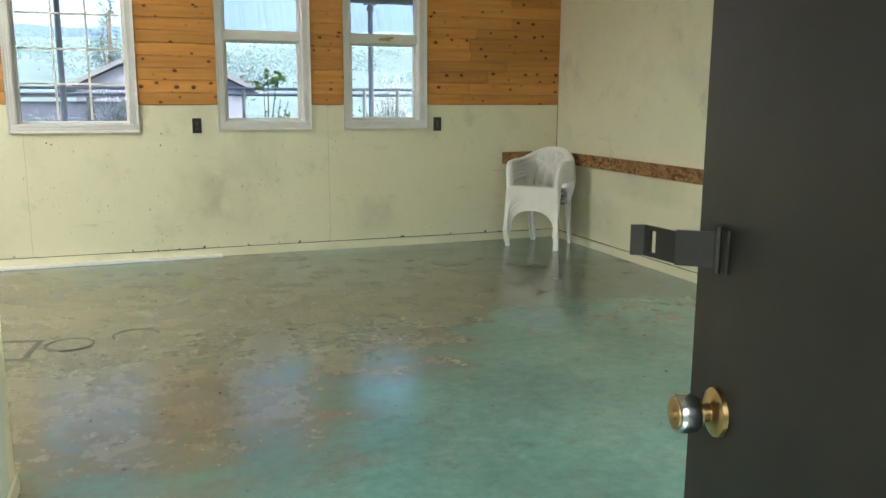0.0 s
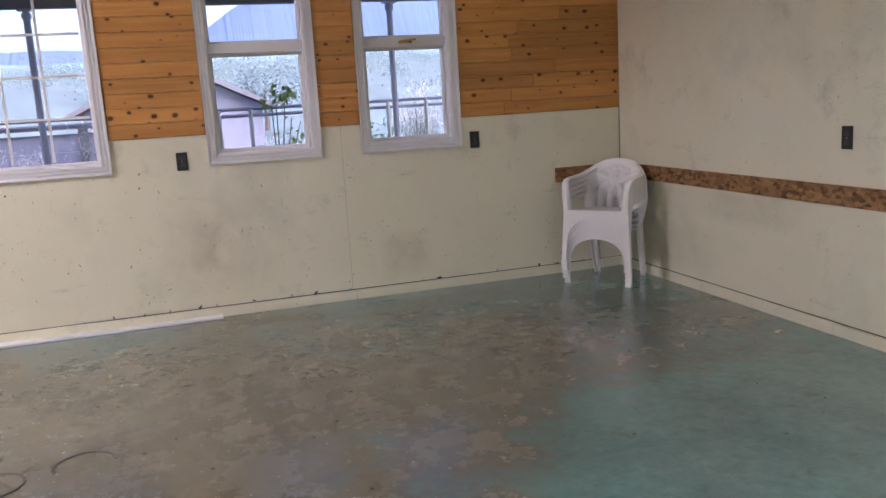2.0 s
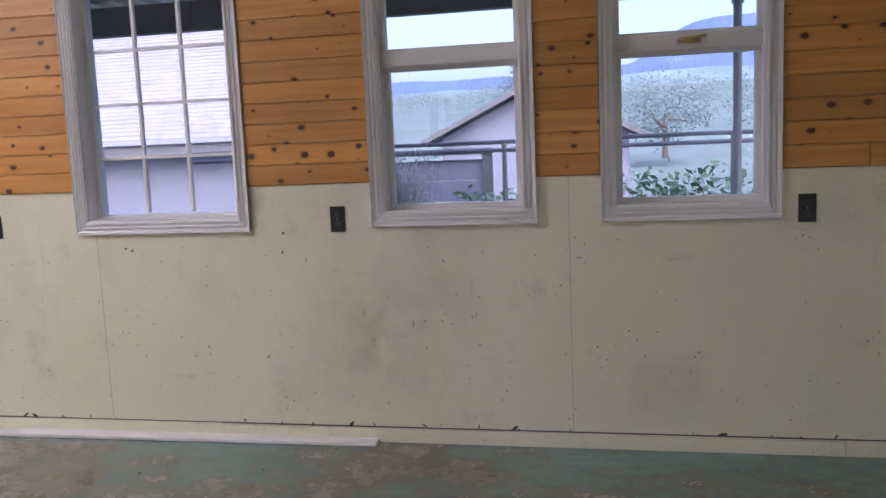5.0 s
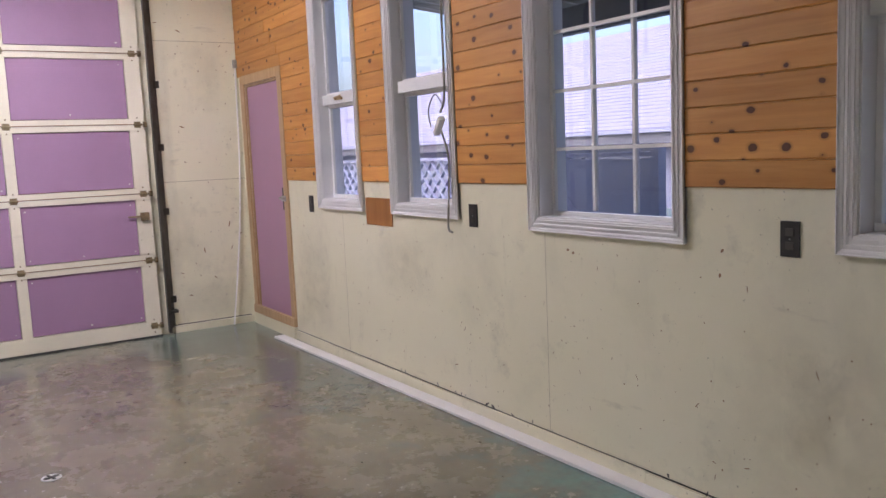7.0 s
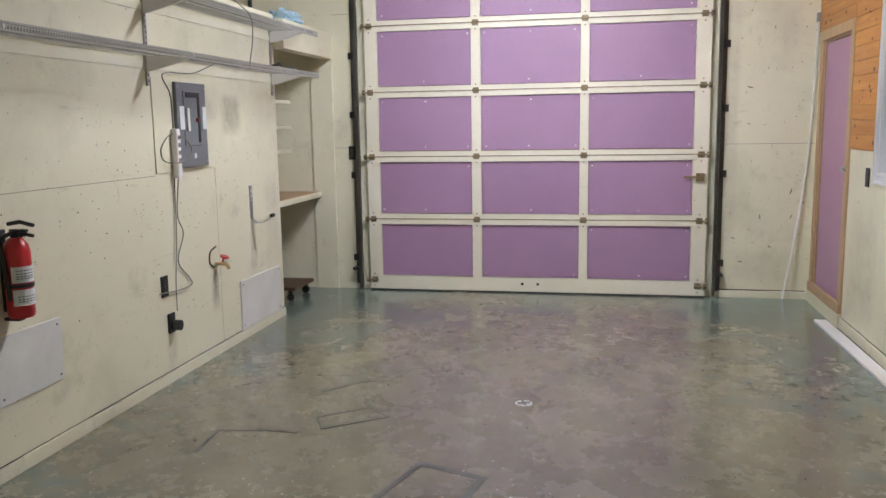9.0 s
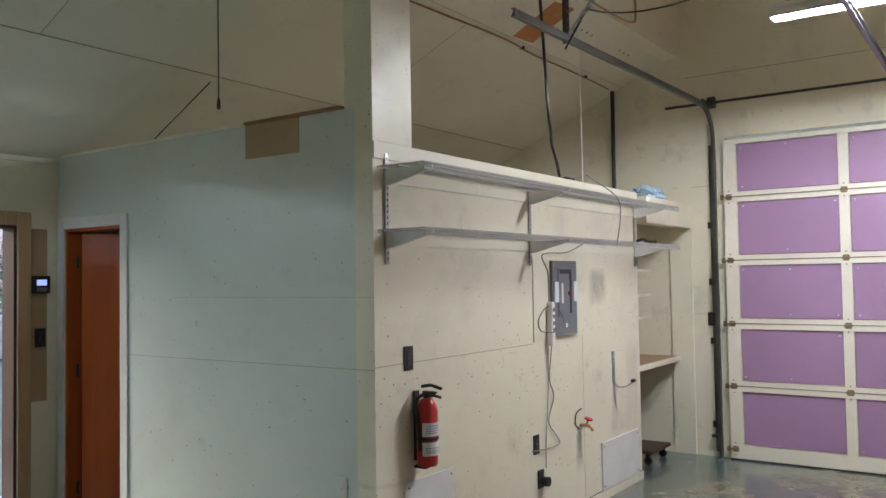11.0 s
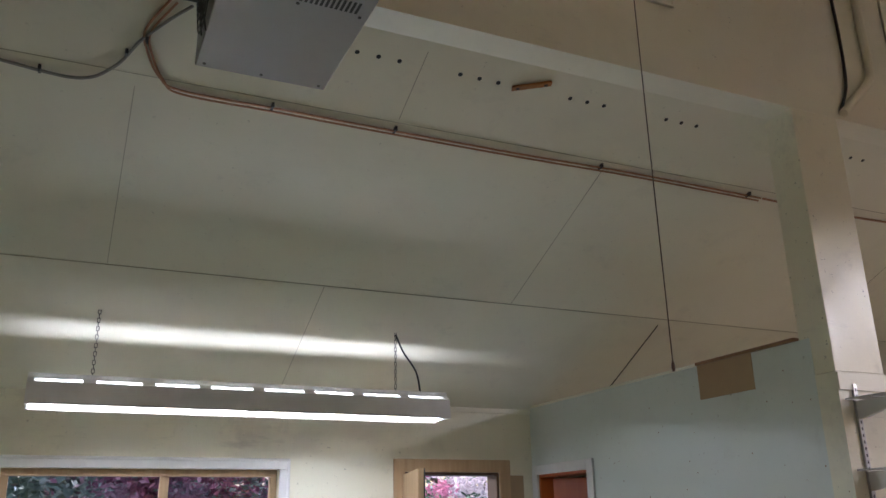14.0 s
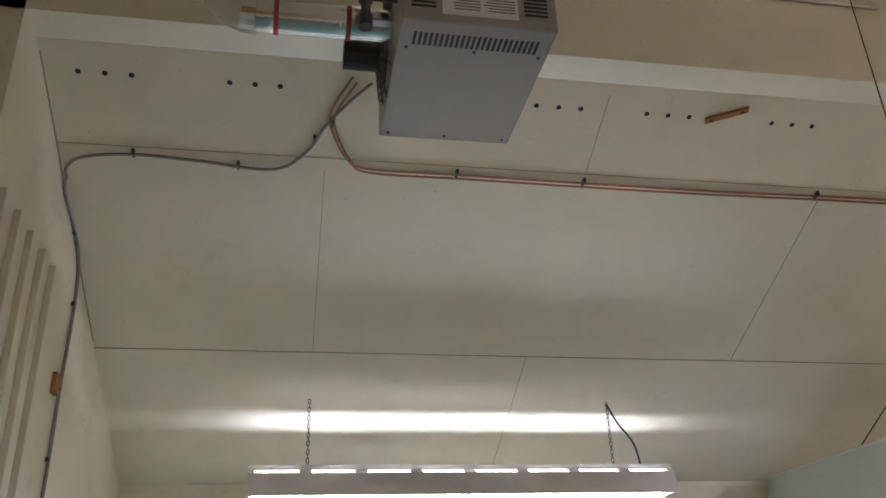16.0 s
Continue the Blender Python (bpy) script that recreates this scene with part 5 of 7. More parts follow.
for x, y in ((1.015, 2.858), (1.145, 2.810)):
    p = Vector(on_low(x, y, 0.012))
    rod(bm, p + Vector((0, 0, 0.004)), p - Vector((0, 0, 0.0025)), 0.010, 12)
trim("trim_strip_holes", bm, "black", "two dark holes drilled through the wood strip")
bm = bmesh.new()
vs = strip_on_low(bm, -2.84, 2.93, -2.89, 2.53, 0.26, 0.01)
tagged(part("wood_patch", bm, "ply"), "orange plywood patch on the loft ceiling", "board")

# wire brace over the partition
t2 = thing("brace_wire", (XB - 0.05, 1.21, 2.585), "thin wire brace over the partition", "cable")
bm = bmesh.new()
sweep(bm, [(XB - 0.05, 1.21, 2.58), (-0.79, 1.30, zlow(1.30) - 0.004)], 0.004, 6)
part("wire", bm, "dark_metal", t2)
# dark block under the high ceiling, with its pull cords
CX, CY = 1.497, 4.127
t = thing("cord_pull", (CX, CY, zhigh(CY)), "dark brown hanging block with two pull cords", "pull cord")
part("block", boxed(CX - 0.055, CX + 0.045, CY - 0.035, CY + 0.035, 3.37, 3.76, 0.010), "dark_wood", t)
bm = bmesh.new()
rod(bm, (CX, CY, 3.75), (CX, CY, zhigh(CY) + 0.004), 0.010, 10)
part("rod", bm, "dark_metal", t)
bm = bmesh.new()
sweep(bm, [(CX, CY, 3.38), (CX + 0.001, CY, 2.8), (CX, CY, 2.13)], 0.0017, 6)
part("cord", bm, "grime_cord", t)
bm = bmesh.new()
lathe(bm, [(0.002, 0.02), (0.004, 0.012), (0.005, 0.0), (0.004, -0.008), (0.001, -0.010)], (CX, CY, 2.12), 12)
part("knob", bm, "dark_wood", t, "small dark turned knob", True)
bm = bmesh.new()
sweep(bm, [(CX - 0.045, CY - 0.02, 3.39), (CX - 0.047, CY - 0.02, 3.33)], 0.002, 6)
part("cord", bm, "grime_cord", t)
bm = bmesh.new()
lathe(bm, [(0.002, 0.03), (0.007, 0.012), (0.009, 0.0), (0.006, -0.012), (0.001, -0.014)], (CX - 0.047, CY - 0.02, 3.31), 12)
part("knob", bm, "dark_wood", t, "small dark turned knob", True)

# standpipe and cords above the loft
t = thing("vent_pipe", (XW + 0.05, 2.42, 2.34), "black pipe against the gable wall above the loft", "pipe")
bm = bmesh.new()
sweep(bm, [(XW + 0.04, 2.42, 2.34), (XW + 0.04, 2.42, zlow(2.42))], 0.02, 10)
part("pipe", bm, "black", t)
t = thing("cord", (-2.85, 2.9, 2.39), "black cord hanging from the loft ceiling", "cord")
bm = bmesh.new()
sweep(bm, curve_pts([(-2.393, 2.95, zlow(2.95) - 0.005), (-2.44, 2.95, 3.40), (-2.49, 2.95, 2.93), (-2.53, 2.95, 2.76), (-2.52, 2.96, 2.66), (-2.60, 2.96, 2.52), (-2.62, 2.97, 2.42)]), 0.011)
part("cord", bm, "black", t)
part("plug", boxed(-2.74, -2.62, 2.98, 3.04, 2.388, 2.42, 0.008), "black", t)
t = thing("string", (-3.15, 2.9, 2.39), "pale string hanging above the loft", "string")
bm = bmesh.new()
sweep(bm, [(-3.05, 2.95, 2.39), (-3.35, 2.80, zlow(2.8))], 0.004, 6)
part("string", bm, "plastic_white", t)
# conduit down the clerestory wall by the post
t = thing("conduit", (-0.80, YU, 3.8), "white conduit elbow beside the post", "conduit")
bm = bmesh.new()
sweep(bm, curve_pts([(-0.70, YU + 0.025, 3.80), (-0.80, YU + 0.025, 3.90), (-0.93, YU + 0.025, 4.02), (-0.98, YU + 0.025, 4.12), (-0.98, YU + 0.025, 4.4), (-0.98, YU + 0.025, ZR)]), 0.024, 12)
part("tube", bm, "cream", t)
bm = bmesh.new()
sweep(bm, curve_pts([(-0.70, YU + 0.012, 3.82), (-0.78, YU + 0.012, 4.0), (-0.80, YU + 0.012, 4.3), (-0.79, YU + 0.012, ZR)]), 0.009)
part("cable", bm, "black", t)
t = thing("cable", (-3.9, YU, 3.6), "black cable slung along the wall to the strip light", "cable")
bm = bmesh.new()
sweep(bm, curve_pts([(-1.84, 3.42, 3.12), (-1.90, 3.50, 3.30), (-2.2, 3.40, 3.47), (-3.0, 3.20, 3.70), (-3.80, YU + 0.025, 3.93), (-3.62, 3.42, 3.86), (-3.40, 3.75, 3.81), (-3.0, 4.20, 3.767), (-2.78, 4.50, 3.62), (-2.75, 4.56, 3.44)]), 0.007)
part("run", bm, "black", t)
t = thing("cord", (-3.95, YU, 4.0), "pale cord hanging down the clerestory wall", "cord")
bm = bmesh.new()
sweep(bm, curve_pts([(-3.88, YU + 0.012, ZR - 0.03), (-3.84, YU + 0.012, 4.3), (-3.86, YU + 0.012, 3.95), (-3.79, YU + 0.012, 3.84), (-3.40, YU + 0.012, 3.80), (-2.65, YU + 0.012, 3.80)]), 0.009)
part("cord", bm, "card", t)

# ---- wire shelves on the partition ----
def wire_shelf(z, x0, x1, depth, label):
    t = thing("wire_shelf", ((x0 + x1) / 2, YU, z), label, "shelf", "wire shelves")
    bm = bmesh.new()
    for y, dz in ((YU + 0.012, 0.0), (YU + depth, 0.0), (YU + depth, -0.030), (YU + depth * 0.5, -0.004), (YU + depth - 0.035, -0.004)):
        rod(bm, (x0, y, z + dz), (x1, y, z + dz), 0.0035, 6)
    part("long_wire", bm, "wire_coat", t)
    n = int((x1 - x0) / 0.018)
    vs, fs = [], []
    h = 0.0021
    for k in range(n):
        x = x0 + (k + 0.5) * (x1 - x0) / n
        for (y0, y1, za, zb) in ((YU + 0.006, YU + depth + 0.003, z + 0.003, z + 0.0056), (YU + depth + 0.002, YU + depth + 0.0046, z - 0.03, z + 0.003)):
            b = len(vs)
            vs += [(x - h, y0, za), (x + h, y0, za), (x + h, y1, za), (x - h, y1, za), (x - h, y0, zb), (x + h, y0, zb), (x + h, y1, zb), (x - h, y1, zb)]
            fs += [tuple(b + i for i in q) for q in ((0, 3, 2, 1), (4, 5, 6, 7), (0, 1, 5, 4), (2, 3, 7, 6), (1, 2, 6, 5), (3, 0, 4, 7))]
    me = bpy.data.meshes.new("wire_grid")
    me.from_pydata(vs, [], fs)
    me.materials.append(M["wire_coat"])
    o = new("wire_grid", me)
    o.parent = t
    o.matrix_parent_inverse = t.matrix_basis.inverted()
    return t


XS = (-0.435, -1.93, -3.72)
SH = ((2.255, "upper white wire shelf, bare"), (1.935, "lower white wire shelf, bare"))
for z, lb in SH:
    t = wire_shelf(z, -3.98, -0.36, 0.30, lb)
    for x in XS:
        bm = bmesh.new()
        prism(bm, [(YU + 0.014, z - 0.09), (YU + 0.05, z - 0.085), (YU + 0.30, z - 0.022), (YU + 0.30, z - 0.006), (YU + 0.014, z - 0.006)], "x", x - 0.012, x + 0.012)
        part("bracket", bm, "white_old", t)
    part("backing_strip", boxed(-3.74, -0.46, YU, YU + 0.006, z - 0.075, z - 0.03), "cream_clean", t)
for x in XS:
    t = thing("shelf_standard", (x, YU, 1.76), "slotted steel upright for the wire shelves", "upright", "shelf standards")
    part("channel", boxed(x - 0.013, x + 0.013, YU, YU + 0.014, 1.765, 2.33, 0.002), "metal", t)
    bm = bmesh.new()
    for k in range(18):
        z = 1.785 + k * 0.03
        box(bm, x - 0.004, x + 0.004, YU + 0.013, YU + 0.015, z, z + 0.014)
    part("slots", bm, "black", t)
structure("trim_partition_rail", boxed(XU, XB, YU, YU + 0.010, 2.30, 2.386, 0.002), "cream_clean", "cream rail along the partition's top", "trim")

# ---- electrical panel ----
t = thing("electrical_panel", (-2.45, YU, 1.26), "grey breaker panel on the plywood partition", "electrical panel")
px0, px1, pz0, pz1, pd = -2.56, -2.19, 1.285, 1.80, 0.032
part("backing_sheet", boxed(-2.695, -1.96, YU, YU + 0.008, 1.262, 1.815, 0.001), "cream", t)
part("box", boxed(px0, px1, YU + 0.008, YU + pd, pz0, pz1, 0.004), "grey_panel", t)
bm = bmesh.new()
box(bm, px0 + 0.075, px1 - 0.075, YU + pd, YU + pd + 0.006, pz0 + 0.13, pz1 - 0.05, 0.003)
part("cover_plate", bm, "grey_panel", t)
bm = bmesh.new()
box(bm, px0 + 0.10, px0 + 0.125, YU + pd + 0.006, YU + pd + 0.009, pz0 + 0.15, pz1 - 0.06)
box(bm, px0 + 0.125, px1 - 0.10, YU + pd + 0.006, YU + pd + 0.009, pz1 - 0.09, pz1 - 0.06)
part("slot", bm, "black", t)
for k, (a, b) in enumerate(((px0 + 0.012, px0 + 0.062), (px1 - 0.075, px1 - 0.02))):
    part("label", boxed(a, b, YU + pd, YU + pd + 0.0075, pz0 + 0.23, pz0 + 0.37), "paper", t)
part("breaker", boxed(px1 - 0.13, px1 - 0.10, YU + pd + 0.006, YU + pd + 0.016, pz0 + 0.22, pz0 + 0.36, 0.002), "white_old", t)
part("main_switch", boxed(px0 + 0.13, px0 + 0.15, YU + pd + 0.006, YU + pd + 0.022, pz0 + 0.275, pz0 + 0.300, 0.002), "red_band", t)
part("rating_mark", boxed(px0 + 0.155, px0 + 0.185, YU + pd, YU + pd + 0.0012, pz0 + 0.05, pz0 + 0.08), "paper", t)
bm = bmesh.new()
for x in (px0 + 0.02, px1 - 0.02):
    for z in (pz0 + 0.03, pz0 + 0.17, pz1 - 0.13, pz1 - 0.03):
        bm = bmesh.new()
        rod(bm, (x, YU + pd, z), (x, YU + pd + 0.003, z), 0.005, 8)
        part("screw", bm, "metal", t)
# power strip hung beside it
t = thing("power_strip", (-2.245, YU, 1.24), "white power strip hanging beside the breaker panel", "power strip")
part("body", boxed(-2.265, -2.22, YU + 0.012, YU + 0.055, 1.225, 1.52, 0.008), "plastic_white", t)
bm = bmesh.new()
for k in range(4):
    box(bm, -2.255, -2.23, YU + 0.055, YU + 0.057, 1.32 + k * 0.045, 1.345 + k * 0.045)
part("socket", bm, "ink", t)
bm = bmesh.new()
sweep(bm, curve_pts([(-2.24, YU + 0.03, 1.50), (-2.17, YU + 0.02, 1.47), (-2.10, YU + 0.015, 1.40), (-2.13, YU + 0.02, 1.33), (-2.25, YU + 0.06, 1.32), (-2.36, YU + 0.07, 1.38), (-2.30, YU + 0.07, 1.46), (-2.25, YU + 0.06, 1.47)]), 0.004)
sweep(bm, curve_pts([(-2.25, YU + 0.03, 1.225), (-2.245, YU + 0.012, 1.0), (-2.30, YU + 0.012, 0.88), (-2.22, YU + 0.012, 0.72), (-2.34, YU + 0.012, 0.60), (-2.36, YU + 0.015, 0.55), (-2.2, YU + 0.02, 0.545), (-1.97, YU + 0.02, 0.565)]), 0.004)
sweep(bm, curve_pts([(-2.235, YU + 0.012, 1.22), (-2.22, YU + 0.012, 0.9), (-2.18, YU + 0.012, 0.62), (-2.17, YU + 0.012, 0.42)]), 0.0035)
sweep(bm, curve_pts([(-2.26, YU + 0.012, 1.52), (-2.25, YU + 0.012, 1.72), (-2.18, YU + 0.012, 1.84), (-2.5, YU + 0.03, 1.86), (-2.75, YU + 0.05, 1.93)]), 0.004)
sweep(bm, curve_pts([(-2.75, YU + 0.30, 1.90), (-2.78, YU + 0.32, 2.1), (-2.74, YU + 0.31, 2.25), (-2.70, YU + 0.1, 2.42)]), 0.004)
part("cord", bm, "cable_grey", t)
t.location.x += 0.09
# low black outlet adapter
t = thing("plug_adapter", (-2.017, YU, 0.366), "black plug-in adapter low on the partition", "adapter")
part("plate", boxed(-2.055, -1.98, YU, YU + 0.012, 0.30, 0.42, 0.003), "black", t)
bm = bmesh.new()
rod(bm, (-2.03, YU + 0.012, 0.345), (-2.03, YU + 0.06, 0.345), 0.032, 16)
part("socket", bm, "black", t)

# ---- fire extinguisher ----
t = thing("fire_extinguisher", (-0.665, YU, 0.72), "red fire extinguisher in a black wall bracket", "fire extinguisher")
ex, ey = -0.665, YU + 0.075
bm = bmesh.new()
lathe(bm, [(0.004, 0.715), (0.048, 0.718), (0.056, 0.73), (0.057, 1.0), (0.050, 1.035), (0.030, 1.062), (0.02, 1.068)], (ex, ey, 0), 28)
cyl = part("cylinder", bm, "red", t, smooth=True)
bm = bmesh.new()
for z0, z1 in ((0.775, 0.845), (0.875, 0.945)):
    n = 14
    for k in range(n):
        a0 = radians(10 + k * 130 / n)
        a1 = radians(10 + (k + 1) * 130 / n)
        vs = [bm.verts.new((ex + 0.058 * math.cos(a), ey + 0.058 * math.sin(a), z)) for a, z in ((a0, z0), (a1, z0), (a1, z1), (a0, z1))]
        bm.faces.new(vs)
part("label", bm, "paper", cyl)
bm = bmesh.new()
for z in (0.79, 0.80, 0.812, 0.89, 0.90, 0.912, 0.925):
    for k in range(6):
        a0, a1 = radians(30 + k * 15), radians(30 + k * 15 + 11)
        vs = [bm.verts.new((ex + 0.0588 * math.cos(a), ey + 0.0588 * math.sin(a), q)) for a, q in ((a0, z), (a1, z), (a1, z + 0.005), (a0, z + 0.005))]
        bm.faces.new(vs)
part("print", bm, "ink", cyl)
bm = bmesh.new()
lathe(bm, [(0.059, 0.852), (0.0605, 0.853), (0.0605, 0.868), (0.059, 0.869)], (ex, ey, 0), 28)
part("strap", bm, "black", t)
bm = bmesh.new()
box(bm, ex - 0.02, ex + 0.02, YU, YU + 0.014, 0.74, 1.10, 0.003)
box(bm, ex - 0.02, ex + 0.02, YU, ey, 0.700, 0.714, 0.002)
part("bracket", bm, "black", t)
bm = bmesh.new()
rod(bm, (ex, ey, 1.062), (ex, ey, 1.095), 0.019, 14)
box(bm, ex - 0.012, ex + 0.012, ey - 0.02, ey + 0.06, 1.09, 1.103, 0.003)
sweep(bm, [(ex, ey - 0.03, 1.125), (ex, ey + 0.03, 1.135), (ex, ey + 0.095, 1.12)], 0.009, 8)
sweep(bm, [(ex, ey + 0.0, 1.09), (ex, ey + 0.05, 1.082), (ex, ey + 0.09, 1.075)], 0.008, 8)
rod(bm, (ex - 0.03, ey, 1.08), (ex - 0.055, ey, 1.08), 0.018, 14)
part("valve", bm, "black", t)
bm = bmesh.new()
sweep(bm, curve_pts([(ex + 0.02, ey, 1.09), (ex + 0.06, ey - 0.02, 1.06), (ex + 0.066, ey - 0.01, 0.95), (ex + 0.063, ey, 0.80)]), 0.009)
part("hose", bm, "black", t)

# boards, tap, hook on the partition
def cover_board(x0, x1, z0, z1, label, d=0.008):
    t = thing("access_panel", ((x0 + x1) / 2, YU, z0), label, "panel")
    part("board", boxed(x0, x1, YU, YU + d, z0, z1, 0.002), "white_old", t)
    bm = bmesh.new()
    for x in (x0 + 0.03, x1 - 0.03):
        for z in (z0 + 0.03, z1 - 0.03):
            bm = bmesh.new()
            rod(bm, (x, YU + d, z), (x, YU + d + 0.003, z), 0.005, 8)
            part("screw", bm, "dark_metal", t)


cover_board(-1.006, -0.558, 0.33, 0.636, "white board screwed over the partition below the extinguisher")
cover_board(-3.70, -2.98, 0.07, 0.43, "white board leaning against the partition base", 0.014)
t = thing("water_tap", (-2.63, YU, 0.62), "red handled garden tap with a brass spout", "tap")
bm = bmesh.new()
rod(bm, (-2.63, YU, 0.62), (-2.63, YU + 0.07, 0.62), 0.011, 12)
sweep(bm, curve_pts([(-2.63, YU + 0.055, 0.62), (-2.63, YU + 0.085, 0.615), (-2.63, YU + 0.10, 0.585)]), 0.012)
part("spout", bm, "brass", t)
bm = bmesh.new()
rod(bm, (-2.63, YU + 0.05, 0.625), (-2.63, YU + 0.065, 0.665), 0.006, 8)
lathe(bm, [(0.028, 0), (0.032, 0.006), (0.028, 0.012)], m=Matrix.Translation((-2.63, YU + 0.067, 0.662)) @ Matrix.Rotation(radians(-20), 4, "X"), seg=14)
part("handle", bm, "red", t)
bm = bmesh.new()
sweep(bm, curve_pts([(-2.60, YU + 0.006, 0.60), (-2.545, YU + 0.006, 0.64), (-2.56, YU + 0.006, 0.71), (-2.64, YU + 0.006, 0.735)]), 0.005)
part("wire", bm, "dark_metal", t)
t = thing("wall_hook", (-3.24, YU, 0.95), "bent steel tool hook on the partition", "hook")
bm = bmesh.new()
box(bm, -3.265, -3.215, YU, YU + 0.005, 0.86, 1.10, 0.002)
part("plate", bm, "metal", t)
bm = bmesh.new()
for z, r in ((1.06, 0.012), (1.02, 0.012), (0.99, 0.008)):
    rod(bm, (-3.24, YU + 0.0045, z), (-3.24, YU + 0.0062, z), r, 12)
part("slot", bm, "white_old", t)
bm = bmesh.new()
pts = [(YU + 0.003, 0.87), (YU + 0.01, 0.84), (YU + 0.04, 0.822), (YU + 0.09, 0.825), (YU + 0.14, 0.85), (YU + 0.17, 0.885)]
for (ya, za), (yb, zb) in zip(pts, pts[1:]):
    prism(bm, [(ya, za), (yb, zb), (yb, zb + 0.005), (ya, za + 0.005)], "x", -3.262, -3.218)
part("arm", bm, "metal", t)
bm = bmesh.new()
rod(bm, (-3.262, YU + 0.165, 0.88), (-3.218, YU + 0.165, 0.88), 0.014, 10)
part("tip", bm, "black", t)

# ---- built-in shelves beside the big door ----
t = thing("built_in_shelves", ((XW + XU) / 2, 2.6, 0), "cream built-in shelf alcove with a wooden worktop", "shelves")
part("header", boxed(XW, XU, 3.06, 3.175, 2.13, 2.355, 0.003), "cream", t)
bm = bmesh.new()
box(bm, XW, XW + 0.022, 2.966, 3.175, 0.0, 2.13, 0.003)
part("jamb", bm, "cream", t)
part("top_shelf", boxed(XW, XU, 2.32, 3.06, 2.285, 2.345, 0.003), "cream", t)
part("worktop", boxed(XW + 0.002, XU - 0.002, 2.322, 3.02, 0.90, 0.918, 0.002), "fir", t, "bare plywood worktop")
part("worktop_edge", boxed(XW + 0.002, XU - 0.002, 3.02, 3.04, 0.87, 0.918, 0.002), "cream", t)
for z in (1.30, 1.50, 1.72):
    part("shelf", boxed(XU - 0.66, XU - 0.001, 2.322, 2.95, z, z + 0.026, 0.002), "cream", t)
t = thing("dolly", (-4.6, 2.75, 0), "low dark wooden dolly on casters under the worktop", "dolly")
part("deck", boxed(-4.72, -4.25, 2.45, 3.0, 0.10, 0.13, 0.006), "dark_wood", t)
for x in (-4.67, -4.30):
    for y in (2.52, 2.94):
        bm = bmesh.new()
        rod(bm, (x - 0.014, y, 0.035), (x + 0.014, y, 0.035), 0.035, 16)
        box(bm, x - 0.02, x + 0.02, y - 0.02, y + 0.02, 0.07, 0.10, 0.003)
        part("caster", bm, "black", t)
# blue cloth on the top
bm = bmesh.new()
bmesh.ops.create_icosphere(bm, subdivisions=4, radius=1.0)
for v in bm.verts:
    n = noise.noise(v.co * 2.2) * 0.45 + abs(noise.noise(v.co * 5.5)) * 0.35
    v.co = v.co * (0.8 + n)
    v.co = Vector((v.co.x * 0.24, v.co.y * 0.13, max(v.co.z, -0.45) * 0.085 + 0.045))
bmesh.ops.translate(bm, verts=bm.verts[:], vec=(-4.22, 3.02, 2.357))
tagged(part("cloth", bm, "cloth", smooth=True), "crumpled pale blue cloth on top of the shelves", "cloth")
t = thing("pliers", (-3.45, YU + 0.2, 1.945), "small black pliers lying on the wire shelf", "tool")
bm = bmesh.new()
sweep(bm, curve_pts([(-3.3, YU + 0.2, 1.958), (-3.38, YU + 0.22, 1.975), (-3.5, YU + 0.2, 1.958), (-3.65, YU + 0.22, 1.957)]), 0.012)
part("grip", bm, "black", t)

# ---- entrance door leaf, with hasp, knob and letter box ----
LEAF = pose(0.692, 0.215, 0, 0, 0, 76.2)
t = thing("door_leaf", (0, 0, 0), "dark brown entrance door, wide open", "door")
t.matrix_basis = LEAF
def leaf_part(name, bm, material, label="", smooth=False, parent=None):
    me = mesh_of(bm, name, smooth)
    me.materials.append(M[material])
    o = new(name, me)
    o.parent = parent or t
    if label:
        tagged(o, label)
    return o


W = 0.735
leaf_part("outer_skin", boxed(0.0, W, 0.012, 0.022, 0.01, 2.07, 0.001), "dark_door")
leaf_part("core", boxed(0.0, W + 0.001, -0.016, 0.012, 0.01, 2.07), "fir", "tan wooden door edge")
leaf_part("inner_skin", boxed(0.0, W, -0.022, -0.016, 0.01, 2.07), "fir", "bare tan inner side")
knob = bmesh.new()
mk = Matrix.Translation((W - 0.087, 0.022, 0.967)) @ Matrix.Rotation(radians(-90), 4, "X")
lathe(knob, [(0.033, 0.0), (0.032, 0.006), (0.024, 0.010), (0.012, 0.012), (0.011, 0.026)], m=mk, seg=28)
k1 = leaf_part("knob_rose", knob, "brass", "tarnished brass rose", True)
bm = bmesh.new()
lathe(bm, [(0.011, 0.022), (0.021, 0.026), (0.025, 0.034), (0.026, 0.054), (0.024, 0.057), (0.010, 0.056)], m=mk, seg=28)
k2 = leaf_part("knob", bm, "chrome", "worn chrome door knob", True)
bm = bmesh.new()
lathe(bm, [(0.021, 0.056), (0.020, 0.0585), (0.008, 0.0585), (0.008, 0.062)], m=mk, seg=20)
leaf_part("keyhole", bm, "brass", "brass key cylinder", True)
bm = bmesh.new()
hz, H0 = 1.178, W - 0.018
box(bm, H0 - 0.075, H0 - 0.045, 0.022, 0.026, hz - 0.028, hz + 0.028, 0.001)
prism(bm, [(H0 - 0.055, 0.026), (H0 - 0.030, 0.075), (H0 - 0.026, 0.073), (H0 - 0.050, 0.026)], "z", hz - 0.023, hz + 0.023)


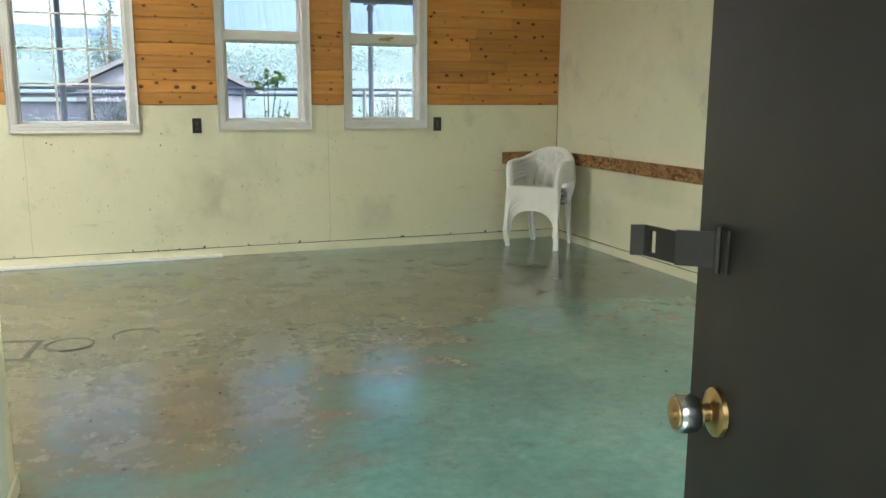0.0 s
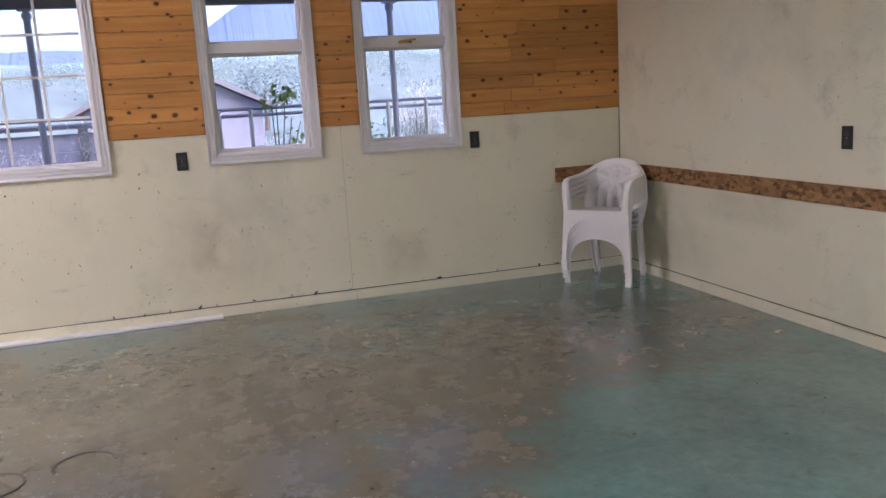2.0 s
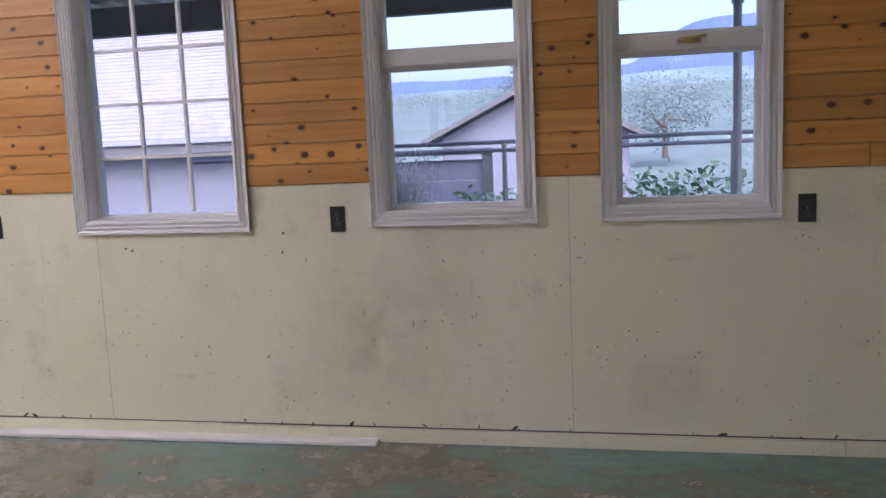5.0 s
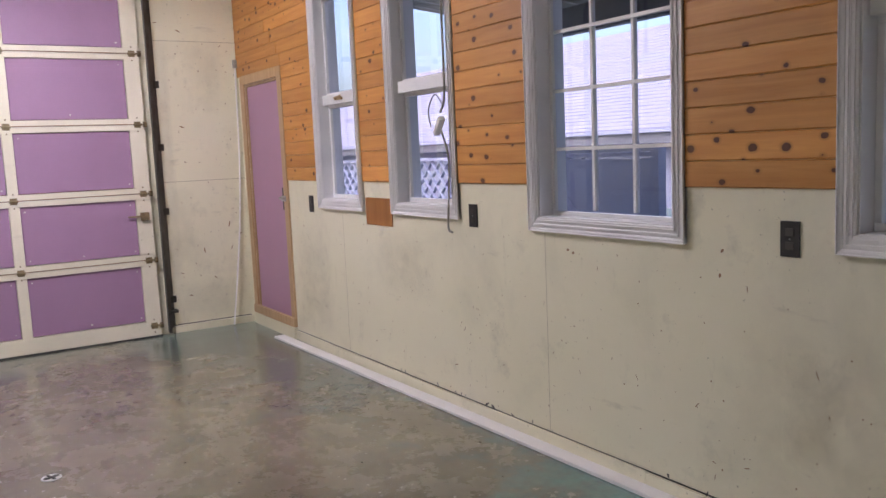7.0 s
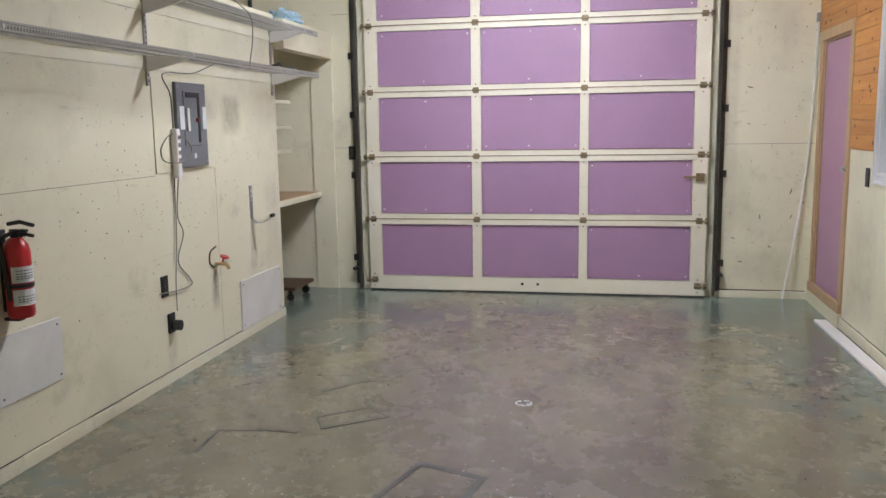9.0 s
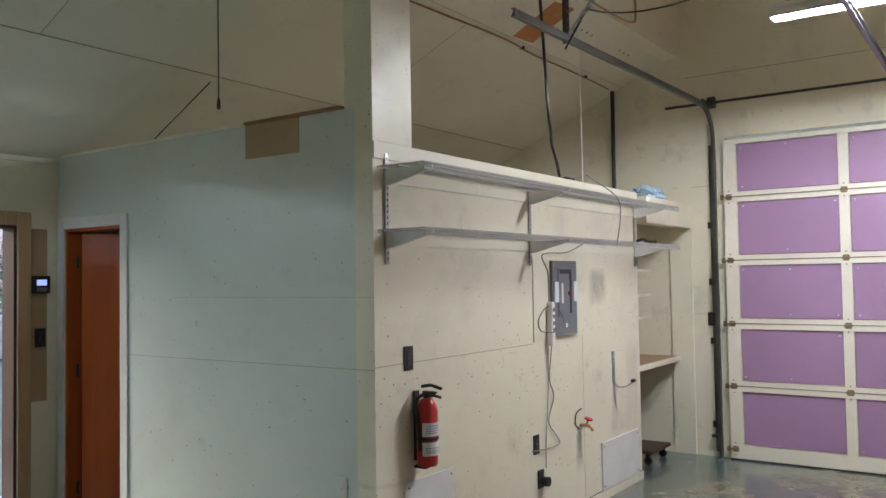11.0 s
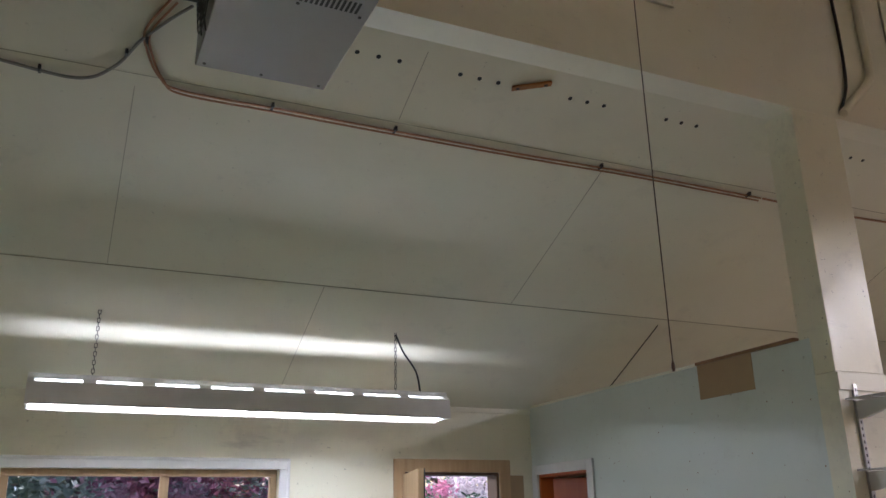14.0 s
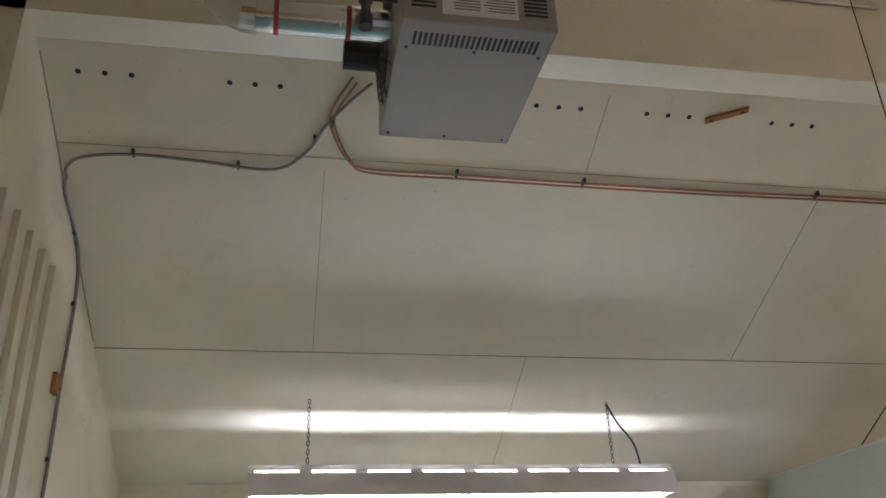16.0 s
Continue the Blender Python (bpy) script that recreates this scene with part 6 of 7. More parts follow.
def strap(u0, u1, z0, z1):
    """A stretch of the hasp's flat arm, from u0 to u1 of its length."""
    x0, x1, y0, y1 = H0 - 0.030 + 0.060 * u0, H0 - 0.030 + 0.060 * u1, 0.075 + 0.020 * u0, 0.075 + 0.020 * u1
    prism(bm, [(x0, y0), (x1, y1), (x1 + 0.002, y1 - 0.004), (x0 + 0.002, y0 - 0.004)], "z", z0, z1)


strap(0.0, 0.62, hz - 0.021, hz + 0.021)
strap(0.62, 0.80, hz + 0.015, hz + 0.021)
strap(0.62, 0.80, hz - 0.021, hz - 0.015)
strap(0.80, 1.0, hz - 0.021, hz + 0.021)
prism(bm, [(H0 + 0.030, 0.095), (H0 + 0.033, 0.112), (H0 + 0.037, 0.112), (H0 + 0.034, 0.091)], "z", hz - 0.021, hz + 0.021)
rod(bm, (H0 - 0.052, 0.028, hz - 0.03), (H0 - 0.052, 0.028, hz + 0.03), 0.005, 8)
hasp = leaf_part("hasp", bm, "dark_metal", "bent steel hasp with paint smears")
bm = bmesh.new()
box(bm, W - 0.12, W - 0.02, -0.16, -0.022, 1.30, 1.79, 0.003)
leaf_part("letter_box", bm, "brown", "brown wooden letter box")
leaf_part("letter_box_rim", boxed(W - 0.135, W - 0.12, -0.175, -0.022, 1.29, 1.80, 0.003), "fir")
bm = bmesh.new()
mk2 = Matrix.Translation((W - 0.087, -0.022, 0.967)) @ Matrix.Rotation(radians(90), 4, "X")
lathe(bm, [(0.033, 0.0), (0.024, 0.010), (0.011, 0.012), (0.011, 0.034), (0.026, 0.045), (0.026, 0.068), (0.01, 0.07)], m=mk2, seg=24)
leaf_part("inner_knob", bm, "chrome", "", True)

# thermostat
t = thing("thermostat", (-0.205, YS + 0.005, 1.64), "black alarm keypad with a blue display", "keypad")
part("body", boxed(-0.265, -0.145, YS + 0.005, YS + 0.03, 1.63, 1.75, 0.004), "black", t)
part("display", boxed(-0.24, -0.17, YS + 0.03, YS + 0.032, 1.685, 1.725), lit("lcd_glow", (0.25, 0.3, 0.75), 0.5), t, "lit blue display")
part("keys", boxed(-0.24, -0.17, YS + 0.03, YS + 0.033, 1.645, 1.67), "grey_panel", t)
tagged(part("door_mat", boxed(XB + 0.015, 0.25, 0.30, 1.03, 0.0, 0.012, 0.003), "mat"), "black rubber mat at the inner door", "mat")

# white flexible pole leaning in the corner
t = thing("plastic_pole", (-4.9, 7.14, 0), "thin white plastic pole bent into the corner", "pole")
bm = bmesh.new()
sweep(bm, curve_pts([(-4.86, 7.13, 0.008), (-4.885, 7.20, 0.45), (-4.915, 7.27, 0.95), (-4.925, 7.31, 1.5), (-4.93, 7.33, 2.3)]), 0.008)
part("pole", bm, "plastic_white", t)
part("pole_clip", boxed(-4.94, -4.91, 7.31, 7.35, 2.30, 2.37, 0.003), "metal", t)

# power adapter and cord by the third window
t = thing("hanging_adapter", (-1.51, YN, 1.03), "pale power adapter and cord hanging beside the window", "adapter")
bm = bmesh.new()
box(bm, -0.014, 0.014, -0.019, 0.019, -0.070, 0.070, 0.005)
bmesh.ops.transform(bm, matrix=pose(-1.560, YN - 0.045, 1.625, 12, 52, 0), verts=bm.verts[:])
part("adapter", bm, "plastic_white", t)
bm = bmesh.new()
sweep(bm, curve_pts([(-1.51, YN - 0.03, 2.66), (-1.51, YN - 0.03, 2.2), (-1.515, YN - 0.03, 1.80), (-1.55, YN - 0.04, 1.70)]), 0.007)
sweep(bm, curve_pts([(-1.53, YN - 0.05, 1.60), (-1.50, YN - 0.03, 1.45), (-1.51, YN - 0.03, 1.25), (-1.53, YN - 0.03, 1.06), (-1.49, YN - 0.03, 1.03)]), 0.006)
sweep(bm, curve_pts([(-1.52, YN - 0.04, 1.74), (-1.58, YN - 0.05, 1.80), (-1.64, YN - 0.06, 1.72), (-1.62, YN - 0.06, 1.62)]), 0.004)
part("cord", bm, "cable_grey", t)

# floor drain and the marks of things that stood there
t = thing("floor_drain", (-1.913, 5.23, 0), "round white floor drain with crossed bars", "drain")
bm = bmesh.new()
lathe(bm, [(0.047, 0.0), (0.047, 0.004), (0.036, 0.005), (0.036, 0.001)], (-1.913, 5.23, 0), 24)
part("ring", bm, "paper", t)
bm = bmesh.new()
for a in (20, 110):
    c, s = math.cos(radians(a)), math.sin(radians(a))
    rod(bm, (-1.913 - 0.038 * c, 5.23 - 0.038 * s, 0.004), (-1.913 + 0.038 * c, 5.23 + 0.038 * s, 0.004), 0.006, 6)
part("bar", bm, "dark_metal", t)
bm = bmesh.new()
lathe(bm, [(0.036, 0.0), (0.036, 0.002), (0.002, 0.0022)], (-1.913, 5.23, 0), 24)
part("plate", bm, "white_old", t)


def floor_line(bm, pts, w=0.02, h=0.0012):
    for (x0, y0), (x1, y1) in zip(pts, pts[1:]):
        h = h + 0.00013
        a, b = Vector((x0, y0, h / 2)), Vector((x1, y1, h / 2))
        m = Matrix.Translation((a + b) / 2) @ Matrix.Rotation(math.atan2(y1 - y0, x1 - x0), 4, "Z")
        bmesh.ops.create_cube(bm, size=1, matrix=m @ Matrix.Diagonal(((b - a).length + w, w * random.uniform(0.7, 1.2), h, 1)))


M["grime"] = plain("oily_grime", (0.095, 0.088, 0.078), 0.6, vary=0.4, scale=25)
bm = bmesh.new()
floor_line(bm, [(-1.03, 4.85), (-0.92, 5.15), (-0.45, 5.05), (-0.50, 4.70), (-1.03, 4.85)], 0.034)
floor_line(bm, [(-1.54, 4.175), (-1.728, 4.409), (-1.597, 4.543), (-1.379, 4.257), (-1.54, 4.175)], 0.014)
floor_line(bm, [(-1.01, 3.764), (-1.274, 3.736), (-1.316, 4.008), (-1.307, 4.148)], 0.017)
floor_line(bm, [(-1.949, 4.062), (-2.196, 4.273), (-2.464, 4.491), (-2.203, 4.394), (-2.157, 4.231)], 0.010)
for cx, cy, r, e in ((-0.29, 4.92, 0.125, 30), (0.06, 5.0, 0.125, 17)):
    floor_line(bm, [(cx + r * math.cos(a), cy + r * math.sin(a)) for a in [i * 2 * math.pi / 30 for i in range(e + 1)]], 0.012)
trim("trim_floor_marks", bm, "grime", "dark outlines left on the floor by machines")

# ---- stacked plastic chairs ----
def plastic_chair():
    """One moulded resin armchair facing -y, feet at z 0."""
    t = thing("plastic_chair", (0, 0, 0), "white resin garden armchair in a stack", "chair", "stacked garden chairs")
    bm = bmesh.new()
    nx, ny = 10, 8
    g = [[None] * (ny + 1) for _ in range(nx + 1)]
    for i in range(nx + 1):
        for j in range(ny + 1):
            u, v = i / nx * 2 - 1, j / ny
            w = 0.232 - 0.045 * v
            z = 0.417 - 0.020 * (1 - u * u) * math.sin(math.pi * min(1, v * 1.1)) - 0.025 * v
            g[i][j] = bm.verts.new((u * w, -0.222 - 0.018 * (1 - u * u) * (1 - v) + v * 0.40, z))
    for i in range(nx):
        for j in range(ny):
            bm.faces.new((g[i][j], g[i + 1][j], g[i + 1][j + 1], g[i][j + 1]))
    thicken(bm, 0.006)
    part("seat", bm, "plastic_white", t, smooth=True)

    # front: an apron that runs down into both legs round one arch
    ARCH = 0.352

    def x_out(z):
        return 0.260 - 0.020 * z / 0.42

    def y_front(x, z):
        return -0.218 - 0.022 * (1 - z / 0.42) - 0.018 * max(0, 1 - (x / 0.24) ** 2)
    levels = [0, 0.10, 0.18, 0.24, 0.28, 0.305, 0.322, 0.334, 0.342, 0.347, 0.350, 0.3515, ARCH]
    m = 6
    for sx in (-1, 1):
        bm = bmesh.new()
        rows = []
        for z in levels:
            xi = 0.219 * (1 - (z / ARCH) ** 4.5) ** 0.5
            xo = x_out(z)
            row = [bm.verts.new((sx * (xi + (xo - xi) * k / m), y_front(xi + (xo - xi) * k / m, z), z)) for k in range(m + 1)]
            row.append(bm.verts.new((sx * (xo - 0.004), -0.218 + 0.012 + 0.030 * z / 0.42, z)))
            rows.append(row)
        for a, b in zip(rows, rows[1:]):
            for k in range(m + 1):
                bm.faces.new((a[k], a[k + 1], b[k + 1], b[k]))
        thicken(bm, 0.005)
        part("leg", bm, "plastic_white", t, smooth=True)
        # ribbed foot
        bm = bmesh.new()
        box(bm, min(sx * 0.214, sx * 0.262), max(sx * 0.214, sx * 0.262), -0.2445, -0.2385, 0.0, 0.026, 0.002)
        part("foot", bm, "plastic_white", t)
    bm = bmesh.new()
    rows = []
    for z in (ARCH, 0.375, 0.40, 0.412, 0.418):
        bow = 0.012 if z > 0.415 else 0
        rows.append([bm.verts.new((x_out(z) * (k / 8 - 1), y_front(x_out(z) * (k / 8 - 1), z) + bow, z)) for k in range(17)])
    for a, b in zip(rows, rows[1:]):
        for k in range(16):
            bm.faces.new((a[k], a[k + 1], b[k + 1], b[k]))
    thicken(bm, 0.005)
    part("apron", bm, "plastic_white", t, smooth=True)
    # back legs: tapering angle sections
    for sx in (-1, 1):
        bm = bmesh.new()
        outl = []
        for z, y, x, w in ((0.0, 0.215, 0.200, 0.034), (0.2, 0.192, 0.200, 0.044), (0.40, 0.172, 0.198, 0.055)):
            outl.append([bm.verts.new(q) for q in ((sx * x, y, z), (sx * (x - w), y, z), (sx * (x - w), y - 0.006, z), (sx * (x - 0.006), y - 0.006, z), (sx * (x - 0.006), y - w, z), (sx * x, y - w, z))])
        for a, b in zip(outl, outl[1:]):
            for i in range(6):
                bm.faces.new((a[i], a[(i + 1) % 6], b[(i + 1) % 6], b[i]))
        bm.faces.new(outl[0])
        bm.faces.new(outl[-1])
        part("leg", bm, "plastic_white", t)
    # arms: bands that rise from the front posts, turn back and sweep into the back
    for sx in (-1, 1):
        bm = bmesh.new()
        keys = [((0.240, -0.222, 0.405), 0.052, 0.0), ((0.246, -0.224, 0.50), 0.046, 0.0), ((0.252, -0.214, 0.585), 0.044, 0.25), ((0.258, -0.178, 0.632), 0.046, 0.7),
                ((0.264, -0.09, 0.648), 0.050, 1.0), ((0.262, 0.01, 0.652), 0.050, 1.0), ((0.246, 0.10, 0.664), 0.050, 1.0), ((0.212, 0.170, 0.692), 0.052, 1.0), ((0.165, 0.215, 0.722), 0.050, 1.0)]
        path = curve_pts([p for p, w, f in keys], 4)
        rows = []
        for k, p in enumerate(path):
            q = k / 4
            i = min(int(q), len(keys) - 2)
            f = keys[i][2] + (keys[i + 1][2] - keys[i][2]) * (q - i)
            w = keys[i][1] + (keys[i + 1][1] - keys[i][1]) * (q - i)
            p = Vector((sx * p.x, p.y, p.z))
            inn = Vector((-sx, 0, 0)).lerp(Vector((-sx * 0.5, -0.75, 0)), max(0, (q - 5.5) / 2.5))
            down = Vector((0, 1, 0)).lerp(Vector((0, 0, -1)), f)
            rise = Vector((0, -0.006, 0)).lerp(Vector((0, 0, 0.007)), f)
            rows.append([bm.verts.new(p + down * 0.040 - inn * 0.004), bm.verts.new(p + down * 0.012 - inn * 0.002), bm.verts.new(p), bm.verts.new(p + inn * w * 0.35 + rise), bm.verts.new(p + inn * w * 0.75 + rise * 0.7), bm.verts.new(p + inn * w + down * 0.010)])
        for a, b in zip(rows, rows[1:]):
            for i in range(5):
                bm.faces.new((a[i], a[i + 1], b[i + 1], b[i]))
        thicken(bm, 0.005)
        part("arm", bm, "plastic_white", t, smooth=True)

    def back_at(u, h):
        """A place on the curved back: u across (-1 to 1), h up (0 to 1)."""
        w = 0.170 + 0.040 * math.sin(min(1, h * 1.4) * math.pi / 2)
        return Vector((u * w, 0.168 + 0.095 * h - 0.060 * u * u, 0.395 + 0.35 * h))

    def band(name, pts, w, proud=0.0):
        bm = bmesh.new()
        pp = curve_pts([back_at(*p) for p in pts], 5)
        rows = []
        for k, p in enumerate(pp):
            d = (pp[min(k + 1, len(pp) - 1)] - pp[max(k - 1, 0)]).normalized()
            s = d.cross(Vector((0, 1, 0))).normalized() * w / 2
            e = Vector((0, -proud, 0))
            rows.append((bm.verts.new(p - s), bm.verts.new(p - s * 0.5 + e), bm.verts.new(p + s * 0.5 + e), bm.verts.new(p + s)))
        for a, b in zip(rows, rows[1:]):
            for i in range(3):
                bm.faces.new((a[i], a[i + 1], b[i + 1], b[i]))
        thicken(bm, 0.006)
        part(name, bm, "plastic_white", t, smooth=True)
    band("back_rim", [(-1, 0.0), (-1.03, 0.3), (-1.0, 0.60), (-0.74, 0.83), (-0.38, 0.94), (0, 0.965), (0.38, 0.94), (0.74, 0.83), (1.0, 0.60), (1.03, 0.3), (1, 0.0)], 0.070, 0.010)
    for sx in (-1, 1):
        band("back_slat", [(sx * 0.66, 0.0), (sx * 0.64, 0.25), (sx * 0.44, 0.52), (sx * 0.08, 0.88)], 0.038, 0.005)
        band("back_slat", [(sx * 0.28, 0.0), (sx * 0.27, 0.22), (sx * 0.05, 0.50), (-sx * 0.40, 0.84)], 0.034, 0.004)
        band("back_slat", [(sx * 0.30, 0.30), (sx * 0.04, 0.46), (-sx * 0.36, 0.62), (-sx * 0.76, 0.74)], 0.030, 0.003)
    band("back_slat", [(-0.30, 0.76), (0, 0.80), (0.30, 0.76)], 0.022, 0.004)
    return t


first = plastic_chair()
STACK = pose(3.685, 6.945, 0, 0, 0, -52) @ Matrix.Diagonal((1.03, 1, 1, 1))
first.matrix_basis = STACK
for k in range(1, 5):
    copy_thing(first, STACK @ pose(0.0015 * k, -0.013 * k, 0.0385 * k, -0.2 * k, 0, 0.4 * (-1) ** k))

# ---- outdoors ----
M["grass"] = plain("rough_grass", (0.125, 0.165, 0.165), 0.9, vary=0.35, scale=0.4, fine=4)
M["leaf"] = plain("green_leaves", (0.17, 0.29, 0.19), 0.6, vary=0.4, scale=2)
M["leaf_lime"] = plain("lime_leaves", (0.28, 0.42, 0.09), 0.55, vary=0.3, scale=2)
M["leaf_red"] = plain("dark_red_leaves", (0.13, 0.028, 0.050), 0.6, vary=0.4, scale=2)
M["leaf_dark"] = plain("dark_green_leaves", (0.08, 0.125, 0.085), 0.6, vary=0.4, scale=2)
M["petal"] = plain("pink_blossom", (0.74, 0.30, 0.46), 0.7, vary=0.25, scale=3)
M["petal_white"] = plain("pale_blossom", (0.80, 0.72, 0.76), 0.7, vary=0.15, scale=3)
M["plume"] = plain("pale_plume_grass", (0.74, 0.68, 0.70), 0.8, vary=0.2, scale=3)
M["bark"] = plain("grey_bark", (0.12, 0.09, 0.07), 0.9, vary=0.35, scale=12, bumps=0.4)
M["stucco"] = plain("pale_stucco", (0.20, 0.21, 0.28), 0.9, vary=0.06, scale=2)
M["soffit"] = plain("pale_lilac_soffit_paint", (0.34, 0.36, 0.45), 0.7, vary=0.05, scale=2)
M["grey_board"] = plain("grey_fence_board", (0.28, 0.29, 0.38), 0.8, vary=0.12, scale=3)
M["fascia"] = plain("dark_grey_fascia", (0.13, 0.13, 0.15), 0.7, vary=0.12)
M["shingle"] = plain("lilac_grey_shingle", (0.26, 0.255, 0.33), 0.9, vary=0.18, scale=5)
M["block"] = plain("grey_concrete_block", (0.40, 0.425, 0.50), 0.9, vary=0.15, scale=8, bumps=0.3)
# distance haze is mixed into this green, making it paler and bluer
M["hill"] = plain("hazed_scrub_hillside", (0.16, 0.230, 0.250), 0.95, vary=0.5, scale=0.09, fine=0.6)
# the blue is air haze painted onto the far mountain
M["far_hill"] = plain("haze_blue_hill", (0.085, 0.13, 0.25), 0.95, vary=0.2, scale=0.02, fine=0.2)


def ground_height(x, y):
    h = -0.12
    if y > 17:
        q = y - 17
        h += 0.080 * q * min(1, q / 25) + 0.9 * noise.noise(Vector((x * 0.03, y * 0.03, 0))) * min(1, q / 20)
    if y < -0.6:
        h += min(1.0, max(0.0, (-y - 1.1) * 0.62))
    if y < -8:
        h += (-8 - y) * 0.05
    return h


bm = bmesh.new()
xs = [-400, -250, -150, -90, -60, -40, -28, -20, -14, -9, -5.35, -2, 0, 2, 4.3, 9, 14, 20, 28, 40, 60, 90, 150, 250, 400]
ys = [-300, -150, -80, -40, -25, -15, -10, -8, -6, -4.5, -3.6, -3.0, -2.2, -1.6, -1.1, -0.6, 0.02, 4, 7.6, 9, 11, 14, 17, 20, 25, 32, 42, 55, 70, 90, 115]
V = [[bm.verts.new((x, y, ground_height(x, y))) for y in ys] for x in xs]
for i in range(len(xs) - 1):
    for j in range(len(ys) - 1):
        bm.faces.new((V[i][j], V[i + 1][j], V[i + 1][j + 1], V[i][j + 1]))
structure("ground", bm, "grass", "rough grass and garden ground round the building", "ground")
structure("pavement", boxed(-3.0, 5.0, -1.05, YS - 0.15, -0.10, -0.002), "block", "grey paved step outside the entrance", "pavement")

bm = bmesh.new()
n = 60
a = [bm.verts.new((-260 + 520 * k / n, 112, 2)) for k in range(n + 1)]
b = []
for k in range(n + 1):
    x = -260 + 520 * k / n
    z = 11.5 + 2.2 * math.sin(x * 0.021) + 1.4 * noise.noise(Vector((x * 0.05, 3, 0)))
    b.append(bm.verts.new((x, 150, z)))
for k in range(n):
    bm.faces.new((a[k], a[k + 1], b[k + 1], b[k]))
structure("backdrop_hill", bm, "hill", "green scrubby hillside in the distance, haze in its colour", "hill")
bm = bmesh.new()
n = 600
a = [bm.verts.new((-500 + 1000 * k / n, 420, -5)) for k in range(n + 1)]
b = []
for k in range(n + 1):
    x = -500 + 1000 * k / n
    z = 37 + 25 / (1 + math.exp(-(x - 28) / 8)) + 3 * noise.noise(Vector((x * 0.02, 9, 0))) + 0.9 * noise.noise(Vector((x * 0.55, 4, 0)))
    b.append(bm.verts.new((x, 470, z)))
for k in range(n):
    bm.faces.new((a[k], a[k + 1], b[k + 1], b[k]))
structure("backdrop_mountain", bm, "far_hill", "wooded mountain on the skyline, blued by painted haze", "hill")


def leaves(n, centre, radii, size, seed, flat=0.0, clump=10):
    """A crown of small leaf quads in clumps, with an uneven outline and gaps."""
    rnd = random.Random(seed)
    vs, fs = [], []
    c0 = Vector(centre)
    for q in range(clump):
        while True:
            p = Vector((rnd.uniform(-1, 1), rnd.uniform(-1, 1), rnd.uniform(-1, 1)))
            if p.length < 1:
                break
        cc = c0 + Vector((p.x * radii[0], p.y * radii[1], p.z * radii[2]))
        rr = rnd.uniform(0.28, 0.55)
        for k in range(n // clump):
            d = Vector((rnd.gauss(0, 1), rnd.gauss(0, 1), rnd.gauss(0, 1))) * 0.5 * rr
            c = cc + Vector((d.x * radii[0], d.y * radii[1], d.z * radii[2]))
            u = Vector((rnd.gauss(0, 1), rnd.gauss(0, 1), rnd.gauss(0, 0.6))).normalized()
            w = u.cross(Vector((rnd.gauss(0, 1), rnd.gauss(0, 1), rnd.gauss(0, 1)))).normalized()
            s = size * rnd.uniform(0.6, 1.3)
            b = len(vs)
            vs += [tuple(c - u * s), tuple(c + w * s * 0.45), tuple(c + u * s), tuple(c - w * s * 0.45)]
            fs.append((b, b + 1, b + 2, b + 3))
    me = bpy.data.meshes.new("crown")
    me.from_pydata(vs, [], fs)
    return me


def shrub(name, at, height, crowns, label, category, trunk=0.03):
    """A woody plant: tapering stems with limbs and crowns of leaves (centre, radii, count, size, material)."""
    t = thing(name, at, label, category)
    bm = bmesh.new()
    rnd = random.Random(name + str(at))
    x, y, z = at
    rod(bm, (x, y, z - 0.05), (x + 0.03, y, z + height * 0.55), trunk, 8, trunk * 0.6)
    for c, r, n, s, m in crowns:
        for k in range(3):
            rod(bm, (x + 0.02, y, z + height * rnd.uniform(0.25, 0.5)), (c[0] + rnd.uniform(-0.5, 0.5) * r[0], c[1] + rnd.uniform(-0.5, 0.5) * r[1], c[2] + rnd.uniform(-0.2, 0.5) * r[2]), trunk * 0.5, 6, trunk * 0.2)
    part("trunk", bm, "bark", t)
    for k, (c, r, n, s, m) in enumerate(crowns):
        me = leaves(n, c, r, s, hash((k, n)) % 1000 + int(abs(x * 10)), clump=max(6, n // 60))
        me.materials.append(M[m])
        o = new("crown", me)
        o.parent = t
        o.matrix_parent_inverse = t.matrix_basis.inverted()
    return t


# garden to the south
bm = bmesh.new()
t = thing("retaining_wall", (0, -3.4, 0.9), "grey concrete block retaining wall in the garden", "wall")
rnd = random.Random(3)
for r in range(2):
    for k in range(26):
        x0 = -4.2 + k * 0.40 + (0.2 if r % 2 else 0)
        part("block", boxed(x0, x0 + 0.392, -3.55 + rnd.uniform(-0.006, 0.006), -3.30, 0.90 + r * 0.20, 0.90 + r * 0.20 + 0.194, 0.006), "block", t)
part("cap", boxed(-4.25, 6.3, -3.6, -3.26, 1.302, 1.36, 0.008), "block", t)
M["conifer"] = plain("blue_green_needles", (0.12, 0.17, 0.185), 0.8, vary=0.3, scale=2)
shrub("green_shrub", (-1.3, -4.0, 1.2), 0.7, [((-1.3, -4.0, 1.62), (0.6, 0.35, 0.36), 1500, 0.04, "leaf")], "bright green garden shrub behind the block wall", "shrub")
shrub("rhododendron", (-1.75, -5.0, 1.3), 1.4, [((-1.65, -5.0, 2.2), (0.38, 0.4, 0.34), 900, 0.05, "petal"), ((-1.75, -5.1, 1.75), (0.6, 0.5, 0.4), 700, 0.05, "leaf")], "rhododendron covered in pink blossom", "shrub")
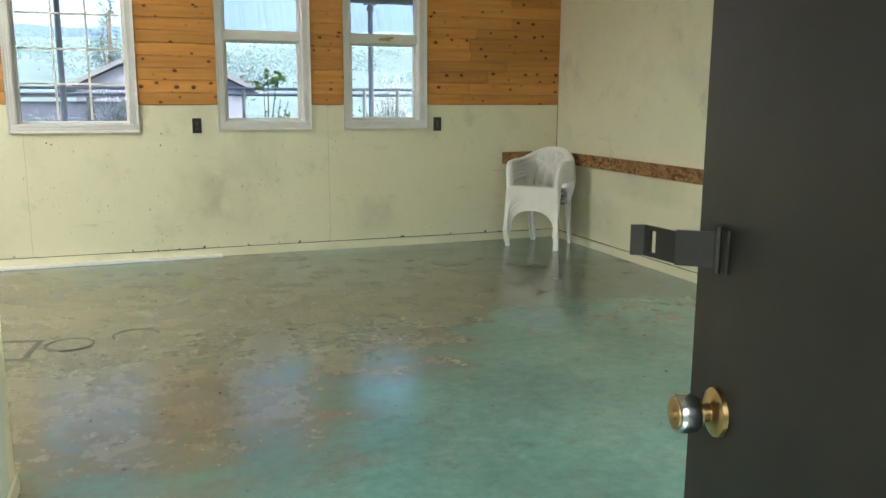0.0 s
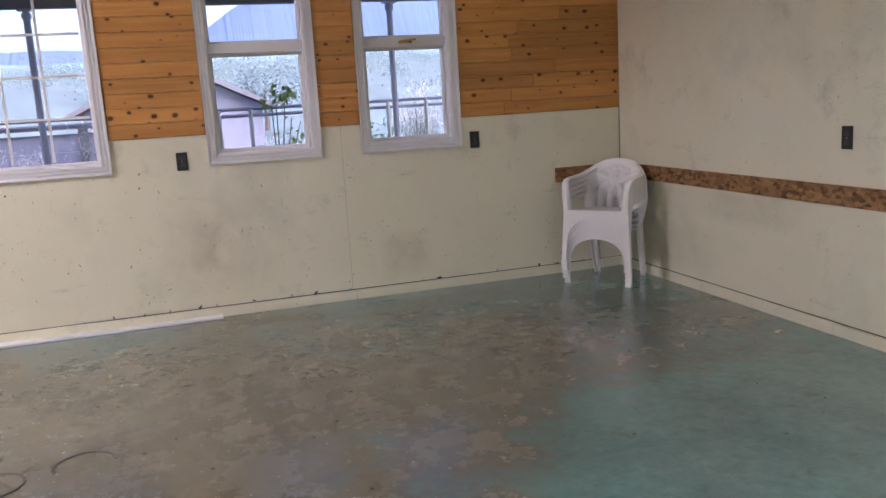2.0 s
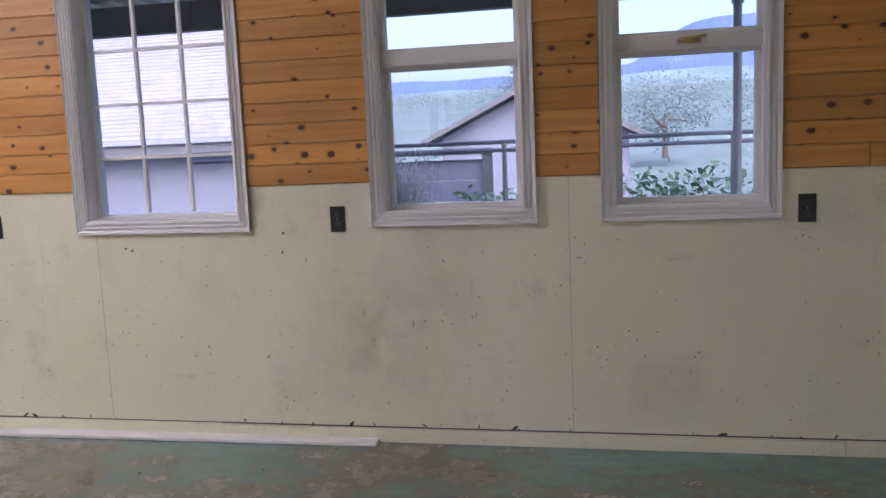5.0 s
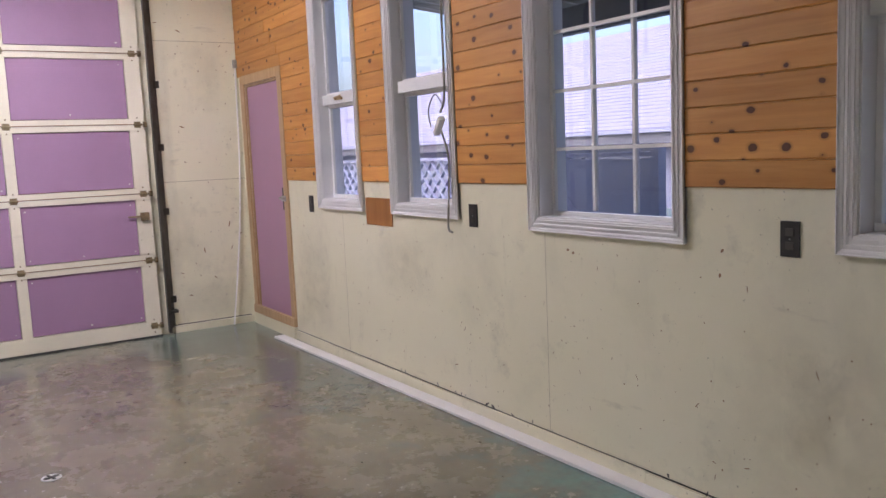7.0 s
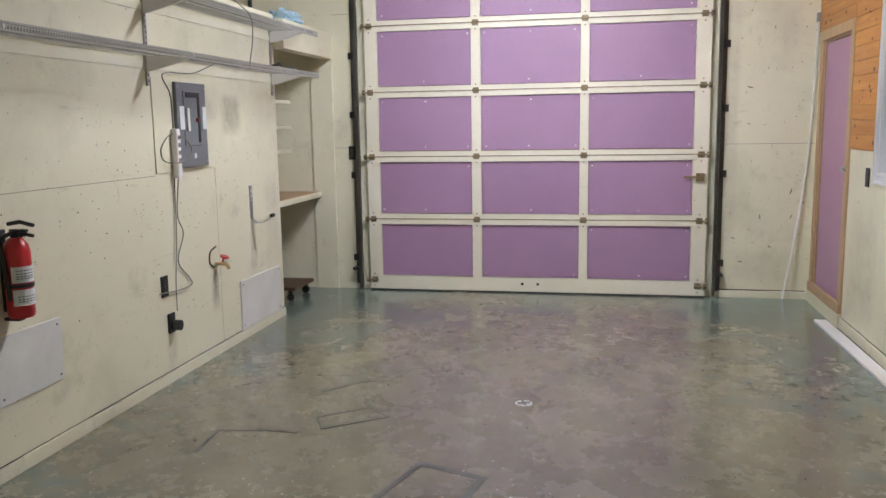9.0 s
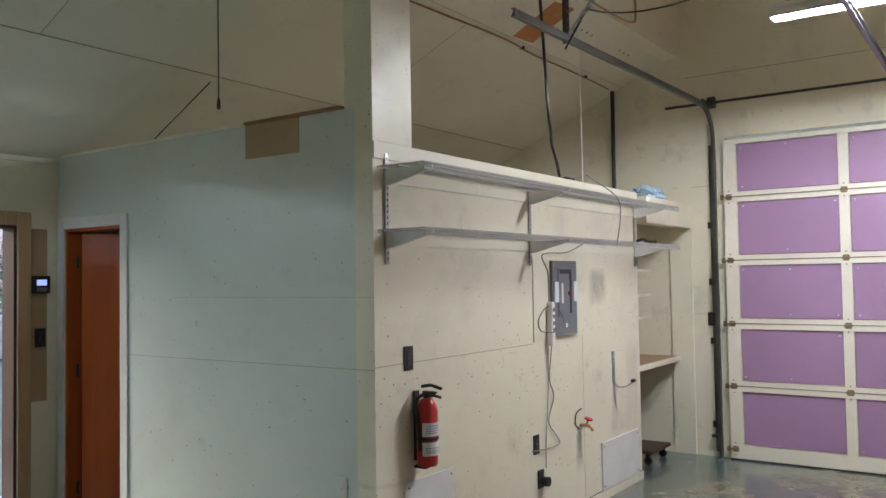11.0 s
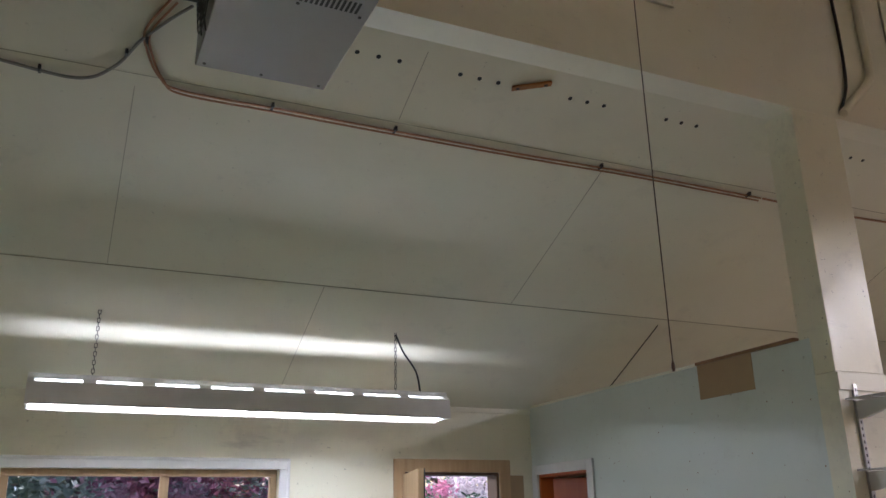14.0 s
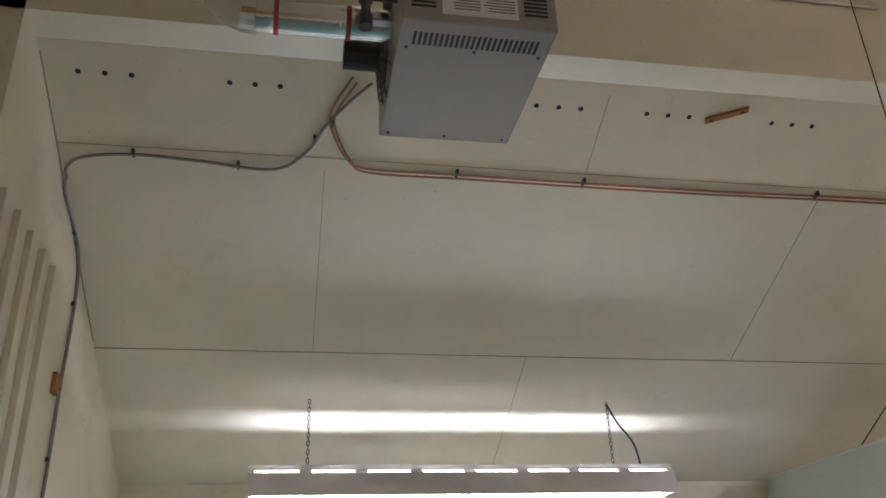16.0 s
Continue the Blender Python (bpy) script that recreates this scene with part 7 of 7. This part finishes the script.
shrub("pale_shrub", (-2.6, -5.2, 1.3), 1.5, [((-2.55, -5.2, 2.15), (0.65, 0.5, 0.62), 3200, 0.042, "petal_white"), ((-2.5, -5.0, 1.7), (0.7, 0.5, 0.5), 1100, 0.045, "leaf_dark")], "tall shrub with masses of pale blossom", "shrub")
shrub("red_maple", (-1.2, -7.5, 1.3), 3.0, [((-1.9, -7.2, 3.2), (1.0, 0.8, 0.6), 2600, 0.042, "leaf_red"), ((0.9, -6.5, 2.9), (1.6, 0.8, 1.3), 5200, 0.042, "leaf_red")], "dark red leaved maple tree", "tree", 0.09)
shrub("garden_tree", (3.0, -6.0, 1.3), 2.2, [((2.4, -5.6, 1.7), (2.0, 0.7, 1.0), 6500, 0.065, "leaf_dark"), ((1.7, -5.0, 2.0), (0.9, 0.5, 0.7), 3800, 0.055, "leaf_red"), ((3.0, -5.1, 1.2), (0.9, 0.5, 0.5), 1500, 0.05, "leaf")], "dark green garden tree beyond the window", "tree", 0.07)
shrub("tall_hedge", (2.4, -8.6, 1.4), 3.0, [((2.4, -8.6, 2.4), (3.6, 0.8, 1.5), 6500, 0.12, "leaf_dark")], "dark hedge behind the garden tree", "hedge", 0.08)
shrub("tall_hedge", (-4.2, -9.5, 1.4), 3.0, [((-4.2, -9.5, 3.2), (3.4, 0.8, 1.3), 3600, 0.08, "leaf")], "tall green hedge behind the garden", "hedge", 0.08)

M["post_paint"] = plain("lilac_grey_post_paint", (0.34, 0.35, 0.44), 0.45, vary=0.08)
# covered porch outside the long wall
t = thing("porch_roof", (0, 8.4, 2.5), "corrugated porch roof on a dark beam", "roof", kind="structure")
part("beam", boxed(-4.6, 6.6, 9.96, 10.06, 2.49, 2.73, 0.004), "fascia", t)
bm = bmesh.new()
n = 260
top, bot = [], []
for k in range(n + 1):
    x = -4.7 + 11.4 * k / n
    d = 0.014 * math.sin(k * math.pi / 2.5)
    top.append(bm.verts.new((x, 7.53, 3.02 + d)))
    bot.append(bm.verts.new((x, 10.25, 2.755 + d)))
for k in range(n):
    bm.faces.new((top[k], top[k + 1], bot[k + 1], bot[k]))
part("corrugated_sheet", bm, "track", t)
for x in (-4.0, -0.6, 2.86, 6.3):
    bm = bmesh.new()
    rod(bm, (x, 10.01, -0.2), (x, 10.01, 2.47), 0.032, 14)
    rod(bm, (x, 10.01, 2.40), (x, 10.01, 2.45), 0.045, 14)
    box(bm, x - 0.07, x + 0.07, 9.96, 10.06, 2.47, 2.49)
    tagged(part("porch_post", bm, "post_paint"), "grey steel post carrying the porch beam", "post", "porch posts")

# neighbour's house with a shingled roof
t = thing("house", (-8, 15, 0), "pale neighbouring house with a grey shingled roof", "house")
HE, HZ, HR, HT, HB = 19.4, 1.80, 23.1, 4.75, 26.25     # front eave, its height, ridge, its height, back eave
HK, HN = (HT - HZ) / (HR - HE), 1.03
HX, HG = -4.2, -5.0                                     # rake edge and gable wall
part("wall", boxed(-33.0, HG - 0.2, 20.0, 25.9, -0.15, 1.70), "stucco", t)
bm = bmesh.new()
prism(bm, [(HE, HZ - 0.02), (HR, HT - 0.02), (HB, HT - 0.02 - (HB - HR) * HN), (HB, HT - 0.14 - (HB - HR) * HN), (HR, HT - 0.16), (HE, HZ - 0.14)], "x", -33.5, HX)
part("roof_deck", bm, "soffit", t, "pale painted roof underside")
bm = bmesh.new()
prism(bm, [(20.0, -0.15), (25.9, -0.15), (25.9, 1.62), (HR, HT - 0.17), (20.0, 1.62 + 0.6 * HK)], "x", HG - 0.2, HG)
part("gable_wall", bm, "stucco", t)
part("belt_board", boxed(HG, HG + 0.03, 19.9, 26.0, 1.62, 1.76, 0.004), "grey_board", t)
for y0, z0, y1, z1 in ((HE, HZ, HR, HT), (HR, HT, HB, HT - (HB - HR) * HN)):
    bm = bmesh.new()
    prism(bm, [(y0, z0 + 0.03), (y1, z1 + 0.03), (y1, z1 - 0.25), (y0, z0 - 0.22)], "x", HX, HX + 0.03)
    part("barge_board", bm, "grey_board", t)
    bm = bmesh.new()
    prism(bm, [(y0, z0 + 0.06), (y1, z1 + 0.06), (y1, z1 + 0.025), (y0, z0 + 0.025)], "x", HX, HX + 0.07)
    part("drip_edge", bm, "fascia", t, "dark metal drip edge")
part("fascia", boxed(-33.5, HX, HE - 0.03, HE + 0.02, HZ - 0.34, HZ - 0.02), "fascia", t)
part("gutter", boxed(-33.5, HX, HE - 0.12, HE - 0.03, HZ - 0.10, HZ - 0.02, 0.015), "grey_board", t)
bm = bmesh.new()
rod(bm, (HG + 0.05, 25.75, -0.1), (HG + 0.05, 25.75, 1.62), 0.05, 10)
part("downpipe", bm, "soffit", t, "white downpipe at the corner")
rows, vs, fs = 32, [], []
RUN = HR - HE
rnd = random.Random(11)
for r in range(rows):
    x = -33.5 + rnd.uniform(-0.3, 0)
    while x < HX:
        w = min(rnd.uniform(0.22, 0.50), HX - x + 0.006)
        d0, d1 = r / rows * RUN, (r + 1.12) / rows * RUN
        lift = rnd.uniform(0.016, 0.034)
        b = len(vs)
        vs += [(x, HE + d0, HZ + d0 * HK + lift), (x + w - 0.006, HE + d0, HZ + d0 * HK + lift), (x + w - 0.006, HE + d1, HZ + d1 * HK + 0.004), (x, HE + d1, HZ + d1 * HK + 0.004), (x, HE + d0, HZ + d0 * HK - 0.01), (x + w - 0.006, HE + d0, HZ + d0 * HK - 0.01)]
        fs += [(b, b + 1, b + 2, b + 3), (b + 4, b + 5, b + 1, b)]
        x += w
me = bpy.data.meshes.new("shingles")
me.from_pydata(vs, [], fs)
me.materials.append(M["shingle"])
o = tagged(new("shingles", me), kind="stuff")
o.parent, o.matrix_parent_inverse = t, t.matrix_basis.inverted()

# fence, lattice and rails
t = thing("lattice_fence", (-6, 10.5, 0), "white lattice fence between the houses", "fence")
part("top_rail", boxed(-9.6, -2.9, 10.47, 10.53, 1.36, 1.40, 0.004), "grey_board", t)
part("bottom_rail", boxed(-9.6, -2.9, 10.47, 10.53, 0.70, 0.75, 0.004), "grey_board", t)
for x in (-9.6, -7.6, -5.6, -4.4, -2.9):
    part("post", boxed(x - 0.05, x + 0.05, 10.45, 10.55, -0.2, 1.45, 0.005), "grey_board", t)
k = 0
for s in (-1, 1):
    bm = bmesh.new()
    x = -9.6 - 0.65
    while x < -4.4:
        a, b = Vector((x, 10.5 + s * 0.006, 0.74)), Vector((x + 0.62, 10.5 + s * 0.006, 1.36))
        if s < 0:
            a.x, b.x = b.x, a.x
        for p, q in ((a, b),):
            m = Matrix.Translation((p + q) / 2) @ (q - p).to_track_quat("X", "Y").to_matrix().to_4x4()
            bmesh.ops.create_cube(bm, size=1, matrix=m @ Matrix.Diagonal(((q - p).length, 0.010, 0.046, 1)))
        x += 0.205
    part("lattice", bm, "grey_board", t)
part("lower_boards", boxed(-9.6, -4.4, 10.49, 10.52, -0.15, 0.70), "grey_board", t)
part("solid_panel", boxed(-4.38, -2.95, 10.48, 10.52, -0.15, 1.34, 0.004), "grey_board", t)
t = thing("board_fence", (0, 11.6, 0), "grey board fence with dark posts", "fence")
for k in range(7):
    part("board", boxed(-1.6, 0.75, 11.58, 11.61, -0.12 + k * 0.205, 0.08 + k * 0.205, 0.004), "grey_board", t)
for x in (-1.6, -0.4, 0.75):
    part("post", boxed(x - 0.05, x + 0.05, 11.53, 11.58, -0.2, 1.42, 0.004), "fascia", t)
part("rail", boxed(-1.6, 0.8, 11.52, 11.62, 1.36, 1.42, 0.004), "fascia", t)
t = thing("pipe_railing", (2, 10.5, 0), "grey pipe railing along the terrace", "railing")
for z in (1.47, 1.40):
    bm = bmesh.new()
    rod(bm, (-1.9, 10.5 + (1.47 - z), z), (6.5, 10.5 + (1.47 - z), z), 0.018, 10)
    part("rail", bm, "grey_board", t)
for x in (1.05, 1.38, 2.9, 3.35, 4.2, 5.4):
    bm = bmesh.new()
    rod(bm, (x, 10.5, -0.2), (x, 10.5, 1.47), 0.022, 10)
    part("post", bm, "metal", t)

# shed behind
t = thing("shed", (0.64, 17.6, 0), "low grey shed with a dark gabled roof", "shed")
bm = bmesh.new()
prism(bm, [(-0.95, -0.15), (2.25, -0.15), (2.25, 1.56), (0.64, 2.34), (-0.95, 1.56)], "y", 17.8, 21.0)
part("wall", bm, "stucco", t)
bm = bmesh.new()
for s in (-1, 1):
    prism(bm, [(0.64, 2.46), (0.64 + s * 1.88, 1.54), (0.64 + s * 1.88, 1.45), (0.64, 2.37)], "y", 17.45, 21.2)
part("roof", bm, "fascia", t)


def plume_clump(at, h, n, label, seed):
    """A tussock of arching grass stems with feathery plumes."""
    t = thing("plume_grass", at, label, "grass", "tall grasses")
    rnd = random.Random(seed)
    vs, fs, pv, pf = [], [], [], []
    for k in range(n):
        a, r = rnd.uniform(0, 6.28), rnd.uniform(0, 0.35)
        p0 = Vector((at[0] + rnd.uniform(-0.1, 0.1), at[1] + rnd.uniform(-0.1, 0.1), at[2]))
        hh = h * rnd.uniform(0.7, 1.05)
        p1 = p0 + Vector((r * math.cos(a) * 0.4, r * math.sin(a) * 0.4, hh * 0.6))
        p2 = p0 + Vector((r * math.cos(a) * 1.2, r * math.sin(a) * 1.2, hh))
        s = Vector((math.sin(a), -math.cos(a), 0)) * 0.006
        b = len(vs)
        vs += [tuple(p0 - s), tuple(p0 + s), tuple(p1 + s), tuple(p1 - s), tuple(p2)]
        fs += [(b, b + 1, b + 2, b + 3), (b + 3, b + 2, b + 4)]
        for q in range(16):
            c = p1.lerp(p2, 0.15 + 0.06 * q) + Vector((rnd.gauss(0, 0.03), rnd.gauss(0, 0.03), rnd.gauss(0, 0.02)))
            u = Vector((rnd.gauss(0, 1), rnd.gauss(0, 1), 1.5)).normalized() * 0.026
            w = u.cross(Vector((rnd.gauss(0, 1), rnd.gauss(0, 1), 0.1))).normalized() * 0.0045
            b = len(pv)
            pv += [tuple(c - u), tuple(c + w), tuple(c + u), tuple(c - w)]
            pf.append((b, b + 1, b + 2, b + 3))
    for nm, v, f, m in (("stems", vs, fs, "leaf"), ("plumes", pv, pf, "plume")):
        me = bpy.data.meshes.new(nm)
        me.from_pydata(v, [], f)
        me.materials.append(M[m])
        o = new(nm, me)
        o.parent, o.matrix_parent_inverse = t, t.matrix_basis.inverted()


plume_clump((0.02, 10.6, -0.12), 1.48, 300, "pale feathery plume grass by the fence", 1)
plume_clump((-0.95, 11.2, -0.12), 1.25, 90, "pale feathery plume grass by the wall", 2)
plume_clump((3.6, 11.6, -0.12), 1.75, 150, "pinkish tall grass beyond the railing", 3)
plume_clump((1.9, 11.2, -0.12), 1.25, 110, "dry grass beyond the railing", 4)
plume_clump((4.6, 11.9, -0.12), 1.7, 130, "pinkish tall grass beyond the railing", 6)
shrub("vine", (1.55, 9.9, -0.12), 1.5, [((1.75, 9.9, 1.15), (0.30, 0.2, 0.45), 70, 0.035, "leaf_lime"), ((1.65, 9.85, 1.55), (0.22, 0.15, 0.14), 50, 0.05, "leaf_lime")], "young grape vine with lime green leaves", "vine", 0.02)
shrub("low_shrub", (2.4, 10.9, -0.12), 1.0, [((2.5, 10.9, 0.75), (0.8, 0.4, 0.45), 900, 0.045, "leaf")], "low green shrub below the railing", "shrub")
shrub("low_shrub", (1.2, 11.0, -0.12), 1.0, [((1.0, 11.0, 0.70), (0.7, 0.4, 0.40), 800, 0.045, "leaf")], "low green shrub below the railing", "shrub")
shrub("pine_tree", (-0.55, 27, 0.4), 3.4, [((-0.55, 27, 1.9), (0.85, 0.7, 0.8), 1500, 0.05, "conifer"), ((-0.5, 27, 3.0), (0.5, 0.5, 0.7), 900, 0.045, "conifer"), ((-0.5, 27, 3.9), (0.2, 0.2, 0.5), 300, 0.04, "conifer")], "thin blue-green conifer behind the houses", "tree", 0.09)
shrub("leafy_tree", (3.6, 30, 0.8), 2.4, [((3.7, 30, 2.0), (1.3, 1.0, 0.8), 2200, 0.055, "conifer")], "pale leafy tree on the slope", "tree", 0.09)
rnd = random.Random(21)
vs, fs = [], []
for k in range(520):
    x, y = rnd.uniform(-70, 70), rnd.uniform(38, 112)
    z = ground_height(x, y)
    r = rnd.uniform(0.5, 1.5)
    for q in range(110):
        c = Vector((x + rnd.gauss(0, 0.6) * r, y + rnd.gauss(0, 0.5) * r, z + abs(rnd.gauss(0.4, 0.45)) * r))
        u = Vector((rnd.gauss(0, 1), rnd.gauss(0, 0.5), rnd.gauss(0, 1))).normalized() * r * 0.055
        w = u.cross(Vector((0, 1, 0.2))).normalized() * r * 0.045
        b = len(vs)
        vs += [tuple(c - u), tuple(c + w), tuple(c + u), tuple(c - w)]
        fs.append((b, b + 1, b + 2, b + 3))
me = bpy.data.meshes.new("hillside_scrub")
me.from_pydata(vs, [], fs)
# scrub toned close to the slope, with the same painted haze
me.materials.append(plain("hazed_scrub_leaves", (0.14, 0.20, 0.21), 0.9, vary=0.2, scale=0.3))
tagged(new("hillside_scrub", me), "scattered scrub on the hillside, paled like the hazy slope", "scrub", kind="stuff")

# ---- pine boards of the long wall, in rows between the windows ----
BH = 0.1005
rnd = random.Random(31)
shared = {}


def plank(x0, x1, z0, z1):
    if x1 - x0 < 0.02 or z1 - z0 < 0.02:
        return
    key = (round(x1 - x0, 3), round(z1 - z0, 3))
    if key not in shared:
        bm = bmesh.new()
        box(bm, 0, x1 - x0 - 0.0006, -0.012, 0, 0.0, z1 - z0 - 0.0012)
        es = [e for e in bm.edges if all(v.co.y < -0.006 for v in e.verts)]
        bmesh.ops.bevel(bm, geom=es, offset=0.0045, segments=1, affect="EDGES")
        me = mesh_of(bm, "board")
        me.materials.append(M["pine"])
        shared[key] = me
    o = new("board", shared[key])
    o.parent = wall_north
    o.matrix_basis = pose(x0, YN, z0)


z = PINE
top = zhigh(YN) - 0.005
while z < top - 0.03:
    z1 = min(z + BH, top)
    blocks = sorted([(a, b) for a, b, w0, w1, k in WINDOWS if w1 > z + 0.001] + ([(PDOOR[0], PDOOR[1])] if PDOOR[3] > z + 0.001 else []))
    if z < PDOOR[3] < z1 - 0.02:
        plank(XW, PDOOR[1], PDOOR[3], z1)
    x = XW
    for a, b in blocks + [(XE, XE)]:
        lo, hi = x, a
        if z < 2.24 and lo == XW:
            lo = hi
        if hi - lo > 1.3:
            c = rnd.uniform(lo + 0.35, hi - 0.35)
            plank(lo, c, z, z1)
            plank(c, hi, z, z1)
        else:
            plank(lo, hi, z, z1)
        x = b
    z = z1
